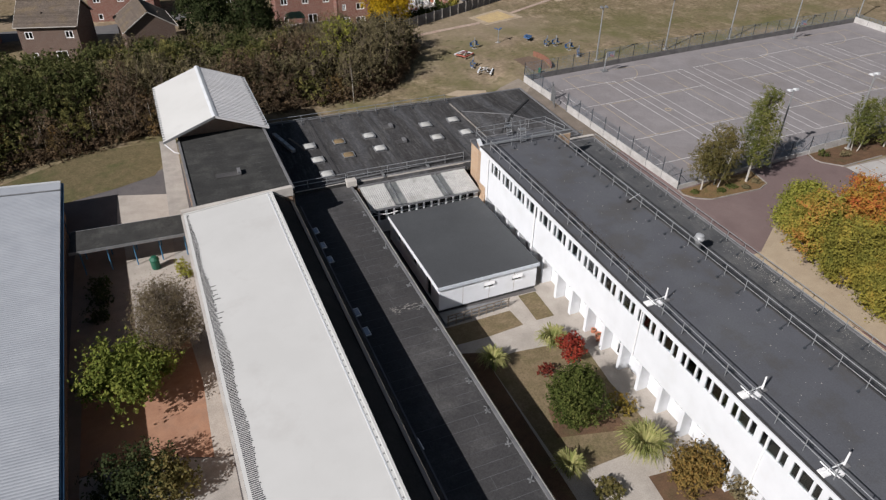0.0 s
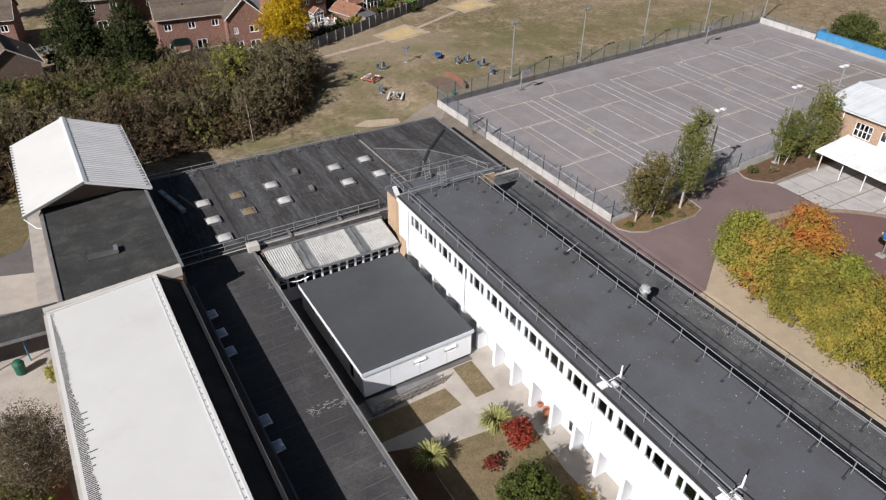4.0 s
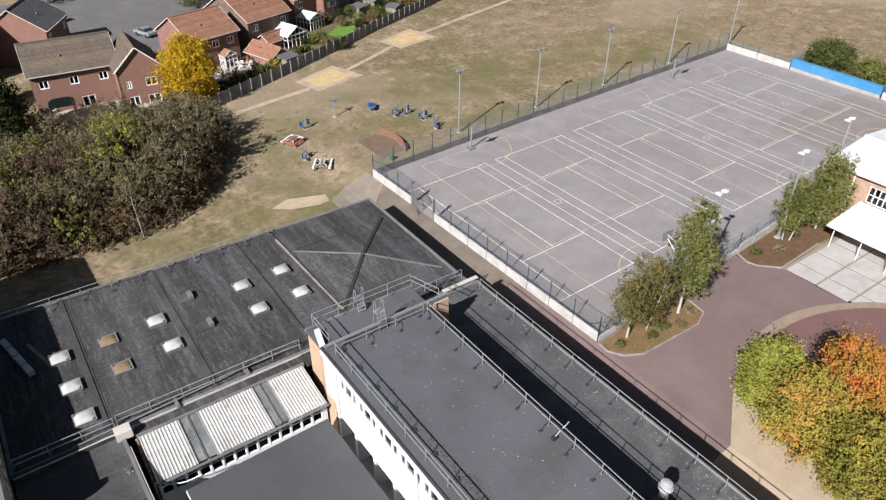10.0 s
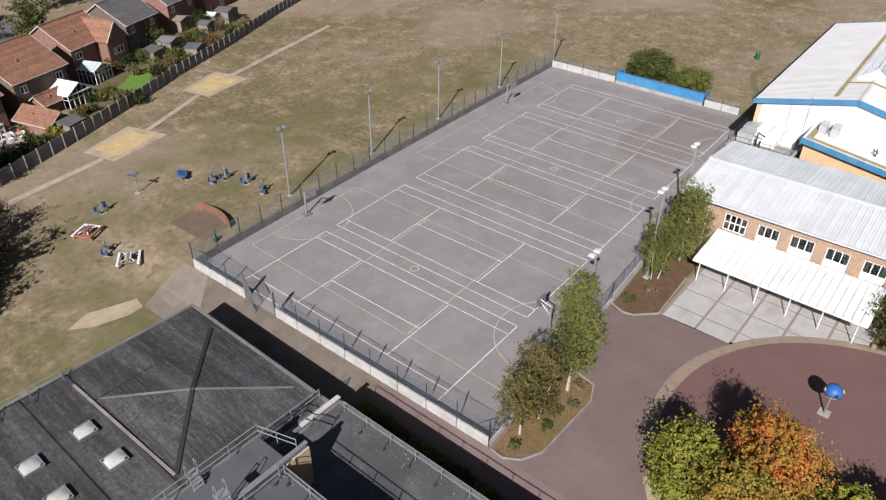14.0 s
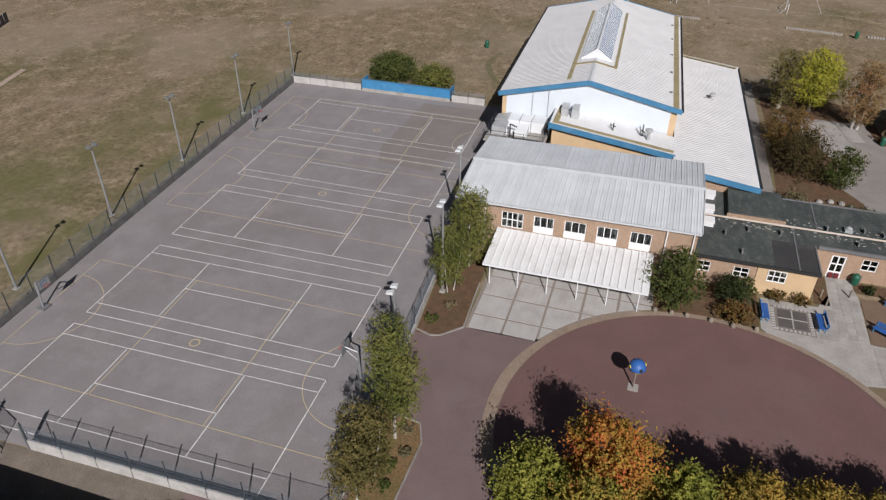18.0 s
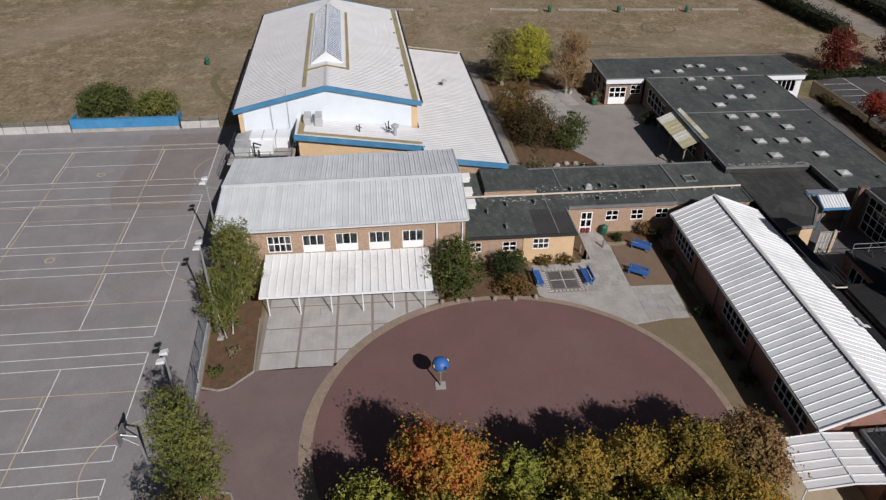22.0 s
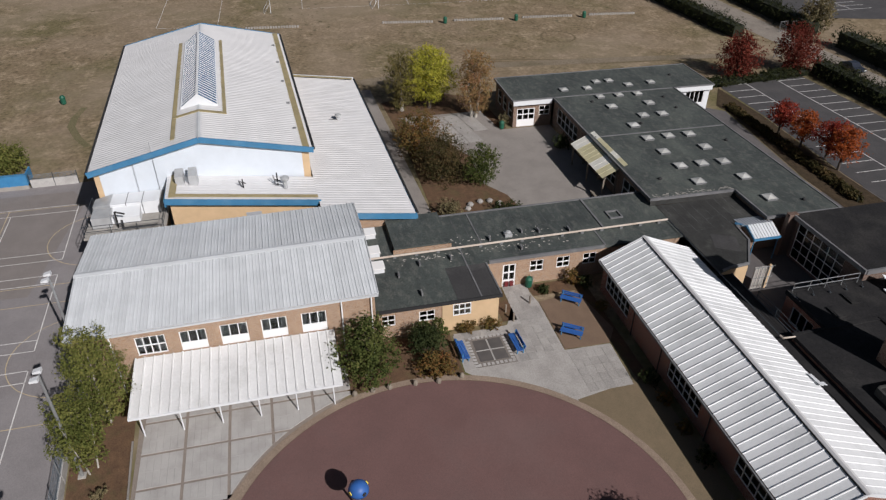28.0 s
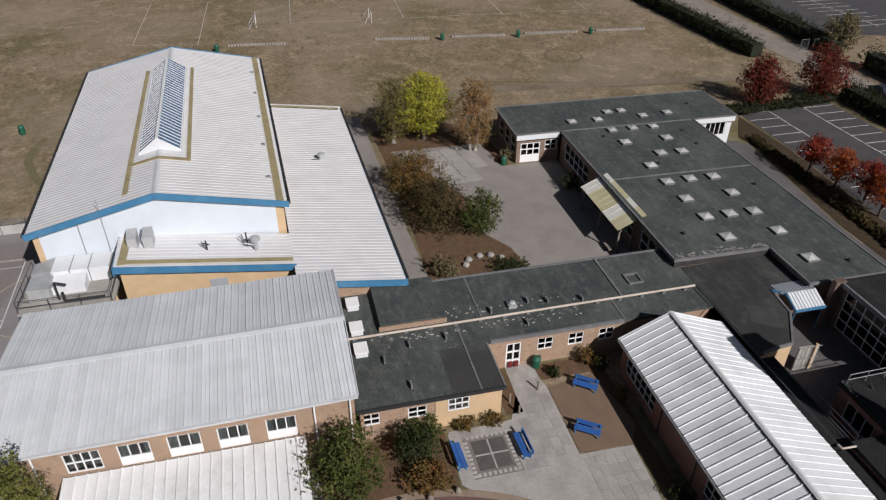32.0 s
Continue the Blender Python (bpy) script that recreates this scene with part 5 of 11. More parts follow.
def left_block():
    t = thing("sports_block", "large low block with blue-grey corrugated roof and dark-blue trim", "building", (-24, 40, ZW), world=True)
    xe, ze, y0, y1 = -11.5, 2.45, -20.0, 71.94
    zw = ze + 2.3
    walls(t, -38.0, y0, xe - 0.45, y1 - 0.7, ZW, ze - 0.25, BRICK_BROWN, {"E": [(20 + 5 * i, 23 + 5 * i, -0.2, 1.6, 3) for i in range(13)]})
    n = 350
    g = G()
    for i in range(n):
        a, b = y0 + (y1 - y0) * i / n, y0 + (y1 - y0) * (i + 1) / n
        c, d = a + (b - a) * 0.3, a + (b - a) * 0.7
        for u, hu, v, hv in ((a, 0, c, 0.05), (c, 0.05, d, 0.05), (d, 0.05, b, 0)):
            g.face((-38, u, zw + hu), (xe, u, ze + hu), (xe, v, ze + hv), (-38, v, zw + hv))
    part("roof", g, ROOF_BLUE, t)
    part("roof_underside", G().slab([(-38, y0, zw - 0.05), (xe - 0.03, y0, ze - 0.05), (xe - 0.03, y1, ze - 0.05), (-38, y1, zw - 0.05)], 0.1), ROOF_GREY, t)
    part("north_verge", G().bar((-38, y1 + 0.05, zw + 0.02), (xe, y1 + 0.05, ze + 0.05), 0.22, 0.16), ROOF_GREY, t)
    part("upper_seam", G().bar((-38, y1 - 1.75, zw + 0.06), (xe, y1 - 1.75, ze + 0.07), 0.18, 0.05), STEEL_DULL, t)
    part("edge_trim", G().box(xe + 0.005, y0, ze - 0.4, xe + 0.09, y1, ze - 0.03), BLUE_DARK, t, "dark blue edge trim")
    part("gutter", G().box(xe + 0.09, y0, ze - 0.28, xe + 0.24, y1, ze - 0.12), BLUE_DARK, t)
    part("downpipe", G().tube((xe + 0.15, 65, ZW), (xe + 0.15, 65, ze - 0.28), 0.06), BLUE_DARK, t)
    turn(t, xe, y1, 2.2)


left_block()


def covered_way():
    t = thing("covered_walkway", "covered walkway with a dark flat roof on blue steel posts", "canopy", (-6, 61, ZW), world=True)
    part("roof", G().prism([(-10.6, 59.5), (-0.4, 59.2), (-0.3, 62.6), (-10.5, 63.0)], 1.5, 1.68), FELT_DAMP, t)
    part("fascia", G().bar((-10.6, 59.45, 1.55), (-0.4, 59.15, 1.55), 0.06, 0.28), STEEL_DULL, t)
    part("fascia", G().bar((-10.5, 63.05, 1.55), (-0.3, 62.65, 1.55), 0.06, 0.28), STEEL_DULL, t)
    pm = G().tube((0, 0, 0), (0, 0, 2.65), 0.06).mesh("post", BLUE)
    for i in range(5):
        for y in (59.8, 62.4):
            placed("post", pm, t, Matrix.Translation((-9.8 + 2.2 * i, y, ZW)))


covered_way()
sheet("courtyard_cream", [(-6.6, 64.3), (-1.2, 64.0), (-0.4, 58.0), (-0.4, 42.0), (-1.2, 40.5), (-5.6, 41.2), (-6.2, 56.0)], 0.02, PAVE_CREAM, "cream concrete paving of the inner courtyard", "paving")
sheet("courtyard_cream", [(-7.0, 73.9), (-1.8, 72.3), (-1.6, 66.5), (-7.1, 67.6)], 0.022, PAVE_CREAM, "sunlit cream paving beyond the walkway", "paving")
sheet("courtyard_brown", [(-10.9, 64.0), (-6.4, 64.0), (-6.0, 56.0), (-5.4, 48.0), (-9.8, 48.2), (-9.8, 20.0), (-10.9, 20.0)], 0.016, PAVE_BROWN, "brown worn paving under the block wall", "paving")
sheet("courtyard_brick", [(-9.9, 48.0), (-2.0, 47.5), (-1.4, 40.6), (-1.6, 34.8), (-5.5, 36.3), (-9.9, 36.3)], 0.03, mat("brick_paving", (0.34, 0.19, 0.12), (0.28, 0.15, 0.095), 1.5, 0.9, 0.2, 20.0, stain=(0.24, 0.16, 0.12), sscale=0.4, samt=0.5, grain=0.2), "worn reddish brick paving", "paving")
sheet("courtyard_cream", [(-1.5, 46.5), (-0.4, 46.5), (-0.4, 34.5), (-1.6, 34.7)], 0.036, PAVE_CREAM, "narrow strip of cream slabs", "paving")
sheet("courtyard_slabs", [(-9.9, 36.2), (-5.5, 36.2), (-1.6, 34.7), (-0.4, 34.4), (-0.4, 20), (-9.9, 20)], 0.024, CONCRETE, "stained concrete slabs under trees", "paving")
sheet("side_lawn", [(-14, 73.5), (-7.0, 75.6), (-3.0, 77.2), (-1.8, 80.5), (-2.2, 86.0), (-10, 86.0), (-20, 80.0), (-20, 72.0)], 0.03, LAWN_ROUGH, "patchy lawn beside the wood", "grass")
sheet("side_path", [(-2.2, 58.3), (-0.1, 58.0), (-0.1, 86.0), (-2.0, 86.0)], 0.034, CONCRETE, "worn concrete path along the stage block", "path")


# ---- north-west: flat block with rooflights and the low pyramid roof ----
def flat_block():
    t = thing("classroom_block", "wide flat-roofed block with weathered dark felt and rooflights", "building", (26, 70, ZW), world=True)
    x0, y0, x1, y1, z = 9.2, 61.6, 43.2, 78.0, 2.5
    walls(t, x0, y0, x1, y1, ZW, z - 0.2, BRICK_BROWN, {"N": [(2 + 4 * i, 5 + 4 * i, 0.2, 1.8, 3) for i in range(8)], "E": [(1.5, 5, 0.2, 1.8, 3), (7, 12, 0.2, 1.8, 4)]})
    flat_roof(t, x0, y0, x1, y1, z, FELT_OLD, 0.12, upstand=0.1, edge=LEAD)
    laps(t, x0 + 0.2, y0 + 0.2, 32.2, y1 - 0.2, z, LAP_FAINT, 0.9, "x", 11, 0.03, 0.008)
    laps(t, 32.9, y0 + 12.9, x1 - 0.2, y1 - 0.2, z, LAP_FAINT, 0.95, "y", 12, 0.03, 0.008)
    for x, w in ((14.85, 0.32), (21.85, 0.34), (29.3, 0.2), (32.6, 0.22)):
        part("expansion_ridge", G().prism([(x - w, y0 + 0.1), (x + w, y0 + 0.1), (x + w, y1 - 0.1), (x - w, y1 - 0.1)], z - 0.01, z + 0.03).box(x - w * 0.45, y0 + 0.1, z + 0.03, x + w * 0.45, y1 - 0.1, z + 0.09),
             FELT, t)
    # low pyramid
    c = Vector((37.4, 68.8, 3.5))
    k = [Vector((33.0, 64.2, z + 0.01)), Vector((42.6, 64.5, z + 0.01)), Vector((42.5, 74.4, z + 0.01)), Vector((33.1, 73.9, z + 0.01))]
    g = G()
    for i in range(4):
        g.face(k[i], k[(i + 1) % 4], c)
    part("pyramid_roof", g, FELT_OLD, t, "low four-sided felt roof")
    up = Vector((0, 0, 0.04))
    for i, m in enumerate((BLACK, LEAD, BLACK, LEAD)):
        part("hip_strip", G().bar(k[i] + up, c + up, 0.3 if m is BLACK else 0.16, 0.05), m, t)
    for i in range(4):
        a, b = k[i], k[(i + 1) % 4]
        for j in range(1, 11):
            p = a.lerp(b, j / 11)
            f = 1 - abs(j / 11 * 2 - 1)
            m = (a + b) / 2
            q = p + (c - m) * f
            part("felt_lap", G().bar(p + Vector((0, 0, 0.015)), q + Vector((0, 0, 0.015)), 0.055, 0.014), LAP, t)
    part("flashing", G().bar((32.58, 76.4, z + 0.11), (32.92, 64.2, z + 0.11), 0.2, 0.03), KERB, t, "pale lead flashing strip across the roof")
    part("joint_strip", G().bar((32.86, 73.98, z + 0.025), (42.4, 74.05, z + 0.025), 0.1, 0.03), BLACK, t)
    part("south_fascia", G().box(x0, y0 - 0.2, 2.0, 32, y0 - 0.14, 2.55), COPING, t)


flat_block()
for x, y in ((13.5, 70.7), (13.6, 67.2), (13.75, 63.8), (20.4, 71.0), (20.6, 67.5), (27.45, 71.5), (27.5, 67.9), (31.0, 71.7), (31.1, 68.0)):
    dome((x, y, 2.5), 1.25, 1.15, DOME, 0, "square frosted rooflight dome on the dark felt roof", "block rooflights")
for x, y in ((16.85, 70.8), (17.0, 67.3)):
    dome((x, y, 2.5), 1.2, 1.1, DOME_BROWN, 0, "square rooflight covered over with brown board", "boarded rooflights", 0.12)
for x, y in ((23.2, 72.6), (23.4, 68.4)):
    h = thing("roof_hatch", "small dark felt-covered upstand on the roof", "roof hatch", (x, y, 2.5), group="roof upstands")
    part("kerb", G().box(-0.55, -0.5, 0, 0.55, 0.5, 0.14), FELT, h)
    part("flap", G().box(0.2, -0.35, 0.14, 0.55, 0.5, 0.34), LEAD, h)
# pale metal boxes stand in for a glazed rooflight strip that mirrors the sky
tb = thing("rooflight_strip", "pale metal boxes in place of a sky-reflecting glazed rooflight strip", "ducting", (11.0, 72.6, 2.5), 14)
for i in range(4):
    part("duct_section", G().box(-0.22, -2.6 + 1.3 * i, 0.03, 0.22, -1.5 + 1.3 * i, 0.4), DUCT, tb)
lb = thing("scaffold_board", "dark timber board lying on the roof", "board", (12.4, 72.0, 2.5), 17)
part("board", G().box(-0.12, -1.9, 0, 0.12, 1.9, 0.06), TIMBER, lb)

railing("galvanised guard rail along the flat roof's field edge", [(9.6, 77.6, 2.5), (32.4, 77.6, 2.5)], 0.85, 2.4, (0, -1))
railing("galvanised guard rail along the flat roof's inner edge", [(15.4, 62.0, 2.5), (28.2, 62.0, 2.5)], 0.95, 2.2, (0, 1))
railing("galvanised guard rail across the shaded roof end", [(9.4, 61.9, 2.5), (15.2, 61.95, 2.5)], 0.9, 2.2, (0, 1))
cv = thing("roof_conduit", "pale lagged pipe run on blocks along the roof edge", "pipe", (20, 61.6, 2.5), world=True)
part("pipe", G().tube((12.6, 61.5, 2.78), (28.2, 62.4, 2.78), 0.06), STEEL_DULL, cv)
part("pipe", G().tube((12.6, 61.3, 2.7), (16.2, 60.9, 2.9), 0.08), STEEL_DULL, cv)
part("tank", G().box(15.0, 60.6, 2.5, 16.0, 61.4, 3.1), COPING, cv, "pale weathered box")
part("bracket", G().box(19.0, 61.3, 2.5, 19.2, 62.3, 2.75), STEEL_DULL, cv)
part("bracket", G().box(24.0, 61.5, 2.5, 24.2, 62.6, 2.75), STEEL_DULL, cv)


def lean_to():
    t = thing("lean_to", "lichened corrugated lean-to roof over a strip of windows", "lean-to", (22, 58, ZW), world=True)
    x, ye, yt, ze, zt = 16.2, 56.75, 60.5, 1.82, 2.32
    for w, m in ((2.55, None), (1.2, 1), (3.9, None), (1.05, 1), (2.75, None)):
        if m is None:
            ribbed(t, (x, ye, ze), (x + w, ye, ze), (x, yt, zt), int(w / 0.2), ROOF_DIRTY, 0.04, 0.1, "corrugated_sheet")
        else:
            part("rooflight_glazing", G().slab([(x, ye + 0.1, ze - 0.01), (x + w, ye + 0.1, ze - 0.01), (x + w, yt - 0.05, zt - 0.03), (x, yt - 0.05, zt - 0.03)], 0.03), GLASS_DIRTY, t, "dirty wired glazing strip")
            for k in (0.0, 0.42, 0.5, 1.0):
                part("glazing_bar", G().bar((x + w * k, ye + 0.05, ze + 0.03), (x + w * k, yt, zt + 0.02), 0.05, 0.06), STEEL if 0 < k < 1 else STEEL_DULL, t)
            part("glazing_bar", G().bar((x, (ye + yt) / 2, (ze + zt) / 2 + 0.01), (x + w, (ye + yt) / 2, (ze + zt) / 2 + 0.01), 0.05, 0.05), STEEL_DULL, t)
        x += w
    p0, p1 = (16.2, 57.0), (27.7, 57.0)
    ops = [(0.15 + 0.79 * i, 0.84 + 0.79 * i, 0.2, 1.6) for i in range(14)]
    wall(t, p0, p1, ZW, 1.75, WHITE, ops, 0.12)
    for o in ops:
        window(t, p0, p1, *o, cols=1, rows=2, frame_mat=WHITE, deep=0.06, bar=0.05)
    part("gutter", G().box(16.2, ye - 0.18, ze - 0.16, 27.7, ye - 0.04, ze - 0.03), STEEL_DULL, t)
    part("back_upstand", G().box(16.1, yt, 2.1, 27.8, yt + 0.12, 2.5), LEAD, t)
    part("link_roof", G().box(16.1, yt + 0.12, 2.25, 28.6, 61.5, 2.42), FELT_OLD, t)
    part("side_wall", G().prism([(15.98, 57.0), (16.13, 57.0), (16.13, 60.5), (15.98, 60.5)], ZW, [1.75, 1.75, 2.25, 2.25]), BRICK_BROWN, t)
    h = thing("loose_hose", "pale hose slung from the lean-to gutter to the cabin", "hose", (16.4, 56.6, 1.7), world=True)
    q = G()
    pts = [(16.1 + 0.32 * i, 56.9 - 0.12 * i, 1.72 - 0.42 * math.sin(math.pi * i / 8)) for i in range(9)]
    for u, v in zip(pts, pts[1:]):
        q.tube(u, v, 0.035, n=6, caps=False)
    part("hose", q, UPVC, h)


lean_to()


def cabin():
    t = thing("modular_classroom", "white modular classroom with a smooth dark roof", "cabin", (22.3, 49, ZW), world=True)
    x0, y0, x1, y1 = 17.9, 43.2, 27.25, 55.2
    ops = {"S": [(4.2, 5.2, 0.3, 1.0, 1, 1), (6.9, 7.9, 0.3, 1.0, 1, 1)], "W": [(2, 3, 0.35, 1.05, 1, 1), (6, 7, 0.35, 1.05, 1, 1), (9.3, 10.3, -0.75, 1.1, 1, 1)], "E": [(2, 3.2, 0.1, 1.05, 2), (6, 7.2, 0.1, 1.05, 2)]}
    walls(t, x0, y0, x1, y1, ZW + 0.3, 1.55, CABIN_WHITE, ops, 0.12)
    turn(t, 17.8, 43.1, 1.4)
    part("skirt", G().box(x0 + 0.06, y0 + 0.06, ZW, x1 - 0.06, y1 - 0.06, ZW + 0.3), DARK, t)
    part("roof", G().box(x0 - 0.1, y0 - 0.1, 1.53, x1 + 0.1, y1 + 0.1, 1.75), FELT_CABIN, t)
    part("fascia", G().box(x0 - 0.14, y0 - 0.15, 1.40, x1 + 0.14, y0 - 0.105, 1.74), CLADDING, t)
    part("fascia", G().box(x0 - 0.15, y0 - 0.1, 1.40, x0 - 0.105, y1 + 0.1, 1.74), WHITE, t)
    for x in (20.1, 22.6, 25.0):
        part("panel_joint", G().box(x, y0 - 0.012, ZW + 0.3, x + 0.03, y0, 1.40), COPING, t)
    # window hoods that stand open
    for u in (4.2, 6.9):
        part("open_sash", G().slab([(x0 + u, y0 - 0.02, 0.98), (x0 + u + 1.0, y0 - 0.02, 0.98), (x0 + u + 1.0, y0 - 0.14, 0.72), (x0 + u, y0 - 0.14, 0.72)], 0.03), UPVC, t)
    r = thing("access_ramp", "dark access ramp with a timber balustrade", "ramp", (21, 42, ZW), world=True)
    part("deck", G().prism([(17.8, 41.4), (23.8, 41.9), (23.8, 42.9), (17.8, 42.9)], ZW, [ZW + 0.35, ZW + 0.12, ZW + 0.12, ZW + 0.35]), STEEL_DULL, r)
    for i in range(9):
        part("post", G().box(18.0 + 0.72 * i, 41.35 + 0.06 * i, ZW, 18.08 + 0.72 * i, 41.43 + 0.06 * i, ZW + 1.15 - 0.02 * i), TIMBER, r)
    for h in (0.45, 0.8, 1.12):
        part("handrail", G().bar((17.9, 41.36, ZW + h), (23.9, 41.86, ZW + h - 0.16), 0.05, 0.09), TIMBER, r)


cabin()


# ---- main two-storey block ----
MAIN = (28.0, 57.0, 0.7)


def main_block():
    t = thing("main_block", "two-storey white-fronted classroom block with a dark flat roof", "building", (32, 30, ZW), world=True)
    y0, y1, z = -14.0, 57.2, 6.3
    pitch = 2.38
    p0, p1 = (27.95, y1), (27.95, y0)
    ops = []
    for i in range(28):
        u = 2.31 + pitch * i
        ops += [(u, u + 0.48, 4.6, 5.82, 1), (u + 0.58, u + 1.42, 4.6, 5.82, 1), (u + 1.52, u + 2.0, 4.6, 5.82, 1)]
    wall(t, p0, p1, 1.6, 6.05, WHITE, [o[:4] for o in ops])
    for o in ops:
        window(t, p0, p1, *o[:4], cols=1, rows=1, frame_mat=WHITE, bar=0.035, deep=0.1, inset=0.03)
    q0, q1 = (28.95, y1), (28.95, y0)
    low = []
    for i in range(28):
        u = 1.75 + pitch * i
        low.append((u, u + 1.8, 0.1, 1.2, 3) if i % 5 != 4 else (u + 0.4, u + 1.4, ZW + 0.05, 1.2, 2))
    wall(t, q0, q1, ZW, 1.55, WHITE, [o[:4] for o in low])
    for o in low:
        window(t, q0, q1, *o[:4], cols=o[4], rows=2 if o[4] == 2 else 1)
    part("overhang_soffit", G().box(28.21, y0, 1.5, 28.95, y1, 1.62), WHITE, t)
    me = G().prism([(0, -0.16), (0.9, -0.16), (0.9, 0.16), (0, 0.16)], ZW, 1.5).mesh("pier", WHITE)
    for i in range(29):
        placed("pier", me, t, Matrix.Translation((28.0, y1 - 1.35 - pitch * i, 0)))
    wall(t, (36.0, y0), (36.0, y1), ZW, 6.05, BRICK_ORANGE, [(2.5 + 3.02 * i, 4.6 + 3.02 * i, 4.2, 5.3) for i in range(22)])
    for i in range(22):
        window(t, (36.0, y0), (36.0, y1), 2.5 + 3.02 * i, 4.6 + 3.02 * i, 4.2, 5.3, cols=3)
    part("north_wall", G().box(28.0, y1 - 0.3, ZW, 36.0, y1, 6.0), BRICK_ORANGE, t)
    part("south_wall", G().box(28.2, y0, ZW, 35.7, y0 + 0.3, 6.0), BRICK_ORANGE, t)
    flat_roof(t, 28.0, y0, 35.95, y1, z, FELT_SMOOTH, 0.12, upstand=0.06, edge=FELT, wide=0.16)
    part("white_fascia", G().box(27.78, y0, 5.95, 27.86, y1, 6.3), WHITE, t)
    laps(t, 28.2, y0, 35.8, y1 - 0.2, z, FELT_SMOOTH, 1.0, "y", 21, 0.03, 0.006)
    # specks of grit and droppings scattered over the felt
    r = random.Random(31)
    g = G()
    for _ in range(230):
        x, y, s = r.uniform(30.2, 35.6), r.uniform(14, 56.5), r.uniform(0.015, 0.05)
        g.box(x, y, z, x + s, y + s * r.uniform(0.6, 1.6), z + 0.008)
    part("droppings", g, COPING, t, "scattered pale droppings and grit", kind="stuff")
    g = G()
    for _ in range(900):
        y = r.choice((r.uniform(30, 52), r.gauss(36, 2.5), r.gauss(43, 3.0)))
        x, sz = 29.55 + r.gauss(0, 0.28) - 0.012 * (y - 40), r.uniform(0.02, 0.07)
        g.box(x, y, z, x + sz, y + sz * r.uniform(0.5, 1.8), z + 0.01)
    part("leaf_debris", g, LITTER, t, "brown leaf debris blown along the guard rail", kind="stuff")
    # rainwater and cable drops on the white front
    for y in (55.3, 45.9, 30.6, 18.6):
        part("downpipe", G().tube((27.84, y, 1.6), (27.84, y, 6.0), 0.05, n=8), UPVC, t)
    # stub over the north stair
    part("stub_wall", G().box(28.35, 57.2, ZW, 36.9, 60.3, 5.45), BRICK_BUFF, t)
    part("stub_link_roof", G().box(28.0, 60.32, 2.2, 37.0, 61.6, 2.52), FELT_OLD, t)
    part("stub_roof", G().box(28.2, 57.35, 5.45, 36.8, 60.2, 5.62), FELT_SMOOTH, t)
    part("stub_parapet", G().prism([(27.95, 57.22), (28.25, 57.22), (28.85, 59.4), (28.55, 59.4)], ZW, 6.0), BRICK_BUFF, t)
    part("stub_parapet", G().box(28.15, 60.1, 5.45, 37.0, 60.3, 5.75), LEAD, t)
    part("coping", G().prism([(27.88, 57.2), (28.3, 57.2), (28.9, 59.45), (28.48, 59.45)], 6.0, 6.07), WHITE, t)
    part("stub_pier", G().box(27.9, 55.9, ZW, 29.4, 57.2, 2.4), BRICK_BUFF, t)
    part("parapet", G().box(28.1, 56.86, 6.3, 37.8, 57.05, 6.62), LEAD, t)
    part("coping", G().box(28.0, 56.82, 6.62, 37.9, 57.08, 6.67), STEEL, t)
    part("end_wall", G().box(36.25, 56.75, 3.2, 37.9, 57.15, 6.3), BRICK_BUFF, t)
    return t


turn(main_block(), *MAIN)


def lower_east():
    t = thing("lower_range", "single-storey range with a grey felt roof in part shade", "building", (40, 30, ZW), world=True)
    y0, y1 = -14.0, 60.2
    walls(t, 36.3, y0, 43.3, y1, ZW, 2.95, BRICK_ORANGE, {"E": [(3 + 4.2 * i, 6.2 + 4.2 * i, 0.6, 2.2, 3) for i in range(17)]})
    flat_roof(t, 36.3, y0, 43.3, y1, 3.2, FELT_LICHEN, 0.15, upstand=0.1, edge=LEAD, skip="W")
    laps(t, 36.5, y0, 43.2, y1 - 0.3, 3.2, LAP, 1.0, "x", 22, 0.03, 0.006)
    part("parapet", G().box(37.0, 60.35, 3.2, 43.3, 60.6, 3.5), LEAD, t)
    part("coping", G().box(40.1, 60.3, 3.5, 43.5, 60.65, 3.57), COPING, t)
    r = random.Random(5)
    g = G()
    for _ in range(420):
        x, y = 42.9 - abs(r.gauss(0, 0.55)), r.choice((r.gauss(31, 4.5), r.gauss(34, 3), r.uniform(16, 58)))
        g.box(x, y, 3.2, x + r.uniform(0.02, 0.07), y + r.uniform(0.02, 0.09), 3.206)
    part("lichen_patch", g, CONCRETE, t, "pale lichen blotches along the roof edge", kind="stuff")
    v = thing("roof_vent", "galvanised cowl vent on a kerb", "vent", (39.2, 37.8, 3.2))
    part("kerb", G().box(-0.45, -0.45, 0, 0.45, 0.45, 0.3), LEAD, v)
    part("duct_pipe", G().lathe((0, 0, 0.3), [(0.26, 0), (0.26, 0.55), (0.3, 0.56), (0.3, 0.64), (0.26, 0.65), (0.26, 1.3)], 14), STEEL_DULL, v, smooth=False)
    part("cowl", G().lathe((0, 0, 1.5), [(0.27, 0.0), (0.42, 0.08), (0.44, 0.2), (0.36, 0.36), (0.34, 0.5), (0.1, 0.58)], 14), DUCT, v)
    return t


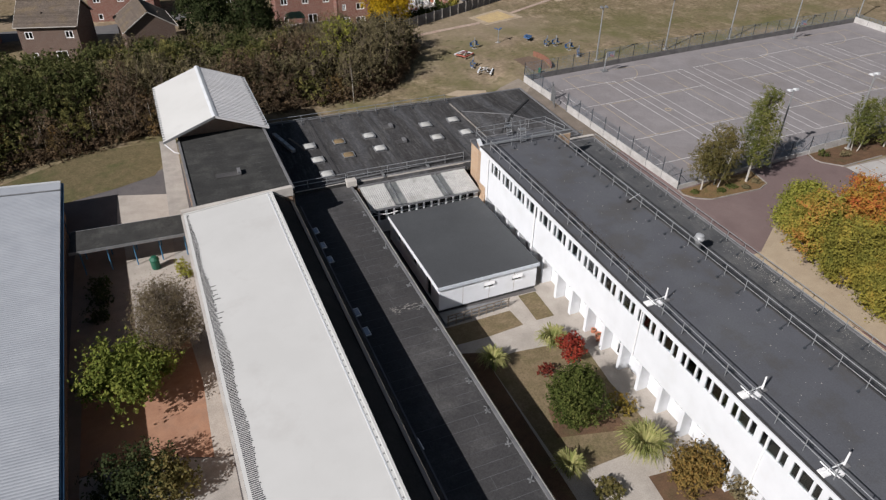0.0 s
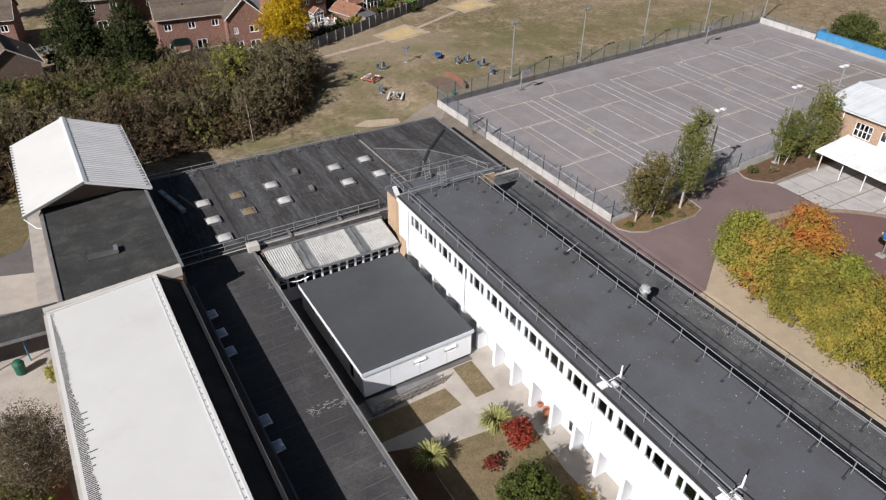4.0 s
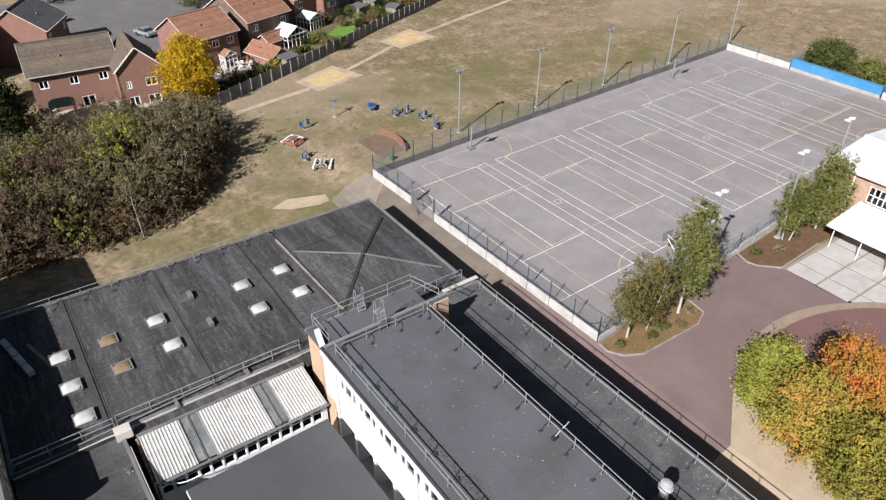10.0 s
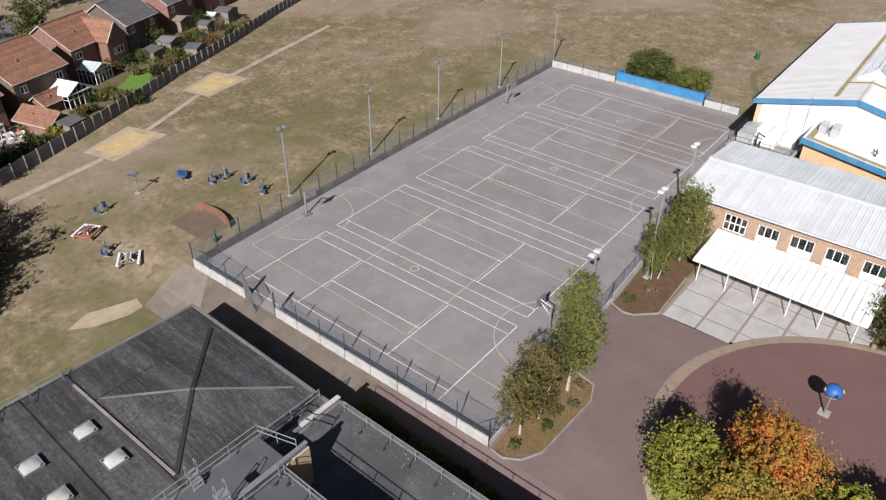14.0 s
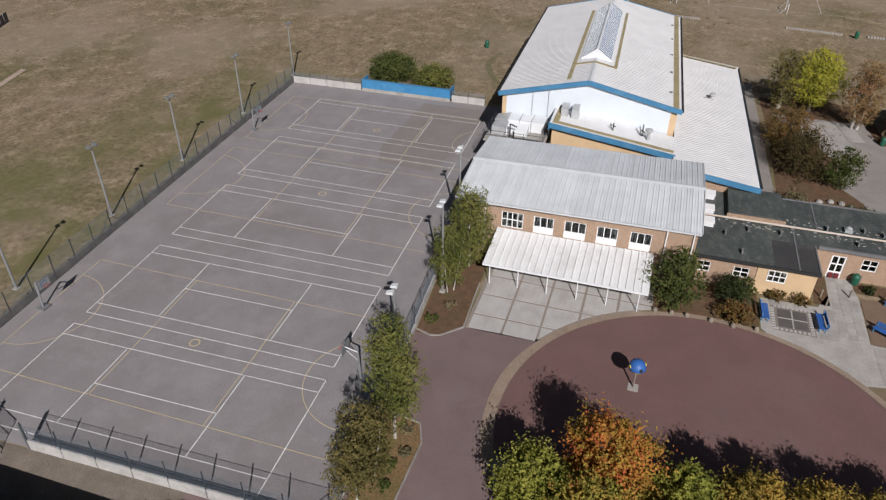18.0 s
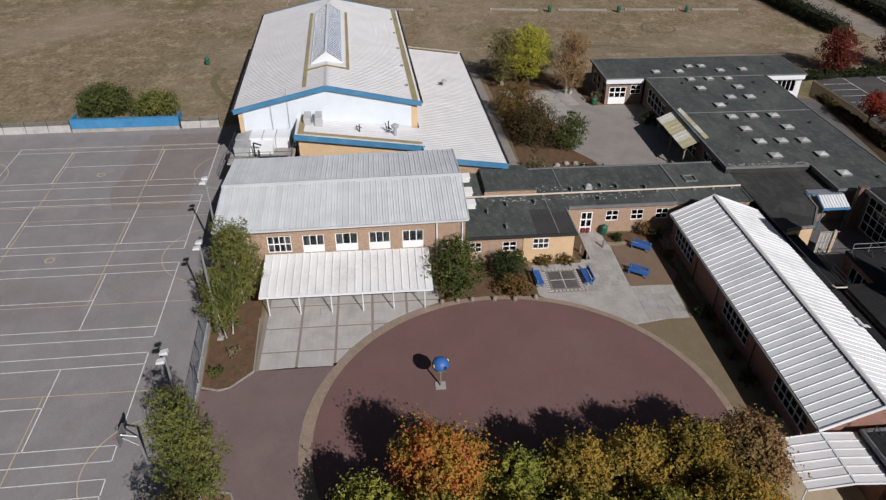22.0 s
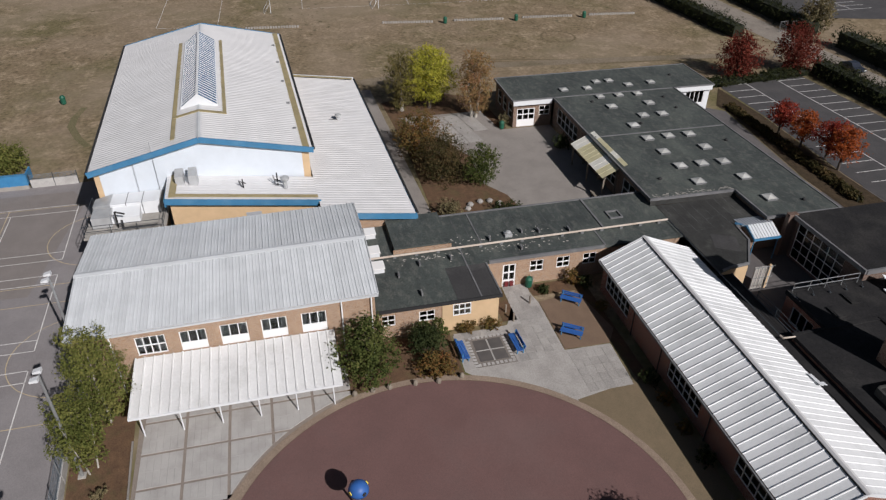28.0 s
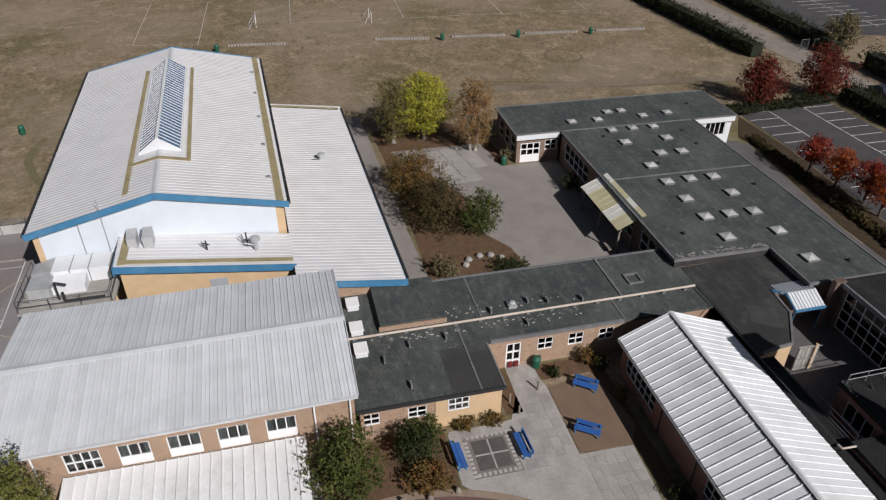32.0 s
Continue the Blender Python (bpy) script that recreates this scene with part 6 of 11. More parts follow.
turn(lower_east(), *MAIN)
turn(railing("galvanised guard rail along the white front's roof edge", [(28.45, -10, 6.3), (28.45, 56.2, 6.3)], 1.0, 2.1, (1, 0)), *MAIN)
turn(railing("galvanised guard rail along the roof's far edge", [(35.65, -10, 6.3), (35.65, 56.2, 6.3)], 1.0, 2.1, (-1, 0)), *MAIN)
turn(railing("galvanised guard rail on the lower roof edge", [(42.95, -10, 3.2), (42.95, 59.4, 3.2)], 1.0, 2.1, (-1, 0)), *MAIN)
railing("galvanised guard rail round the stub roof", [(28.6, 57.4, 6.1), (28.6, 59.9, 6.1), (36.6, 59.9, 6.1)], 1.0, 2.0, (0, 0))
railing("galvanised guard rail along the north parapet", [(28.6, 56.4, 6.3), (35.4, 56.4, 6.3)], 1.0, 2.2, (0, -1))
railing("short guard rail down the stub's end", [(36.6, 59.9, 6.1), (37.4, 57.4, 6.1)], 0.9, 1.3, (0, 0))
railing("short guard rail beside the lower roof", [(38.0, 62.2, 2.6), (43.0, 62.2, 2.6)], 0.9, 2.2, (0, 1))


def ladder(at, rz):
    t = thing("roof_ladder", "galvanised step-over ladder with hooped guard", "ladder", at, rz)
    for s in (-0.3, 0.3):
        part("stile", G().tube((s, -0.5, 0), (s, -0.2, 1.3), 0.03).tube((s, 0.5, -0.7), (s, 0.2, 1.3), 0.03), STEEL, t)
        part("guard_hoop", G().tube((s, -0.2, 1.3), (s, -0.1, 2.1), 0.025).tube((s, 0.2, 1.3), (s, 0.1, 2.1), 0.025).tube((s, -0.1, 2.1), (s, 0.1, 2.1), 0.025), STEEL, t)
    for i in range(5):
        part("rung", G().box(-0.3, -0.55 + 0.07 * i, 0.2 + 0.25 * i, 0.3, -0.4 + 0.07 * i, 0.24 + 0.25 * i), STEEL, t)
    part("landing", G().box(-0.36, -0.25, 1.24, 0.36, 0.25, 1.3), STEEL, t)


ladder((32.3, 57.1, 6.3), 0)
ladder((32.4, 60.2, 5.3), 0)


def aerial(at, label="pale cranked aerial mast bracketed to the roof edge"):
    t = thing("aerial_mast", label, "aerial", at, group="aerial masts")
    part("arm", G().tube((-0.8, 0, 0.25), (0.9, 0, 0.35), 0.042).tube((-0.8, 0, 0.25), (-0.8, 0, -0.5), 0.04), UPVC, t)
    part("cross_arm", G().tube((-0.4, -0.5, 0.3), (-0.4, 0.55, 0.3), 0.042), UPVC, t)
    part("mast", G().tube((0.8, 0, 0.1), (0.8, 0, 1.1), 0.07, 0.05, 8), UPVC, t)
    part("bracket", G().box(-0.9, -0.25, 0.1, -0.4, 0.25, 0.2).box(-0.2, -0.6, 0.15, 0.1, -0.2, 0.4), UPVC, t)
    part("base", G().box(0.55, -0.25, 0, 1.05, 0.25, 0.12), LEAD, t)
    return t


for y in (30.6, 21.3, 15.3):
    turn(aerial((28.9, y, 6.3)), *MAIN)
fa = thing("flag_bracket", "thin pale pole bracketed over the roof edge", "pole", (35.7, 43.0, 6.3))
part("pole", G().tube((-0.2, 0, 0.2), (0.9, 0.1, 0.6), 0.022), WHITE, fa)
part("foot", G().box(-0.42, -0.13, 0, -0.12, 0.13, 0.2), BLACK, fa)

# ---- east side: gym with its canopy ----
def gym():
    t = thing("gymnasium", "buff brick gymnasium with a pale profiled metal roof", "building", (89, 42, 0), world=True)
    x0, y0, x1, y1 = 82.2, 31.6, 95.4, 53.5
    ops = {"W": [(y1 - 49.3, y1 - 47.2, 3.25, 4.95, 4, 2), (y1 - 46.2, y1 - 44.3, 3.15, 4.95, 3, 1, 0.7), (y1 - 43.3, y1 - 41.3, 3.15, 5.0, 3, 1, 0.7),
                 (y1 - 40.3, y1 - 38.4, 3.15, 5.0, 3, 1, 0.7), (y1 - 37.3, y1 - 35.4, 3.15, 5.0, 3, 1, 0.7)],
           "E": [(3 + 4 * i, 5 + 4 * i, 3.2, 4.8, 3) for i in range(4)]}
    walls(t, x0, y0, x1, y1, 0, 5.9, BRICK_ORANGE, ops)
    # pale curtains drawn part of the way behind the front windows
    for a, b in ((47.25, 47.95), (48.7, 49.25), (44.35, 44.75), (45.6, 46.15), (41.35, 41.8), (42.7, 43.25), (38.45, 38.9), (39.8, 40.25), (35.45, 35.95), (36.85, 37.25)):
        g = G()
        m = 8
        for i in range(m):
            ya, yb = a + (b - a) * i / m, a + (b - a) * (i + 1) / m
            xa, xb = x0 + 0.36 + 0.05 * (i % 2), x0 + 0.36 + 0.05 * ((i + 1) % 2)
            g.slab([(xa, ya, 3.3), (xb, yb, 3.3), (xb, yb, 5.0), (xa, ya, 5.0)], 0.01)
        part("curtain", g, COPING, t, "pale drawn curtain")
    for yy in (y0, y1 - 0.25):
        part("gable", G().prism([(x0, yy), (x1, yy), (x1, yy + 0.25), (x0, yy + 0.25)], 5.9, 5.95).slab([(x0, yy, 5.95), (88.6, yy, 6.8), (88.6, yy + 0.25, 6.8), (x0, yy + 0.25, 5.95)], 0.2).slab([(88.6, yy, 6.8), (x1, yy, 6.15), (x1, yy + 0.25, 6.15), (88.6, yy + 0.25, 6.8)], 0.2)
             .face((x0, yy, 5.9), (x1, yy, 5.9), (88.6, yy, 6.75)), BRICK_ORANGE, t)
    ribbed(t, (81.59, 53.7, 6.0), (81.97, 31.35, 6.1), (88.37, 53.73, 6.9), 44, ROOF_GREY, 0.06, 0.1, mid=1)
    ribbed(t, (95.74, 31.45, 6.35), (95.5, 54.0, 6.2), (88.79, 31.4, 7.02), 44, ROOF_GREY, 0.06, 0.1, mid=1)
    part("ridge_cap", G().slab([(88.45, 31.3, 7.05), (88.77, 31.3, 7.12), (88.44, 53.9, 7.0), (88.12, 53.9, 6.93)], 0.04).slab([(88.77, 31.3, 7.12), (89.09, 31.3, 7.06), (88.76, 53.9, 6.94), (88.44, 53.9, 7.0)], 0.04), ROOF_GREY, t)
    part("gutter", G().bar((81.9, 31.35, 5.98), (81.52, 53.7, 5.88), 0.16, 0.14), ROOF_GREY, t)
    for y in (31.9, 34.2, 50.9):
        part("downpipe", G().tube((82.05, y, 0), (82.05, y, 5.85), 0.06, n=8), UPVC, t)
    part("verge_trim", G().bar((81.97, 31.32, 6.08), (88.77, 31.32, 7.0), 0.06, 0.2), ROOF_GREY, t)
    part("verge_trim", G().bar((81.59, 53.76, 5.98), (88.37, 53.8, 6.88), 0.06, 0.2), ROOF_GREY, t)
    part("verge_trim", G().bar((95.74, 31.4, 6.33), (88.8, 31.36, 7.0), 0.06, 0.2), ROOF_GREY, t)


gym()


def canopy():
    t = thing("canopy", "white ribbed canopy on slender white posts over the paved bay", "canopy", (79, 42, 0), world=True)
    ribbed(t, (76.6, 49.6, 2.55), (76.6, 34.95, 2.55), (82.0, 49.6, 3.2), 22, ROOF_CANOPY, 0.09, 0.13)
    part("front_beam", G().box(76.55, 34.95, 2.36, 76.68, 49.6, 2.54), WHITE, t)
    part("beam", G().box(77.15, 34.95, 2.42, 77.3, 49.6, 2.56), WHITE, t)
    pm = G().tube((0, 0, 0), (0, 0, 2.45), 0.055, n=8).mesh("post", WHITE)
    rm = G().bar((0, 0, 2.47), (4.75, 0, 3.02), 0.06, 0.12).mesh("rafter", WHITE)
    for y in (49.05, 46.4, 43.7, 41.0, 38.35, 35.65):
        placed("post", pm, t, Matrix.Translation((77.22, y, 0.02)))
        placed("rafter", rm, t, Matrix.Translation((77.22, y, 0)))


canopy()


def hall():
    t = thing("sports_hall", "large sports hall with white roof, blue fascia and ridge rooflight", "building", (103.2, 44.65, 0), 2.2)
    L, H, R = 37.6, 8.7, 10.95
    E = {1: 10.15, -1: 10.35}
    wall(t, (0, 9.8), (0, -10.0), 0, 8.2, RENDER_YELLOW, [], 0.3, "front_wall")
    part("front_gable", G().prism([(0.0, -10.0), (0.3, -10.0), (0.3, 9.8), (0.0, 9.8)], 8.15, 8.2).face((0, -10.0, 8.2), (0, 0, 10.7), (0, 9.8, 8.2)).face((0.3, -10.0, 8.2), (0.3, 9.8, 8.2), (0.3, 0, 10.7)), WHITE, t)
    part("cladding", G().prism([(-0.06, -9.3), (-0.01, -9.3), (-0.01, 9.3), (-0.06, 9.3)], 4.5, 8.3).face((-0.06, -9.3, 8.3), (-0.06, 0, 10.5), (-0.06, 9.3, 8.3)), CLADDING, t)
    for s in (-1, 1):
        part("side_wall", G().box(0.3, -10.0 if s < 0 else 9.5, 0, L, -9.7 if s < 0 else 9.8, 8.3), RENDER_YELLOW, t)
    part("back_wall", G().prism([(L, -10.5), (L + 0.3, -10.5), (L + 0.3, 10.5), (L, 10.5)], 0, 8.2).face((L + 0.3, 10.5, 8.2), (L + 0.3, 0, 10.6), (L + 0.3, -10.5, 8.2)), RENDER_YELLOW, t)
    # fine corrugation, joined slope by slope
    for s in (-1, 1):
        g = G()
        n = 78
        for i in range(n):
            a = -0.3 + (L + 0.9) * i / n
            b = -0.3 + (L + 0.9) * (i + 1) / n
            c, d = a + (b - a) * 0.14, a + (b - a) * 0.72
            for u, hu, v, hv in ((a, 0, c, 0.03), (c, 0.03, d, 0.03), (d, 0.03, b, 0)):
                q = [(u, s * E[s], H + hu), (v, s * E[s], H + hv), (v, 0, R + hv), (u, 0, R + hu)]
                g.face(*(q if s < 0 else reversed(q)))
        part("roof", g, ROOF_WHITE, t)
        part("roof_lining", G().slab([(-0.3, s * (E[s] - 0.05), H - 0.03), (L + 0.6, s * (E[s] - 0.05), H - 0.03), (L + 0.6, 0, R - 0.03), (-0.3, 0, R - 0.03)][::s], 0.15), ROOF_GREY, t)
        part("eave_fascia", G().box(-0.35, s * (E[s] + 0.05) - 0.06, 8.2, L + 0.6, s * (E[s] + 0.05) + 0.06, 8.62), BLUE, t)
        part("gutter", G().box(-0.3, s * (E[s] + 0.16) - 0.11, 8.5, L + 0.6, s * (E[s] + 0.16) + 0.11, 8.7), BLACK, t)
        part("verge_fascia", G().bar((-0.38, s * (E[s] + 0.1), 8.5), (-0.38, 0, 10.83), 0.1, 0.55), BLUE, t)
        part("verge_fascia", G().bar((L + 0.65, s * (E[s] + 0.1), 8.5), (L + 0.65, 0, 10.83), 0.1, 0.45), BLUE, t)
    part("gutter_liner", G().bar((-0.3, -9.7, 8.9), (L + 0.5, -9.7, 8.9), 0.75, 0.05), MOSSY_GUTTER, t)
    part("ridge_cap", G().slab([(-0.3, -0.35, 10.88), (L + 0.6, -0.35, 10.88), (L + 0.6, 0, 11.0), (-0.3, 0, 11.0)], 0.05).slab([(-0.3, 0, 11.0), (L + 0.6, 0, 11.0), (L + 0.6, 0.35, 10.88), (-0.3, 0.35, 10.88)], 0.05), ROOF_GREY, t)
    # ridge rooflight on an ochre kerb
    x0, x1 = 8.3, 30.9
    for s in (-1, 1):
        part("rooflight_kerb", G().box(1.2 if s > 0 else x0 - 2.1, s * 2.35 - 0.3, 10.15, x1 + 0.6, s * 2.35 + 0.3, 10.48), MOSSY_GUTTER, t)
        part("rooflight_upstand", G().box(x0, s * 1.8 - 0.07, 10.3, x1, s * 1.8 + 0.07, 10.75), WHITE, t)
        n = 32
        pm = G().slab([(0.04, 0, 0), ((x1 - x0) / n - 0.04, 0, 0), ((x1 - x0) / n - 0.04, -s * 1.8, 1.3), (0.04, -s * 1.8, 1.3)][::-s], 0.04).mesh("glazing_pane", GLASS_BLUE)
        bmesh_bar = G().bar((0, 0, 0.03), (0, -s * 1.8, 1.33), 0.055, 0.06).mesh("glazing_bar", WHITE)
        for i in range(n):
            placed("glazing_pane", pm, t, Matrix.Translation((x0 + (x1 - x0) * i / n, s * 1.8, 10.72)))
            placed("glazing_bar", bmesh_bar, t, Matrix.Translation((x0 + (x1 - x0) * i / n, s * 1.8, 10.72)))
    part("rooflight_end", G().prism([(x0 - 0.02, -1.8), (x0 + 0.05, -1.8), (x0 + 0.05, 1.8), (x0 - 0.02, 1.8)], 10.3, 10.72).face((x0 - 0.02, -1.8, 10.72), (x0 - 0.02, 0, 12.05), (x0 - 0.02, 1.8, 10.72)), WHITE, t)
    part("rooflight_end", G().face((x1, -1.8, 10.72), (x1, 1.8, 10.72), (x1, 0, 12.05)), WHITE, t)
    for s in (-1, 1):
        part("rooflight_kerb", G().bar((x0 - 1.8, s * 2.6, 10.42), (x0 - 1.8, 0, 10.98), 0.5, 0.12), MOSSY_GUTTER, t)
    part("rooflight_ridge", G().box(x0 - 0.1, -0.12, 12.02, x1 + 0.1, 0.12, 12.14), WHITE, t)
    for i in range(5):
        part("walkway_clip", G().box(4 + 7 * i, -9.3, 8.92, 4.2 + 7 * i, -8.95, 9.15), STEEL_DULL, t)


hall()


def side_range():
    t = thing("hall_annexe", "single-pitch annexe with a white corrugated roof and blue fascia", "building", (104, 34, 0), world=True)

    def rz(y):
        return 4.35 + 0.136 * (y - 25.6)

    tilt = 0.03

    def slope(xa, xb, ya, yb, n, name):
        g = G()
        for i in range(n):
            a, b = xa + (xb - xa) * i / n, xa + (xb - xa) * (i + 1) / n
            c, d = a + (b - a) * 0.14, a + (b - a) * 0.72
            for u, hu, v, hv in ((a, 0, c, 0.03), (c, 0.03, d, 0.03), (d, 0.03, b, 0)):
                g.face((u, ya + tilt * (u - 96), rz(ya) + hu), (v, ya + tilt * (v - 96), rz(ya) + hv), (v, yb + tilt * (v - 96), rz(yb) + hv), (u, yb + tilt * (u - 96), rz(yb) + hu))
        part(name, g, ROOF_WHITE, t)

    slope(95.7, 133.6, 25.5, 34.3, 78, "roof")
    slope(98.3, 103.3, 34.3, 47.9, 10, "front_roof")
    part("wall", G().box(96.1, 26.1, 0, 96.4, 34.2, 4.2), BRICK_ORANGE, t)
    part("wall", G().prism([(98.7, 34.3), (99.0, 34.3), (99.0, 47.7), (98.7, 47.7)], 0, [5.35, 5.35, 7.1, 7.1]), RENDER_YELLOW, t)
    part("wall", G().box(99.0, 47.4, 0, 103.0, 47.7, 7.0), RENDER_YELLOW, t)
    part("wall", G().prism([(96.4, 26.1), (133.3, 27.2), (133.3, 27.5), (96.4, 26.4)], 0, 4.25), BRICK_BROWN, t)
    part("wall", G().box(133.2, 27.3, 0, 133.5, 35.4, 4.4), BRICK_BROWN, t)
    part("fascia", G().bar((95.62, 25.45, 4.15), (95.62, 34.3, 5.35), 0.1, 0.6), BLUE, t)
    part("fascia", G().bar((98.2, 34.2, 5.35), (98.2, 48.0, 7.2), 0.1, 0.6), BLUE, t)
    part("fascia", G().box(98.2, 47.95, 6.65, 103.0, 48.08, 7.38), BLUE, t)
    part("fascia", G().bar((95.6, 25.4, 4.1), (133.7, 26.55, 4.1), 0.1, 0.4), BLUE, t)
    part("gutter", G().bar((96.0, 25.3, 4.3), (133.7, 26.45, 4.3), 0.2, 0.16), BLACK, t)
    part("fascia", G().bar((133.7, 26.5, 4.2), (133.7, 35.6, 5.4), 0.35, 0.44), WHITE, t)
    part("gutter_liner", G().bar((99.0, 34.4, 5.66), (99.0, 47.6, 7.42), 0.5, 0.05), MOSSY_GUTTER, t)
    part("gutter_liner", G().bar((98.6, 47.4, 7.42), (103.2, 47.4, 7.42), 0.6, 0.05), MOSSY_GUTTER, t)
    part("gutter_liner", G().bar((132.8, 26.8, 4.62), (132.8, 34.9, 5.72), 0.4, 0.05), MOSSY_GUTTER, t)
    part("wall_panel", G().box(98.66, 39.8, 3.8, 98.7, 41.2, 4.9), ROOF_BLUE, t, "pale blue infill panel")
    v = thing("roof_cowl", "pair of grey sheet-metal air handling cowls on the annexe roof", "vent", (101.6, 46.0, 7.1))
    for dy in (-0.75, 0.45):
        part("cowl", G().prism([(-0.55, dy), (0.6, dy), (0.6, dy + 0.75), (-0.55, dy + 0.75)], 0, [1.0, 1.35, 1.35, 1.0]), DUCT, v)
    for at, s in (((100.7, 41.2, 6.5), 0.8), ((101.2, 38.0, 6.1), 1.2)):
        f = thing("roof_flue", "dark cluster of flue pipes with a bracket", "flue", at, 20 * s, "annexe flues")
        part("pipe", G().tube((0, 0, 0), (0, 0, 1.1 * s), 0.07).tube((0, -0.25, 0.4), (0, 0.25, 0.7), 0.05), BLACK, f)
        part("pipe", G().tube((0.2, 0.1, 0), (0.25, 0.3, 0.9 * s), 0.06), STEEL_DULL, f)
    h = thing("roof_cowl", "grey mushroom cowl with bracket on the annexe roof", "vent", (100.6, 37.3, 6.0))
    part("duct_pipe", G().lathe((0, 0, 0), [(0.18, 0), (0.18, 0.8), (0.42, 0.95), (0.42, 1.2), (0.1, 1.35)], 12), DUCT, h)
    part("arm", G().tube((0, 0, 0.4), (0.1, 0.9, 0.7), 0.05), DUCT, h)
    k = thing("roof_cowl", "small pale cowl vent on the annexe roof", "vent", (118.3, 30.3, 5.0))
    part("duct_pipe", G().lathe((0, 0, 0), [(0.25, 0), (0.25, 0.35), (0.38, 0.45), (0.38, 0.65), (0.1, 0.75)], 12), DUCT, k)
    part("stay", G().box(-0.1, -0.1, 0, 0.1, 1.3, 0.08), STEEL_DULL, k)


side_range()


def plant():
    t = thing("air_handling_plant", "galvanised air-handling unit on a railed platform behind the gym", "machinery", (100, 51, 0), world=True)
    t.matrix_basis = pose(100, 51, 1.75)
    part("platform", G().box(97.2, 48.3, 3.0, 102.9, 55.2, 3.2), CONCRETE, t)
    for x in (97.5, 102.5):
        for y in (48.6, 51.8, 54.9):
            part("leg", G().box(x - 0.1, y - 0.1, -1.75, x + 0.1, y + 0.1, 3.0), STEEL_DULL, t)
    part("casing", G().box(100.6, 48.9, 3.2, 102.7, 53.2, 4.45), WHITE, t)
    part("duct", G().prism([(100.7, 53.2), (102.7, 53.2), (102.5, 54.8), (101.0, 54.8)], 3.3, [4.5, 4.5, 4.2, 4.2]), DUCT, t)
    part("duct", G().box(98.6, 53.0, 3.2, 100.4, 54.6, 4.3), DUCT, t)
    part("duct", G().prism([(99.2, 50.6), (100.6, 50.6), (100.6, 53.0), (99.2, 53.0)], 3.2, [3.8, 4.2, 4.2, 3.8]), WHITE, t)
    for y in (50.4, 51.8):
        part("casing_joint", G().box(100.56, y, 3.2, 102.74, y + 0.06, 4.48), STEEL_DULL, t)
    for h in (3.75, 4.3):
        for p, q in (((97.3, 48.4), (97.3, 55.1)), ((97.3, 55.1), (102.8, 55.1)), ((97.3, 48.4), (100.4, 48.4))):
            part("rail", G().tube((*p, h), (*q, h), 0.03), FENCE_POST, t)
    pm = G().tube((0, 0, 3.2), (0, 0, 4.3), 0.03).mesh("post", FENCE_POST)
    for p in ((97.3, 48.4), (97.3, 50.6), (97.3, 52.8), (97.3, 55.1), (99.2, 55.1), (101, 55.1), (102.8, 55.1), (100.4, 48.4)):
        placed("post", pm, t, Matrix.Translation((*p, 0)))
    part("pipework", G().tube((98.4, 52.4, 3.3), (98.4, 52.4, 4.9), 0.08).tube((98.4, 52.4, 4.9), (98.4, 51.6, 4.6), 0.08).tube((98.0, 51.9, 3.3), (98.0, 51.9, 4.2), 0.1).tube((98.0, 49.0, 3.4), (98.0, 52.0, 3.4), 0.09), BLACK, t)
    part("aerial_pole", G().tube((102.8, 49.0, 3.2), (102.8, 49.0, 9.4), 0.02).tube((102.6, 50.8, 4.4), (102.6, 50.8, 8.0), 0.02), STEEL, t)


plant()


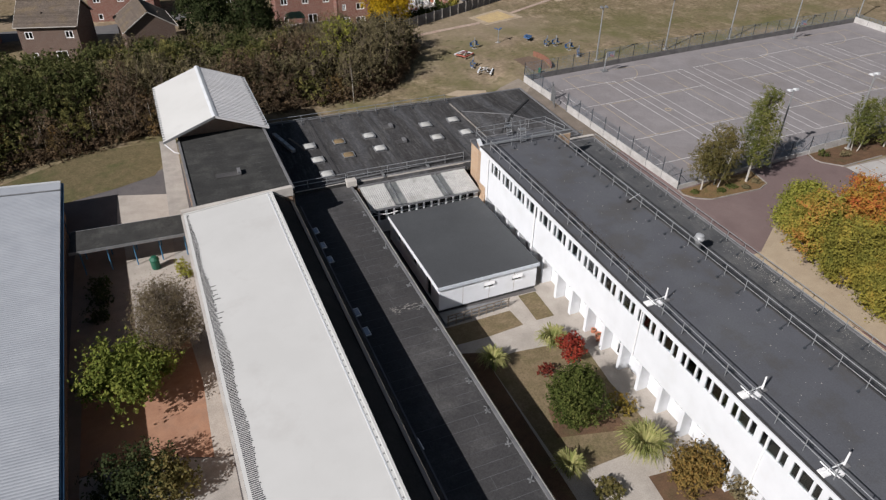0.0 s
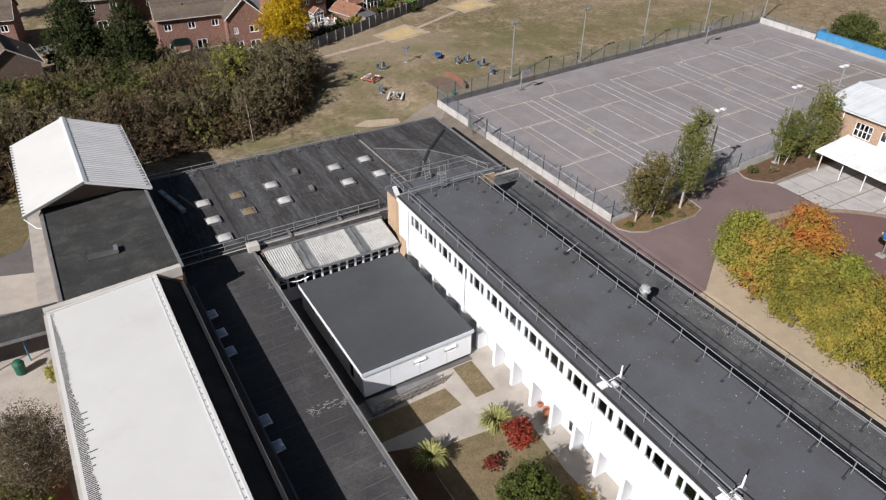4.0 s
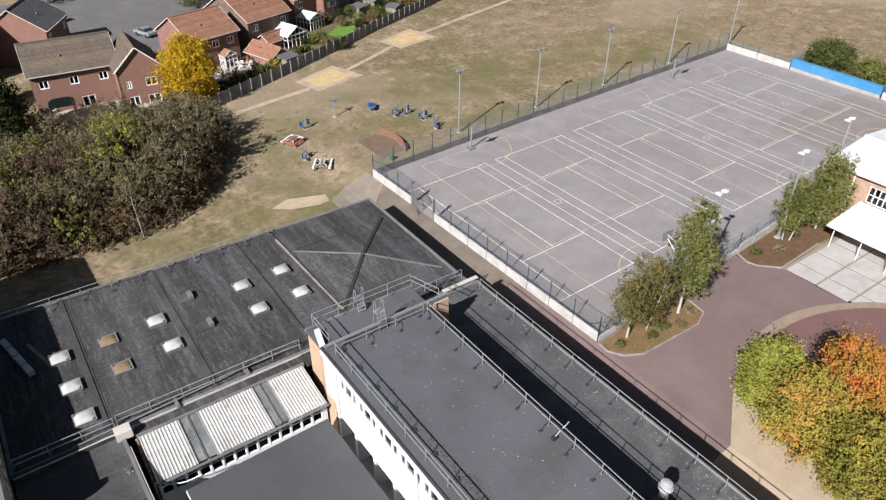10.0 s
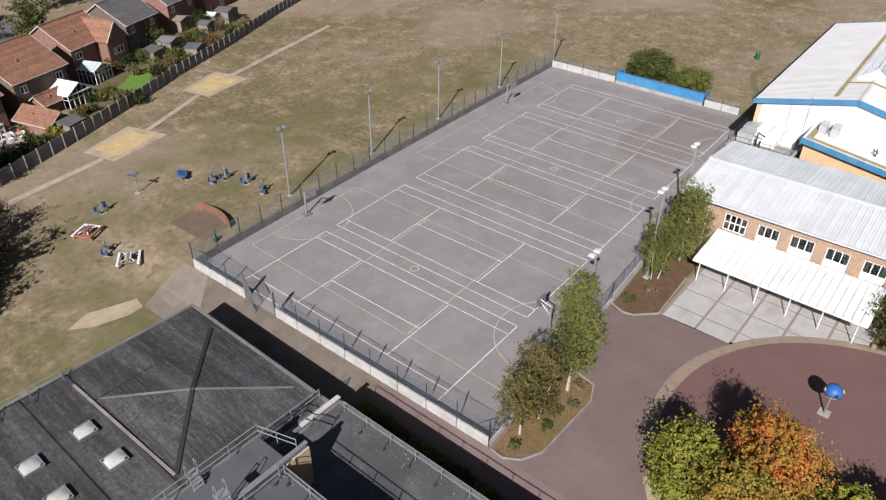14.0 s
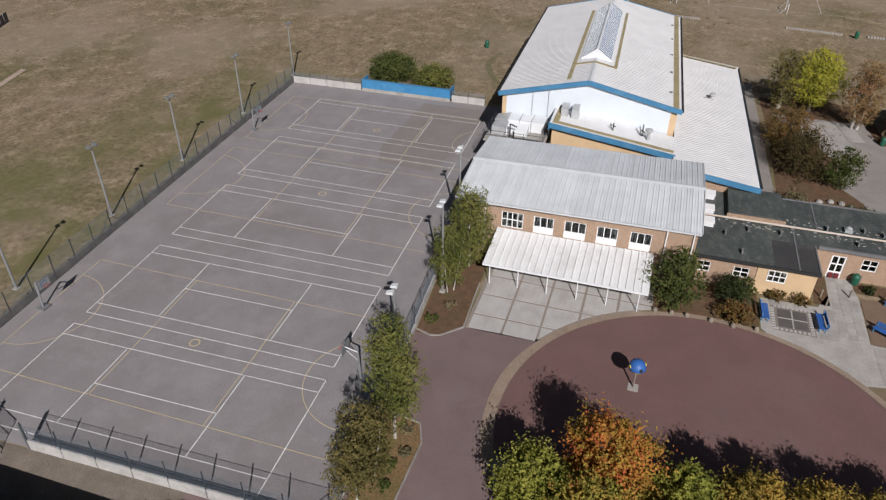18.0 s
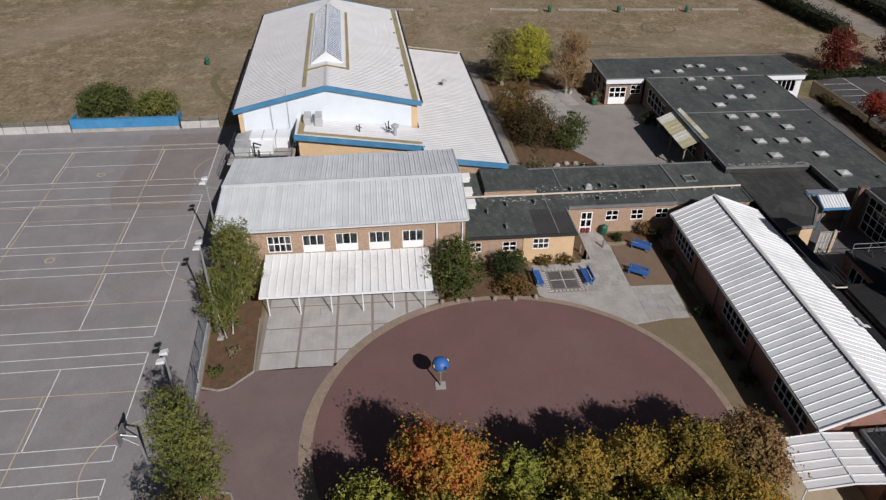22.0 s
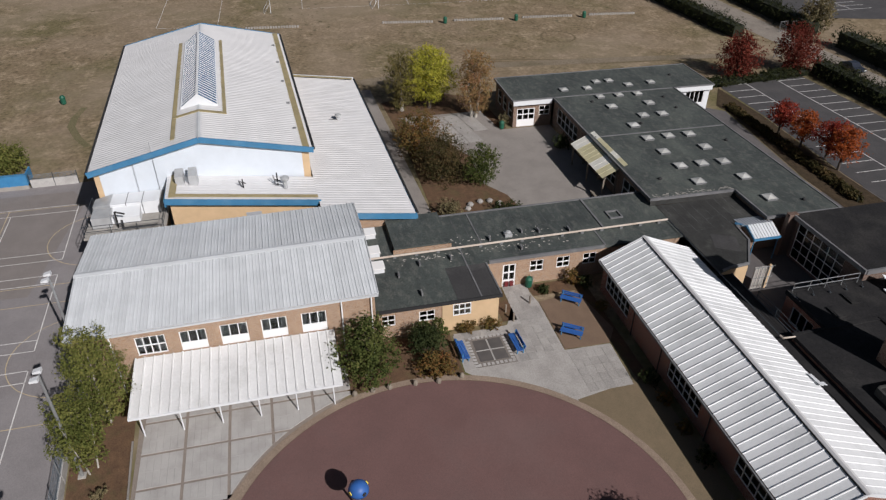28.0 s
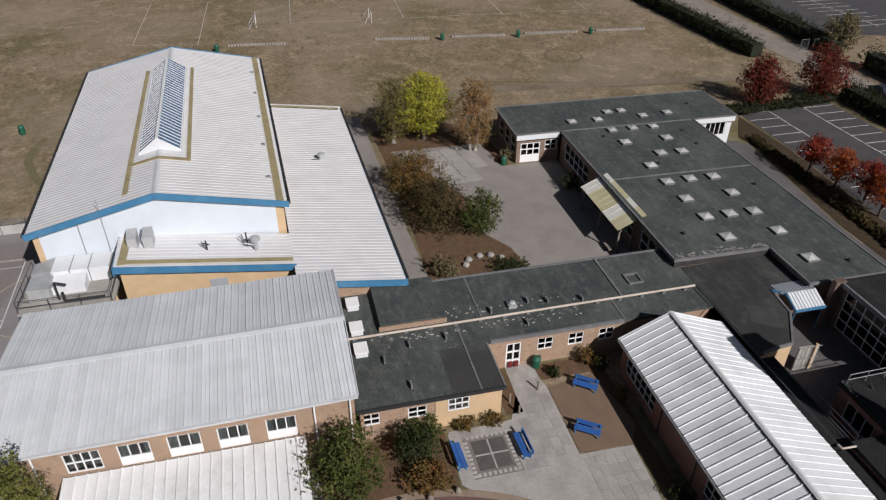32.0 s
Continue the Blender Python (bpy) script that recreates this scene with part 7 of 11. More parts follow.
# ---- corridor range between gym and classrooms ----
def corridor():
    t = thing("link_range", "low brick link range with a mossy green-black felt roof", "building", (90, 16, 0), world=True)
    z = 3.2
    # front range
    ops = {"W": [(31.2 - 31.05, 31.2 - 29.85, 1.35, 2.45, 2, 2), (31.2 - 27.85, 31.2 - 26.5, 1.35, 2.4, 2, 2)]}
    walls(t, 83.5, 21.0, 88.2, 31.2, 0, z - 0.2, BRICK_ORANGE, ops)
    part("rendered_bay", G().box(83.42, 21.0, 0, 83.5, 23.4, 2.95).box(83.42, 25.0, 0, 83.5, 25.9, 2.95).box(83.42, 23.4, 0, 83.5, 25.0, 1.5).box(83.42, 23.4, 2.7, 83.5, 25.0, 2.95), RENDER_YELLOW, t, "pale yellow rendered wall panel")
    window(t, (83.42, 31.2), (83.42, 20.75), 31.2 - 24.98, 31.2 - 23.42, 1.5, 2.7, cols=3, rows=2, inset=-0.02)
    part("roof", G().prism([(83.25, 20.9), (88.0, 20.9), (88.0, 31.45), (83.25, 31.45)], z - 0.25, z), FELT_GREEN, t)
    part("roof_patch", G().prism([(83.3, 20.92), (87.9, 20.92), (87.9, 24.6), (83.3, 24.6)], z, z + 0.012), FELT, t, "newer darker felt patch")
    part("roof_edge", G().box(83.12, 20.8, z - 0.22, 83.26, 31.45, z + 0.07), BLACK, t)
    part("roof_edge", G().box(83.26, 20.78, z - 0.22, 87.9, 20.9, z + 0.07), LEAD, t)
    # long range
    p0, p1 = (88.2, 20.75), (88.2, 1.5)
    ops = [(20.75 - 19.1, 20.75 - 17.85, 0.02, 2.45), (20.75 - 16.5, 20.75 - 15.2, 1.3, 2.5), (20.75 - 13.9, 20.75 - 12.6, 1.3, 2.5), (20.75 - 11.3, 20.75 - 10.0, 1.3, 2.5)]
    wall(t, p0, p1, 0, z - 0.2, BRICK_ORANGE, ops)
    for o in ops[1:]:
        window(t, p0, p1, *o, cols=2, rows=2)
    d = window(t, p0, p1, *ops[0], cols=2, rows=2, bar=0.12, name="door", low=0.7)
    tagged(d, "white glazed door with dark red lower panels")
    part("kick_panel", G().box(88.0, 18.05, 0.12, 88.19, 18.4, 0.6), DOOR_RED, d)
    part("kick_panel", G().box(88.0, 18.55, 0.12, 88.19, 18.9, 0.6), DOOR_RED, d)
    wall(t, (96.3, 1.5), (96.3, 28.9), 0, z - 0.2, BRICK_ORANGE, [(4 + 3.2 * i, 6 + 3.2 * i, 1.2, 2.4) for i in range(6)])
    for i in range(6):
        window(t, (96.3, 1.5), (96.3, 28.9), 4 + 3.2 * i, 6 + 3.2 * i, 1.2, 2.4, cols=2)
    part("roof", G().box(88.02, 1.3, z - 0.24, 96.5, 31.4, z + 0.02), FELT_GREEN, t)
    part("roof_edge", G().box(96.42, 1.4, z - 0.22, 96.62, 28.8, z + 0.1), LEAD, t)
    part("roof_edge", G().box(87.94, 9.4, z - 0.22, 88.14, 20.5, z + 0.08), LEAD, t)
    laps(t, 88.2, 1.5, 90.5, 20.5, z + 0.02, LAP, 1.0, "y", 41, 0.03, 0.006)
    laps(t, 90.9, 1.5, 96.4, 28.5, z + 0.02, LAP, 1.0, "x", 42, 0.03, 0.006)
    part("roof_step", G().box(90.95, 8.1, z + 0.02, 96.45, 8.3, z + 0.12), LEAD, t)
    part("upper_roof", G().box(91.1, 23.3, z + 0.02, 96.5, 28.5, z + 0.6), FELT_GREEN, t, "raised dark flat roof over the plant room")
    part("upper_wall", G().box(91.0, 23.2, z + 0.02, 91.1, 28.6, z + 0.42), BRICK_ORANGE, t)
    part("verge_strip", G().box(83.3, 22.5, z + 0.004, 90.6, 22.62, z + 0.05), LEAD, t)
    part("joint_strip", G().box(90.9, 20.3, z + 0.02, 96.4, 20.42, z + 0.07).box(88.1, 9.2, z + 0.02, 90.6, 9.34, z + 0.07), LEAD, t)
    pp = thing("heating_pipe", "long pink-grey lagged pipe on the link roof", "pipe", (90.7, 16, z), world=True)
    part("pipe", G().tube((90.45, 31.2, z + 0.25), (90.6, 1.6, z + 0.25), 0.1, n=8), PIPE, pp)
    part("pipe", G().tube((90.6, 1.6, z + 0.25), (73.2, 1.55, z + 0.1), 0.05, n=8), FENCE_POST, pp)
    part("pipe_bend", G().tube((73.2, 1.55, z + 0.1), (72.85, 1.5, z + 0.1), 0.07, n=8).tube((72.85, 1.5, z + 0.1), (72.8, 0.5, z + 0.1), 0.07, n=8), PIPE, pp)
    bm = G().box(-0.12, -0.15, 0, 0.12, 0.15, 0.2).mesh("pipe_block", STEEL_DULL)
    for i in range(15):
        placed("pipe_block", bm, pp, Matrix.Translation((90.5, 2.6 + 2 * i, z + 0.02)))
    rr = random.Random(9)
    for x, y in ((84.7, 27.2), (88.9, 26.5), (87.6, 28.6), (91.7, 14.4), (91.4, 19.3), (92.0, 16.0), (91.3, 11.5), (89.3, 16.9), (89.2, 23.6)):
        h = thing("roof_upstand", "small felt-dressed upstand on the link roof", "roof hatch", (x, y, z + 0.02), rr.uniform(-5, 5), "link roof upstands")
        part("kerb", G().box(-0.28, -0.22, 0, 0.28, 0.22, 0.1), FELT_GREEN, h)
        part("flap", G().box(-0.3, 0.08, 0.05, 0.3, 0.22, 0.34), LEAD, h)
    part("vent_box", G().box(91.4, 17.2, z + 0.02, 92.1, 17.9, z + 0.3).lathe((91.75, 17.55, z + 0.3), [(0.25, 0), (0.3, 0.1), (0.15, 0.22)], 8), DUCT, t)
    g = G()
    for _ in range(150):
        y = rr.choice((rr.uniform(12, 30), rr.gauss(25, 2.5), rr.gauss(18, 2.0)))
        x, q = 90.2 - abs(rr.gauss(0, 0.5)) if rr.random() < 0.6 else 91.3 + abs(rr.gauss(0, 0.6)), rr.uniform(0.03, 0.13)
        g.box(x, y, z + 0.02, x + q, y + q * rr.uniform(0.6, 2.2), z + 0.028)
    part("lichen_patch", g, COPING, t, "pale flaking lichen beside the pipe", kind="stuff")
    part("hatch_frame", G().box(92.2, 5.5, z + 0.02, 93.6, 5.65, z + 0.16).box(92.2, 6.7, z + 0.02, 93.6, 6.85, z + 0.16).box(92.2, 5.65, z + 0.02, 92.35, 6.7, z + 0.16).box(93.45, 5.65, z + 0.02, 93.6, 6.7, z + 0.16), LEAD, t)


corridor()
for x, y in ((94.6, 30.2), (91.5, 30.3), (89.0, 30.3)):
    v = thing("roof_box_vent", "white box vent beside the gym wall", "vent", (x, y, 3.22), group="gym box vents")
    part("box", G().box(-0.55, -0.45, 0, 0.55, 0.45, 0.45), WHITE, v)
    part("lid", G().box(-0.62, -0.52, 0.45, 0.62, 0.52, 0.53), UPVC, v)


# ---- classroom wing with the ribbed white roof ----
def wing():
    t = thing("classroom_wing", "brick classroom wing under a white standing-seam gabled roof", "building", (72, 6, 0), world=True)
    x0, y0, x1, y1 = 58.9, 2.2, 85.7, 10.4
    ops = {"N": [(x1 - 84.9, x1 - 80.4, 0.9, 2.4, 6, 2), (x1 - 73.5, x1 - 69.0, 0.9, 2.4, 6, 2), (x1 - 64.4, x1 - 59.9, 0.9, 2.4, 6, 2)]}
    walls(t, x0, y0, x1, y1, 0, 3.0, BRICK_RED, ops, bar=0.05)
    part("gable", G().prism([(x0, y0), (x0 + 0.25, y0), (x0 + 0.25, y1), (x0, y1)], 2.95, 3.0).face((x0, y1, 3.0), (x0, y0, 3.0), (x0, 6.5, 4.9)), BRICK_RED, t)
    part("gable", G().face((x1, y0, 3.0), (x1, y1, 3.0), (x1, 6.5, 4.9)), BRICK_RED, t)
    ribbed(t, (86.05, 10.65, 3.15), (58.4, 10.65, 3.15), (86.05, 6.65, 5.1), 40, ROOF_BRIGHT, 0.045, 0.1)
    ribbed(t, (58.4, 1.75, 3.15), (86.3, 1.75, 3.15), (58.4, 6.65, 5.1), 48, ROOF_BRIGHT, 0.03, 0.12)
    part("ridge_cap", G().slab([(58.3, 6.4, 5.08), (86.25, 6.4, 5.08), (86.25, 6.65, 5.2), (58.3, 6.65, 5.2)], 0.05).slab([(58.3, 6.65, 5.2), (86.25, 6.65, 5.2), (86.25, 6.82, 5.12), (58.3, 6.82, 5.12)], 0.05), ROOF_WHITE, t)
    part("ridge_shadow_gap", G().box(58.4, 6.82, 4.95, 86.0, 6.87, 5.09), BLACK, t)
    for x in (58.35, 86.16):
        part("verge_fascia", G().bar((x, 10.7, 3.08), (x, 6.65, 5.06), 0.08, 0.24), WHITE, t)
        part("verge_fascia", G().bar((x, 1.75, 3.08), (x, 6.65, 5.06), 0.08, 0.24), WHITE, t)
    part("gutter", G().box(58.4, 10.66, 2.96, 86.1, 10.8, 3.1), STEEL_DULL, t)
    part("gutter", G().box(58.4, 1.6, 2.96, 86.2, 1.74, 3.1), BLACK, t)
    for x in (79.2, 74.6, 67.6):
        part("downpipe", G().tube((x, 10.55, 0), (x, 10.55, 3.0), 0.05, n=8), BLACK, t)
    return t


turn(wing(), 86.0, 6.65, -0.6, -0.12)


def porch():
    t = thing("porch_roof", "pair of white ribbed porch roofs meeting in a valley", "canopy", (56, 11, 0), world=True)
    ribbed(t, (58.3, 13.9, 2.62), (54.3, 13.9, 2.62), (58.3, 10.95, 2.9), 6, ROOF_WHITE, 0.06, 0.09)
    ribbed(t, (58.3, 10.85, 2.9), (54.3, 10.85, 2.9), (58.3, 8.4, 2.7), 6, ROOF_WHITE, 0.06, 0.09)
    part("valley", G().box(54.3, 10.83, 2.86, 58.3, 10.97, 2.96), ROOF_GREY, t)
    part("end_trim", G().bar((54.26, 13.9, 2.62), (54.26, 10.9, 2.92), 0.06, 0.14), WHITE, t)
    part("end_trim", G().bar((54.26, 10.9, 2.92), (54.26, 8.4, 2.7), 0.06, 0.14), WHITE, t)
    part("wall", G().box(54.4, 8.42, 0, 58.2, 8.7, 2.55), BRICK_RED, t)
    pm = G().tube((0, 0, 0), (0, 0, 2.6), 0.05, n=8).mesh("post", WHITE)
    for x in (58.0, 56.3, 54.6):
        placed("post", pm, t, Matrix.Translation((x, 13.7, 0)))


porch()


def south_ranges():
    t = thing("south_range", "group of dark felt flat roofs in shade around small yards", "building", (68, -6, 0), world=True)
    # the roofs' near-black felt includes shadow as well as the felt's own dark tone
    walls(t, 44.8, -20, 58.0, 8.3, 0, 2.9, BRICK_RED)
    flat_roof(t, 44.8, -20, 58.0, 8.3, 3.1, FELT_SHADE_BLACK, 0.1)
    walls(t, 58.2, -20, 73.1, 0.4, 0, 2.95, BRICK_RED, {"E": [(18, 20, 0.8, 2.4, 2)]})
    flat_roof(t, 58.2, -20, 73.1, 0.4, 3.2, FELT_SHADE_BLACK, 0.12, edge=FELT_SHADE_BLACK)
    laps(t, 58.4, -19, 72.9, 0.2, 3.2, FELT_SHADE_BLACK, 1.0, "y", 51, 0.03, 0.006)
    walls(t, 73.4, -20, 78.0, -2.7, 0, 2.95, BRICK_RED, {"N": [(1.0, 3.6, 0.8, 2.4, 3)]})
    flat_roof(t, 73.4, -20, 78.0, -2.7, 3.18, FELT_SHADE_BLACK, 0.12, edge=FELT_SHADE_BLACK)
    r = random.Random(57)
    for _ in range(16):
        x, y = 77.9 - abs(r.gauss(0, 0.7)), -2.72 - r.uniform(0, 0.12)
        part("flaking_edge", G().box(x, y, 3.27, x + r.uniform(0.05, 0.3), y + r.uniform(0.03, 0.08), 3.30), COPING, t)
    part("valley_roof", G().box(58.2, 0.53, 2.6, 73.1, 1.5, 2.75), FELT_SHADE_BLACK, t)
    # narrow covered way along the wing, over the yard's edge
    wy = thing("yard_walkway", "narrow dark flat roof over the passage beside the wing", "canopy", (77, 0.9, 0), world=True)
    part("roof", G().box(73.25, 0.02, 2.55, 82.0, 1.5, 2.7), FELT_SHADE_BLACK, wy)
    part("edge", G().box(73.25, -0.08, 2.5, 82.0, 0.02, 2.78), FENCE_POST, wy)
    for x in (73.5, 76.3, 79.1, 81.8):
        part("post", G().box(x - 0.05, -0.02, 0, x + 0.05, 0.08, 2.5), FENCE_POST, wy)
    ch = thing("loose_flashing", "bent piece of white flashing hanging off the wing's eave", "flashing", (68.5, 2.1, 3.12), 8)
    part("strip", G().slab([(-0.75, -0.1, 0.16), (0.5, -0.25, 0.1), (0.55, 0.1, 0.2), (-0.7, 0.2, 0.26)], 0.03), WHITE, ch)
    part("tab", G().slab([(-0.75, -0.5, 0.05), (-0.4, -0.5, 0.05), (-0.35, -0.1, 0.16), (-0.7, -0.1, 0.18)], 0.03), WHITE, ch)
    part("raised_roof", G().box(58.6, -20, 3.2, 66.2, -1.2, 3.75), FELT_SHADE_BLACK, t)
    part("raised_edge", G().box(58.5, -1.2, 3.2, 66.3, -1.0, 3.85).box(66.2, -20, 3.2, 66.4, -1.2, 3.85), FELT_DAMP, t)
    for x, y in ((74.0, -5.2), (75.3, -7.6), (72.0, -8.4), (70.5, -9.0)):
        part("roof_trough", G().box(x, y, 3.2, x + 1.3, y + 0.9, 3.34).box(x + 0.12, y + 0.12, 3.34, x + 1.18, y + 0.78, 3.37), FELT_SHADE_BLACK, t)
    for x, y in ((68.8, -7.9), (66.9, -7.2)):
        part("rooflight_box", G().box(x, y, 3.2, x + 1.0, y + 0.8, 3.55), DOME, t)
    # flat roof that joins the link range to the junior block, its yard wall in the sun
    k = thing("yard_range", "dark flat-roofed lobby joining the link range to the junior block", "building", (88, -2, 0), world=True)
    ring_pts = [(82.0, 0.9), (82.3, -0.1), (82.5, -2.0), (85.8, -4.2), (88.3, -4.5), (88.3, -7.95), (93.6, -7.95), (93.6, 1.25), (82.0, 1.25)]
    part("roof", G().prism(ring_pts, 2.95, 3.21), FELT_DAMP, k)
    part("roof_patch", G().prism([(84.2, -2.4), (86.6, -3.3), (87.6, -1.2), (85.4, -0.4)], 3.21, 3.22), FELT, k, "dark damp stain on the felt")
    for p, q in zip(ring_pts[:5], ring_pts[1:6]):
        wall(k, p, q, 0, 2.95, RENDER_YELLOW if q[0] < 83 else BRICK_BROWN, [], 0.2)
        part("roof_edge", G().bar((*p, 3.18), (*q, 3.18), 0.18, 0.22), LEAD, k)
    laps(k, 88.4, -7.9, 93.5, 1.2, 3.21, LAP, 1.0, "x", 52, 0.03, 0.006)
    # brick hall with the tall glazed side
    b = thing("dining_hall", "brick hall with a tall white-framed glazed wall and dark roof", "building", (83, -15, 0), world=True)
    p0, p1 = (86.8, -9.9), (77.9, -9.9)
    wall(b, p0, p1, 0, 4.3, BRICK_DARK, [(0.4, 6.6, 0.2, 4.05)])
    window(b, p0, p1, 0.4, 6.6, 0.2, 4.05, cols=6, rows=4, bar=0.045)
    for q0, q1 in (((86.8, -24), (86.8, -9.9)), ((77.9, -9.9), (77.9, -24)), ((77.9, -24), (86.8, -24))):
        wall(b, q0, q1, 0, 4.3, BRICK_DARK, trim0=0.25, trim1=0.25)
    part("floor_infill", G().box(78.2, -23.7, 0.02, 86.5, -10.2, 0.1), DARK, b)
    part("roof", G().prism([(77.6, -24.2), (87.1, -24.2), (87.1, -9.6), (77.6, -9.6)], 4.3, 4.55), FELT_SHADE_BLACK, b)
    part("roof_edge", G().box(77.5, -9.6, 4.2, 87.2, -9.42, 4.62), LEAD, b)
    part("roof_edge", G().box(77.42, -24.2, 4.2, 77.6, -9.6, 4.62), LEAD, b)
    part("pier", G().box(86.8, -9.9, 0, 87.3, -8.9, 4.7), BRICK_DARK, b)
    c = thing("chimney", "tall square orange brick boiler chimney rising from the flat roof", "chimney", (68.3, -5.2, 3.2))
    part("shaft", G().prism([(-1.0, -1.4), (1.0, -1.4), (1.0, 1.4), (-1.0, 1.4)], 0, 11.5), BRICK_CHIMNEY, c)
    part("cap", G().box(-1.12, -1.52, 11.5, 1.12, 1.52, 11.8), CONCRETE, c)
    # sunlit yard between the ranges
    y = thing("yard_screen", "pale panelled screen with dark bars in the small service yard", "screen", (82, -2, 0), world=True)
    for i in range(3):
        part("panel", G().box(82.62, -3.0 - 0.62 * i - 0.58, 0, 82.7, -3.0 - 0.62 * i, 2.4), COPING, y)
    for i in range(6):
        part("bar", G().tube((82.5, -2.9 - 0.36 * i, 0), (82.5, -2.9 - 0.36 * i, 2.5), 0.03), STEEL_DULL, y)
    part("post", G().box(82.5, -4.55, 0, 82.66, -4.38, 2.6), RENDER_YELLOW, y)
    for h in (1.3, 2.45):
        part("rail", G().tube((82.48, -2.8, h), (82.48, -4.9, h), 0.03), STEEL_DULL, y)
    k = thing("entrance_canopy", "small blue-trimmed canopy with pale ribbed roof", "canopy", (87, -6.5, 0), world=True)
    ribbed(k, (86.45, -5.4, 2.72), (86.45, -8.2, 2.72), (87.95, -5.4, 3.4), 9, ROOF_GREY, 0.05, 0.1)
    ribbed(k, (89.4, -8.2, 3.24), (89.4, -4.9, 3.24), (87.97, -8.2, 3.4), 11, ROOF_BLUE, 0.05, 0.1)
    part("fascia", G().box(86.35, -8.25, 2.5, 86.45, -5.35, 2.74), BLUE, k)
    part("fascia", G().bar((86.4, -5.36, 2.6), (87.95, -5.3, 3.3), 0.08, 0.24).bar((87.95, -5.3, 3.3), (88.6, -4.5, 3.36), 0.08, 0.2), BLUE, k)
    for y in (-5.5, -8.1):
        part("post", G().tube((86.55, y, 0), (86.55, y, 2.65), 0.05), BLUE, k)
    m = thing("metal_chute", "bent sheet of white metal cladding on the roof", "sheet metal", (76.2, -11.6, 3.2))
    part("sheet", G().slab([(-0.8, -1.2, 0.1), (0.6, -1.0, 0.5), (0.9, 0.8, 1.1), (-0.5, 0.6, 0.5)], 0.06), WHITE, m)
    part("sheet", G().slab([(-1.0, -0.4, 0.0), (-0.2, -0.4, 0.1), (0.1, 1.0, 0.2), (-0.7, 1.0, 0.1)], 0.06), WHITE, m)


south_ranges()
railing("galvanised guard rail on the shaded flat roof", [(77.75, -2.85, 3.2), (77.8, -9.3, 3.2)], 1.0, 1.6, (-1, 0))
railing("dark guard rail over the passage beside the wing", [(78.2, 0.06, 2.7), (73.3, 0.06, 2.7)], 0.95, 2.4, (0, 0), FENCE_POST)
railing("steel guard rail on the low roof beside the porch", [(57.6, 7.9, 3.1), (49.5, 7.9, 3.1)], 0.9, 2.0, (0, -1), FENCE_POST)


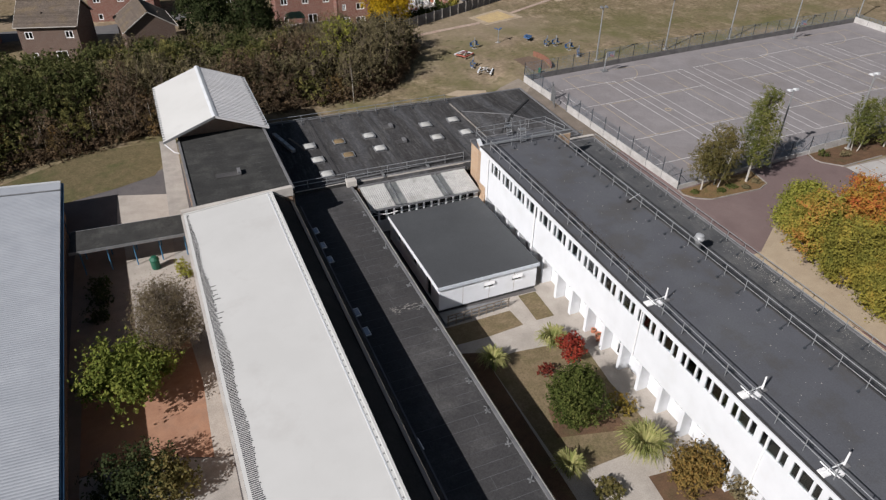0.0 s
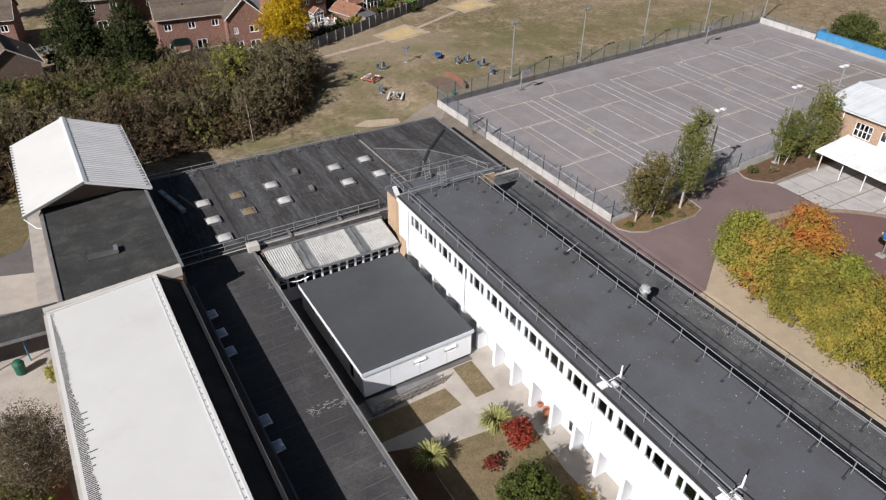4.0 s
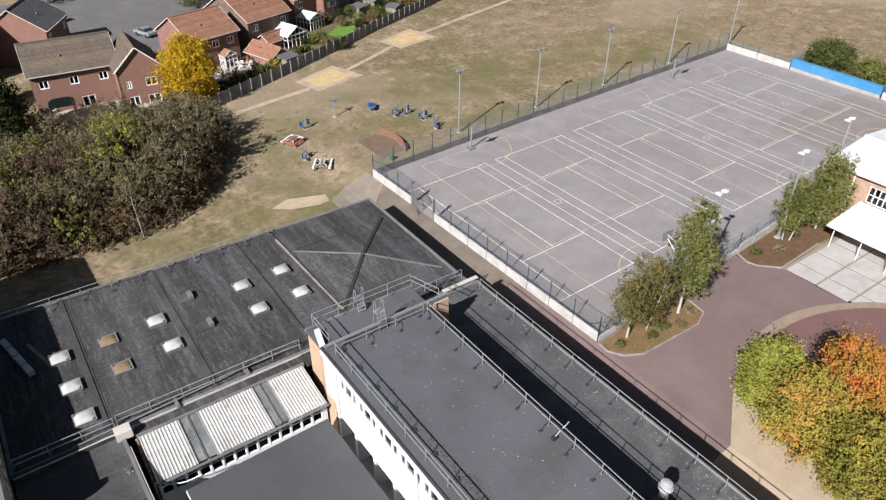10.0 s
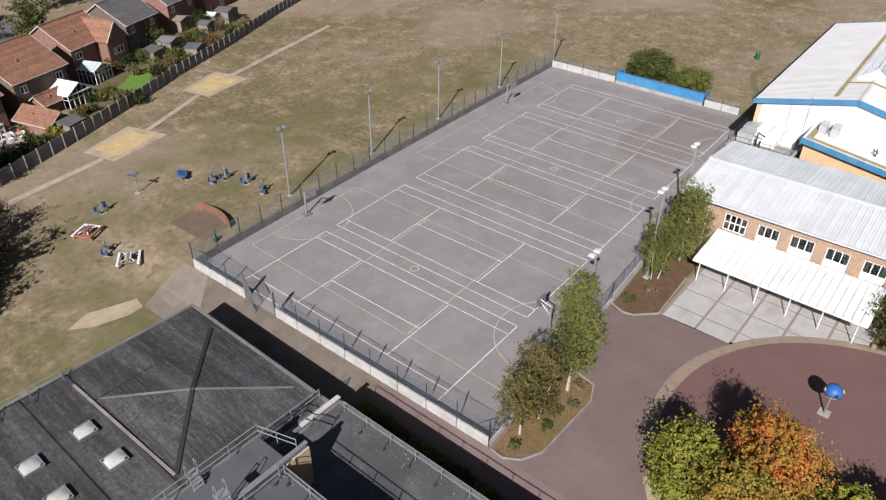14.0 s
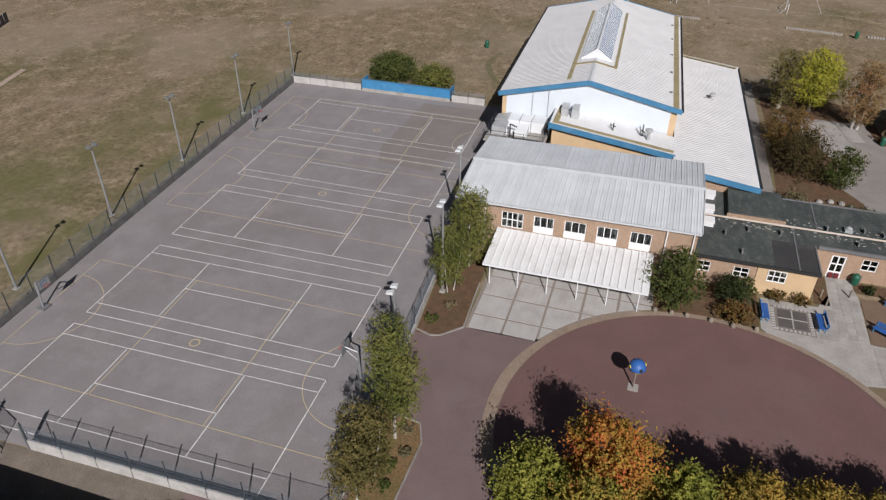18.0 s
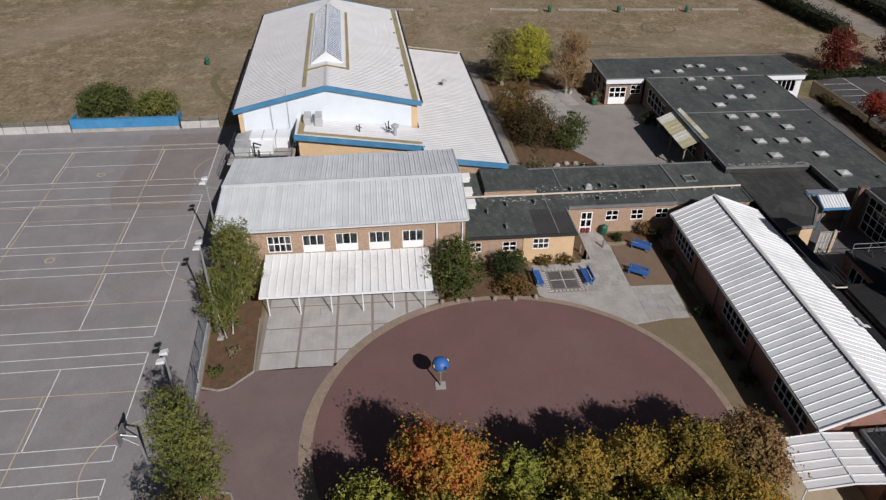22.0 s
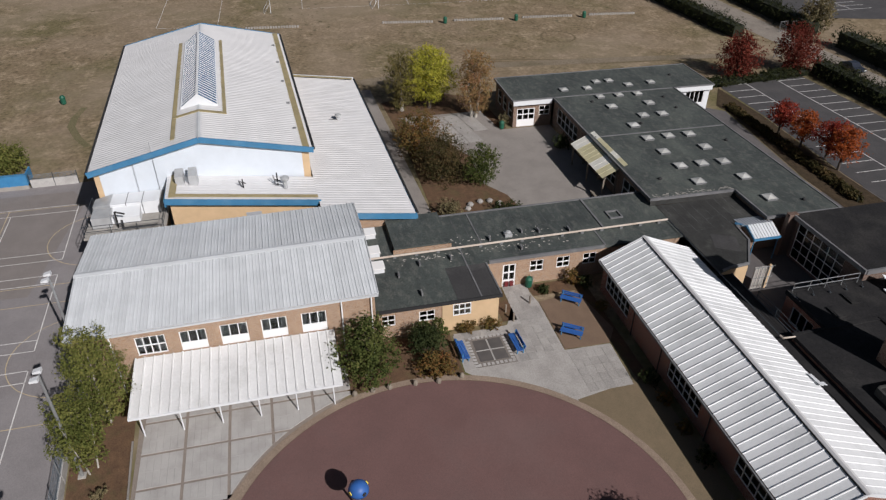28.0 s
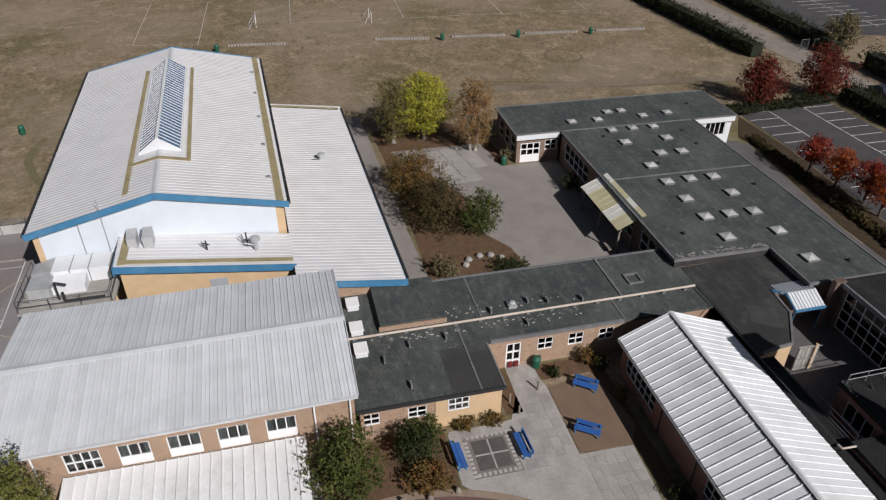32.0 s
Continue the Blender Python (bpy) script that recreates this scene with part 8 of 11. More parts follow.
# ---- junior classroom block ----
def class_block():
    t = thing("junior_block", "broad flat-roofed classroom block with many pyramid rooflights", "building", (110, -6, 0), world=True)
    z = 3.9
    ops = [(121.7 - 120.2, 121.7 - 113.4, 0.9, 3.0, 5), (121.7 - 110.6, 121.7 - 101.6, 0.9, 3.0, 6), (121.7 - 100.2, 121.7 - 94.6, 0.9, 3.0, 4)]
    p0, p1 = (121.7, 1.3), (93.9, 1.3)
    wall(t, p0, p1, 0, z - 0.3, BRICK_BROWN, [o[:4] for o in ops])
    for o in ops:
        window(t, p0, p1, *o[:4], cols=o[4], rows=2)
    wall(t, (93.9, 1.3), (93.9, -8.1), 0, z - 0.3, BRICK_BROWN, trim0=0.25)
    wall(t, (93.9, -8.1), (88.4, -8.1), 0, z - 0.3, BRICK_BROWN)
    wall(t, (88.4, -8.1), (88.4, -15.8), 0, z - 0.3, BRICK_BROWN)
    wall(t, (88.4, -15.8), (121.7, -15.8), 0, z - 0.3, BRICK_BROWN, [(2 + 4 * i, 5 + 4 * i, 1.0, 2.8) for i in range(7)])
    for i in range(7):
        window(t, (88.4, -15.8), (121.7, -15.8), 2 + 4 * i, 5 + 4 * i, 1.0, 2.8, cols=4)
    # bar across the far end
    p0, p1 = (121.8, 6.9), (121.8, 1.55)
    wall(t, p0, p1, 0, z - 0.3, BRICK_BROWN, [(0.5, 3.0, 0.05, 2.6), (3.6, 5.1, 1.5, 2.8)])
    tagged(window(t, p0, p1, 0.5, 3.0, 0.05, 2.6, cols=3, rows=2, bar=0.12, name="door", low=1.0), "white glazed double doors")
    window(t, p0, p1, 3.6, 5.1, 1.5, 2.8, cols=2, rows=2)
    wall(t, (130, 6.9), (122.05, 6.9), 0, z - 0.3, BRICK_BROWN, [(1 + 2.4 * i, 2.6 + 2.4 * i, 0.9, 2.9) for i in range(3)])
    for i in range(3):
        window(t, (130, 6.9), (122.05, 6.9), 1 + 2.4 * i, 2.6 + 2.4 * i, 0.9, 2.9, cols=1, rows=2)
    wall(t, (121.8, -16.1), (121.8, -21.9), 0, z - 0.3, WHITE, [(0.5, 1.4, 1.6, 2.9), (2.2, 5.0, 1.2, 3.0)])
    window(t, (121.8, -16.1), (121.8, -21.9), 0.5, 1.4, 1.6, 2.9, cols=1)
    window(t, (121.8, -16.1), (121.8, -21.9), 2.2, 5.0, 1.2, 3.0, cols=4)
    wall(t, (122.05, -21.9), (130, -21.9), 0, z - 0.3, BRICK_BROWN)
    wall(t, (130, -21.65), (130, 6.65), 0, z - 0.3, BRICK_BROWN)
    rm = FELT_GREEN
    part("roof", G().box(93.8, -15.95, z - 0.28, 121.6, 1.45, z), rm, t)
    part("roof", G().box(88.2, -15.95, z - 0.28, 93.8, -8.0, z), rm, t)
    part("roof", G().box(121.6, -22.1, z - 0.28, 130.1, 7.1, z + 0.01), rm, t)
    for bx in ((93.7, 1.45, 121.5, 1.62), (93.62, -8.0, 93.8, 1.62), (88.02, -8.0, 93.8, -7.84), (88.02, -16.1, 88.2, -8.0), (88.2, -16.12, 121.6, -15.95),
               (121.45, 1.45, 121.62, 7.2), (121.62, 7.1, 130.2, 7.27), (130.1, -22.2, 130.27, 7.1), (121.45, -22.27, 130.1, -22.1), (121.45, -22.1, 121.62, -16.12)):
        part("roof_edge", G().box(bx[0], bx[1], z - 0.2, bx[2], bx[3], z + 0.07), LEAD, t)
    part("felt_upstand", G().box(93.54, -8.0, z - 0.68, 93.61, 1.62, z - 0.21), FELT_DAMP, t)
    part("white_fascia", G().box(121.38, 1.7, z - 0.7, 121.45, 7.1, z - 0.1).box(121.38, -22.0, z - 0.7, 121.45, -16.2, z - 0.1), WHITE, t)
    laps(t, 94, -15.8, 121.4, 1.3, z, LAP, 1.0, "y", 61, 0.03, 0.006)
    laps(t, 121.8, -21.9, 130, 6.9, z + 0.01, LAP, 1.0, "x", 62, 0.03, 0.006)
    part("joint_strip", G().box(108.6, -15.8, z, 108.8, 1.3, z + 0.06), LEAD, t)
    part("joint_strip", G().box(121.4, -15.8, z, 121.6, 1.3, z + 0.07), LEAD, t)
    rr = random.Random(12)
    g = G()
    for _ in range(90):
        x, y = 93.9 + abs(rr.gauss(0, 0.35)), rr.uniform(-8, 1)
        g.box(x, y, z, x + rr.uniform(0.03, 0.15), y + rr.uniform(0.03, 0.3), z + 0.008)
    part("lichen_patch", g, CONCRETE, t, "pale lichen blotches", kind="stuff")
    return t


turn(class_block(), 112.0, -7.0, -0.8)
for x, y in ((123.8, -0.9), (123.7, -4.3), (125.7, -8.4), (125.7, -6.5), (123.65, -10.4), (120.4, -4.7), (120.4, -7.4), (120.3, -10.1), (123.9, -13.9), (116.9, -4.75), (117.0, -10.1), (113.4, -7.4), (113.3, -10.0), (110.8, -4.8),
             (107.0, -4.7), (107.1, -7.4), (107.0, -10.1), (103.3, -4.75), (103.4, -10.05), (99.7, -4.8), (99.7, -7.4), (99.6, -10.0), (96.0, -4.8), (95.9, -10.1), (91.3, -10.0)):
    s = 1.15 if x < 118 else 1.0
    k = thing("rooflight", "square pyramid rooflight of pale glazing on a kerb", "rooflight", (x, y, 3.9), group="junior block rooflights")
    part("kerb", G().box(-s / 2, -s / 2, 0, s / 2, s / 2, 0.18), LEAD, k)
    part("flange", G().box(-s / 2 - 0.05, -s / 2 - 0.05, 0.18, s / 2 + 0.05, s / 2 + 0.05, 0.22), STEEL, k)
    q = s * 0.48
    part("pyramid", G().face((-q, -q, 0.22), (q, -q, 0.22), (0, 0, 0.4)).face((q, -q, 0.22), (q, q, 0.22), (0, 0, 0.4)).face((q, q, 0.22), (-q, q, 0.22), (0, 0, 0.4)).face((-q, q, 0.22), (-q, -q, 0.22), (0, 0, 0.4)), DOME, k)
for x, y in ((119.0, -3), (111.2, -6), (118.5, -13), (104.5, -13.5), (97.5, -1.2), (114.8, -12.8), (126, -18), (90.2, -13.2)):
    k = thing("roof_outlet", "small dark domed outlet on the felt roof", "roof outlet", (x, y, 3.9), group="junior block outlets")
    part("cowl", G().lathe((0, 0, 0), [(0.2, 0), (0.2, 0.15), (0.12, 0.24), (0.02, 0.27)], 8), BLACK, k)
sh = thing("play_shelter", "play shelter with a sloping yellowed translucent roof on posts", "shelter", (105.6, 2.1, 0), world=True)
for i in range(5):
    ribbed(sh, (101.1 + 1.8 * i + 1.78, 3.6, 2.75), (101.1 + 1.8 * i, 3.6, 2.75), (101.1 + 1.8 * i + 1.78, 0.75, 4.1), 2, POLY_PALE if i in (1, 4) else POLY, 0.02, 0.08, "roof_sheet")
part("beam", G().box(101.0, 3.2, 2.6, 110.1, 3.32, 2.76), TIMBER, sh)
part("beam", G().box(101.0, 1.75, 3.3, 110.1, 1.87, 3.46), TIMBER, sh)
for x in (101.3, 105.5, 109.8):
    part("post", G().box(x - 0.08, 3.18, 0, x + 0.08, 3.34, 2.6), TIMBER, sh)
    part("post", G().box(x - 0.08, 1.73, 0, x + 0.08, 1.89, 3.3), TIMBER, sh)
part("bench", G().box(101.2, 3.6, 0.4, 102.6, 4.1, 0.48).box(101.4, 3.7, 0, 101.5, 4.0, 0.4).box(102.3, 3.7, 0, 102.4, 4.0, 0.4), TIMBER, sh)
sheet("junior_yard", [(96.6, 1.5), (121.7, 1.5), (121.7, 8.6), (128.5, 9.4), (128.5, 21.2), (118.0, 16.0), (114.6, 14.6), (108.0, 15.3), (104.5, 13.2), (96.6, 12.0)], 0.02, YARD, "worn grey tarmac junior yard", "paving")
TREE_BED = [(118.6, 22.0), (118.0, 16.0), (121.0, 9.4), (122.0, 7.6), (133.5, 8.2), (137.0, 15.0), (134.5, 22.6)]
sheet("yard_tree_bed", TREE_BED, 0.018, SOIL, "leaf-strewn bare soil under the yard trees", "soil")
for i in range(3):
    for j in range(3):
        o = [(118.4 + 3.0 * i + 0.28 * j, 15.7 - 2.05 * j + 0.5 * i), (121.3 + 3.0 * i + 0.28 * j, 16.2 - 2.05 * j + 0.5 * i), (121.55 + 3.0 * i + 0.28 * j, 14.3 - 2.05 * j + 0.5 * i), (118.65 + 3.0 * i + 0.28 * j, 13.8 - 2.05 * j + 0.5 * i)]
        if i == 0 and j == 2:
            continue
        single("yard_slab", G().prism(o, 0.02, 0.05), SLAB, "large pale concrete slab with brown joints", "paving", "structure", "junior yard slabs")
sheet("junior_bed", [(96.6, 12.0), (104.5, 13.2), (108.0, 15.3), (114.6, 14.6), (118.0, 16.0), (118.6, 22.0), (96.6, 22.4)], 0.024, SOIL, "bark-strewn planting bed by the junior yard", "soil")
sheet("hall_path", [(96.6, 22.3), (140.0, 23.4), (140.0, 26.6), (96.6, 25.4)], 0.026, YARD, "shaded tarmac path beside the annexe", "path")

# ---- trees and planting ----
def leaf_cloud(blobs, n, size, seed, flat=0.0, shell=0.55, spray=0.56, per=11, tight=0.2, rough=0.75):
    """Leaves on short sprays that point outwards and up from a set of lumps (cx, cy, cz, rx, ry, rz)."""
    r = np.random.RandomState(seed)
    b = np.array(blobs, float)
    w = (b[:, 3] * b[:, 4] + b[:, 3] * b[:, 5] + b[:, 4] * b[:, 5])
    m = max(1, n // per)
    k = r.choice(len(b), m, p=w / w.sum())
    d = r.normal(size=(m, 3))
    d /= np.linalg.norm(d, axis=1)[:, None]
    rad = shell + (1 - shell) * r.rand(m) ** 0.6
    c = b[k, :3] + d * b[k, 3:] * rad[:, None]
    go = d + r.normal(size=(m, 3)) * 0.45
    go[:, 2] += 0.55
    go /= np.linalg.norm(go, axis=1)[:, None]
    reach = np.clip(b[k, 3:].mean(axis=1) * spray, 0.12, 0.95) * (0.45 + 1.1 * r.rand(m) ** 2)
    i = np.repeat(np.arange(m), per)
    n = len(i)
    p = c[i] + go[i] * (reach[i] * r.rand(n))[:, None] + r.normal(size=(n, 3)) * (reach[i] * tight)[:, None]
    nr = d[i] + r.normal(size=(n, 3)) * rough
    nr[:, 2] += 0.35 + flat
    nr /= np.linalg.norm(nr, axis=1)[:, None]
    t = np.cross(nr, r.normal(size=(n, 3)))
    t /= np.linalg.norm(t, axis=1)[:, None]
    q = np.cross(nr, t)
    s = (size * (0.55 + 0.9 * r.rand(n)))[:, None]
    v = np.stack([p - t * s, p + q * s * 0.6 + nr * s * 0.12, p + t * s, p - q * s * 0.6 - nr * s * 0.08], 1).reshape(-1, 3)
    return v, np.arange(4 * n).reshape(-1, 4)


def leaf_mesh(name, blobs, n, size, seed, material, flat=0.0, shell=0.55, spray=0.56, per=11, tight=0.2, rough=0.75):
    v, f = leaf_cloud(blobs, n, size, seed, flat, shell, spray, per, tight, rough)
    me = bpy.data.meshes.new(name)
    me.vertices.add(len(v))
    me.vertices.foreach_set("co", v.astype(np.float32).ravel())
    me.loops.add(f.size)
    me.loops.foreach_set("vertex_index", f.astype(np.int32).ravel())
    me.polygons.add(len(f))
    me.polygons.foreach_set("loop_start", np.arange(0, f.size, 4, dtype=np.int32))
    me.materials.append(material)
    me.update(calc_edges=True)
    me.validate()
    return me


def crown_lumps(h0, h1, r, k, seed, shape="round", squash=0.8, lump=1.0):
    q = random.Random(seed)
    out = []
    for i in range(k):
        f = (i + 0.5) / k
        z = h0 + (h1 - h0) * f
        prof = math.sin(math.pi * (0.12 + 0.8 * f)) if shape == "round" else (1.05 - 0.85 * f) if shape == "cone" else math.sin(math.pi * (0.2 + 0.62 * f)) ** 0.6
        a = i * 2.4 + q.uniform(-0.5, 0.5)
        rr = r * prof * q.uniform(0.35, 0.68)
        s = (r * prof * q.uniform(0.38, 0.58) + 0.12 * r) * lump
        rr *= 1.0 + 0.55 * (1 - lump)
        out.append((rr * math.cos(a), rr * math.sin(a), z, s, s, s * squash))
    out.append((0, 0, h0 + (h1 - h0) * 0.5, r * 0.45, r * 0.45, (h1 - h0) * 0.42))
    return out


def tree(name, label, at, h, r, leaves, n=7000, size=0.13, stem=0.28, bark=None, seed=1, shape="round", trunks=1, group="", k=16, shell=0.55, category="tree", thick=0.035, lump=1.0, spray=0.56, per=11, tight=0.2, rough=0.75, squash=0.8, twigs=0):
    bark = bark or BARK
    t = thing(name, label, category, at, random.Random(seed).uniform(0, 360), group)
    lumps = crown_lumps(h * stem, h * 0.96, r, k, seed, shape, squash, lump)
    q = random.Random(seed + 50)
    for j in range(trunks):
        a = j * 2.1 + 0.4
        off = 0.0 if trunks == 1 else 0.35
        bx, by = off * math.cos(a), off * math.sin(a)
        g = G()
        p = Vector((bx, by, -0.1))
        rad = h * thick / (1 if trunks == 1 else 1.5)
        for s in range(1, 6):
            z = h * 0.86 * s / 5
            nx = Vector((bx * (1 + s * 0.5) + q.uniform(-0.1, 0.1) * h * 0.1, by * (1 + s * 0.5) + q.uniform(-0.1, 0.1) * h * 0.1, z))
            g.tube(p, nx, rad * (1 - (s - 1) / 5.5), rad * (1 - s / 5.5), 7, s == 1)
            p = nx
        tr = part("trunk", g, bark, t)
        mine = [l for i, l in enumerate(lumps[:-1]) if i % trunks == j]
        for a in range(0, len(mine), 3):
            lg = G()
            foot = Vector((bx, by, max(h * stem * 0.6, mine[a][2] - r * 0.8)))
            knee = foot.lerp(Vector(mine[a][:3]), 0.35)
            lg.tube(foot, knee, rad * 0.45, rad * 0.3, 5, False)
            for l in mine[a:a + 3]:
                lg.tube(knee, l[:3], rad * 0.28, rad * 0.08, 5, False)
            part("limb", lg, BARK, t)
        if twigs:
            tg = G()
            for l in mine:
                for _ in range(twigs):
                    d = Vector((q.gauss(0, 1), q.gauss(0, 1), q.gauss(0.35, 0.7))).normalized() * l[3] * q.uniform(0.8, 1.45)
                    tg.tube(l[:3], Vector(l[:3]) + d, 0.014, 0.005, 3, False)
            part("twig", tg, BARK_TWIG, t, kind="stuff")
    part("crown", leaf_mesh("crown", lumps, n, size, seed, leaves, shell=shell, spray=spray, per=per, tight=tight, rough=rough), leaves, t)
    return t


def bush(name, label, at, r, h, leaves, n=2500, size=0.09, seed=1, k=8, category="bush", group="", stretch=1.0, rz=0.0):
    t = thing(name, label, category, at, rz, group)
    q = random.Random(seed)
    lumps = []
    for i in range(k):
        a, f = i * 2.4, math.sqrt((i + 0.5) / k)
        s = r * q.uniform(0.38, 0.55)
        lumps.append((r * 0.62 * f * math.cos(a) * stretch, r * 0.62 * f * math.sin(a), h * q.uniform(0.35, 0.62), s * max(1, stretch * 0.7), s, h * q.uniform(0.34, 0.45)))
    g = G()
    for l in lumps:
        g.tube((l[0] * 0.2, l[1] * 0.2, 0), l[:3], 0.04, 0.015, 5, False)
    part("stem", g, BARK, t, kind="stuff")
    part("foliage", leaf_mesh("foliage", lumps, n, size, seed, leaves), leaves, t)
    return t


def strap_plant(at, r, h, n, seed):
    """A clump of arching strap leaves."""
    t = thing("flax_clump", "large clump of arching variegated strap leaves", "plant", at, 0, "flax clumps")
    q = random.Random(seed)
    g = G()
    for i in range(n):
        a = q.uniform(0, 2 * math.pi)
        reach, top = r * q.uniform(0.45, 1.0), h * q.uniform(0.6, 1.0)
        w = 0.05 * q.uniform(0.7, 1.3)
        sx, sy = -math.sin(a) * w, math.cos(a) * w
        base = len(g.v)
        for s in range(5):
            f = s / 4
            x, y = math.cos(a) * reach * f, math.sin(a) * reach * f
            z = top * (2.6 * f - 1.75 * f * f) if f < 1 else top * 0.72
            k = 1 - 0.85 * f * f
            g.v += [(x - sx * k, y - sy * k, z), (x + sx * k, y + sy * k, z)]
        g.f += [(base + 2 * s, base + 2 * s + 1, base + 2 * s + 3, base + 2 * s + 2) for s in range(4)]
    part("leaves", g, L_STRAP, t, kind="stuff")
    part("crown_base", G().lathe((0, 0, 0), [(0.22, 0), (0.2, 0.3), (0.05, 0.4)], 8), BARK, t)


# autumn trees by the play circle
for i, (x, y, h, r, lm, lab) in enumerate((
        (53.6, 40.2, 6.2, 2.4, L_LIME, "young tree with yellow-green autumn leaves"),
        (55.6, 36.3, 8.2, 3.0, L_FIRE, "tree in full orange and red autumn leaf"),
        (55.2, 31.6, 6.3, 2.1, L_LIME, "young tree with yellow-green autumn leaves"),
        (55.6, 27.9, 6.4, 2.2, L_AMBER, "tree with amber and brown autumn leaves"),
        (56.1, 24.4, 6.3, 2.1, L_AMBER, "tree with amber and brown autumn leaves"),
        (56.4, 20.6, 6.2, 2.3, L_AMBER, "taller tree with amber autumn leaves"),
        (56.8, 16.6, 6.1, 2.4, L_PINK, "tree with pinkish-brown autumn leaves"),
        (51.6, 36.6, 7.4, 2.6, L_ORANGE, "tree with orange and green autumn leaves"),
        (51.4, 32.6, 6.9, 2.6, L_YELLOW_GREEN, "tree with olive-yellow autumn leaves"),
        (51.2, 28.4, 6.8, 2.6, L_YELLOW_GREEN, "tree with olive-yellow autumn leaves"),
        (51.4, 24.2, 6.8, 2.6, L_YELLOW_GREEN, "tree with olive-yellow autumn leaves"),
        (52.0, 19.6, 6.8, 2.6, L_AMBER, "tree with amber autumn leaves"))):
    tree("autumn_tree", lab + " beside the play circle", (x, y, 0.03), h * 1.0, r * 1.03, lm, 28000, 0.088, 0.14, seed=100 + i, group="autumn trees", k=40, shell=0.15, lump=0.58, spray=1.15, per=18, tight=0.17, rough=0.6)
# birches
tree("birch_tree", "tall slender birch with small olive leaves in the kerbed bed", (57.3, 50.7, 0), 11.0, 1.8, L_BIRCH, 19000, 0.065, 0.2, BARK_PALE, 201, "tall", group="birches", k=34, thick=0.012, lump=0.74)
tree("birch_tree", "multi-stemmed birch with olive leaves in the kerbed bed", (53.3, 51.1, 0), 7.0, 1.7, L_OLIVE_LEAF, 12000, 0.065, 0.22, BARK_PALE, 202, "tall", 2, "birches", k=14, thick=0.016)
tree("birch_tree", "leaning birch with sparse olive leaves at the bed's tip", (51.4, 51.0, 0), 6.2, 1.6, L_OLIVE_LEAF, 9000, 0.065, 0.25, BARK_PALE, 203, "tall", 1, "birches", k=13, thick=0.016)
tree("birch_tree", "birch with green leaves and pale stems by the lamp post", (75.0, 52.2, 0), 6.6, 1.7, L_BIRCH, 13000, 0.065, 0.2, BARK_PALE, 204, "tall", 2, "birches", k=26, thick=0.015, lump=0.76)
tree("birch_tree", "taller birch with green leaves beside the canopy", (79.2, 51.6, 0), 8.6, 1.9, L_BIRCH, 17000, 0.065, 0.12, BARK_PALE, 205, "tall", 1, "birches", k=32, thick=0.014, lump=0.76)
for i, y in enumerate((60.9, 59.3, 57.5, 55.6, 53.8, 52.0, 50.0, 47.6)):
    bush("shrub", "rounded green shrub in the bed under the low range", (45.7 + 0.15 * (i % 2), y, gz(45.8, y)), 0.95, 1.25, L_GREEN if i % 3 else L_BIRCH, 1500, 0.08, 216 + i * 3, 7, group="range bed shrubs")
# beds by the gym
tree("bay_tree", "dense rounded green tree at the corner of the gym", (79.3, 32.7, 0), 5.6, 2.3, L_GREEN, 9000, 0.09, 0.06, seed=211, k=18, category="tree")
bush("shrub", "dark rounded evergreen shrub by the link range", (80.8, 27.9, 0), 1.7, 3.0, L_DARK, 4000, 0.08, 212, 9)
bush("shrub", "rusty-leaved low shrub at the playground edge", (78.9, 27.5, 0), 1.6, 1.5, L_RUST, 3000, 0.08, 213, 8)
bush("hedge", "clipped green hedge under the windows", (82.5, 27.0, 0), 1.3, 1.7, L_GREEN, 2500, 0.08, 214, 8, "hedge", rz=90, stretch=1.4)
for i, (x, y) in enumerate(((83.0, 23.9), (83.0, 21.7))):
    bush("hedge", "low clipped brown-green hedge by the terrace", (x, y, 0), 0.75, 0.9, L_RUST, 1800, 0.06, 215 + i, 7, "hedge", "terrace hedges", 1.5, 90)
for i, (x, y, r, h) in enumerate(((87.2, 12.6, 0.9, 1.5), (86.4, 11.7, 0.7, 1.2), (83.0, 11.6, 0.6, 0.9), (73.8, 11.7, 0.8, 1.2), (71.6, 11.6, 0.7, 1.0), (66.0, 11.6, 0.8, 1.1), (68.7, 11.6, 0.6, 0.9), (86.6, 15.6, 0.6, 0.7))):
    bush("shrub", "small dark shrub in the shaded bed", (x, y, 0), r, h, L_DARK if i % 2 else L_RUST, 1100, 0.07, 230 + i, 6, group="wing bed shrubs")
for i, (x, y, r, h) in enumerate(((70.2, 52.4, 0.7, 0.8), (72.4, 51.4, 0.6, 0.7), (79.6, 51.6, 0.9, 1.1), (80.8, 53.0, 0.8, 1.0), (53.2, 49.9, 0.5, 0.35), (56.2, 49.6, 0.5, 0.3), (50.3, 50.7, 0.5, 0.3), (58.2, 50.2, 0.6, 0.3), (54.8, 50.3, 0.7, 0.3))):
    bush("shrub", "low weedy growth in the planting bed", (x, y, 0), r, h, L_OLIVE if i % 2 else L_GREEN, 700, 0.07, 240 + i, 6, group="bed weeds")
for i, (x, y) in enumerate(((77.75, 34.1), (77.8, 32.7), (77.85, 31.4), (77.8, 29.4), (77.6, 27.6), (77.75, 25.7))):
    s = thing("bollard_stone", "small brown stone marker along the bed edge", "stone", (x, y, 0), 25 * i, "edge stones")
    part("stone", G().lathe((0, 0, 0), [(0.2, 0), (0.22, 0.2), (0.15, 0.38), (0.04, 0.44)], 7), TIMBER, s)
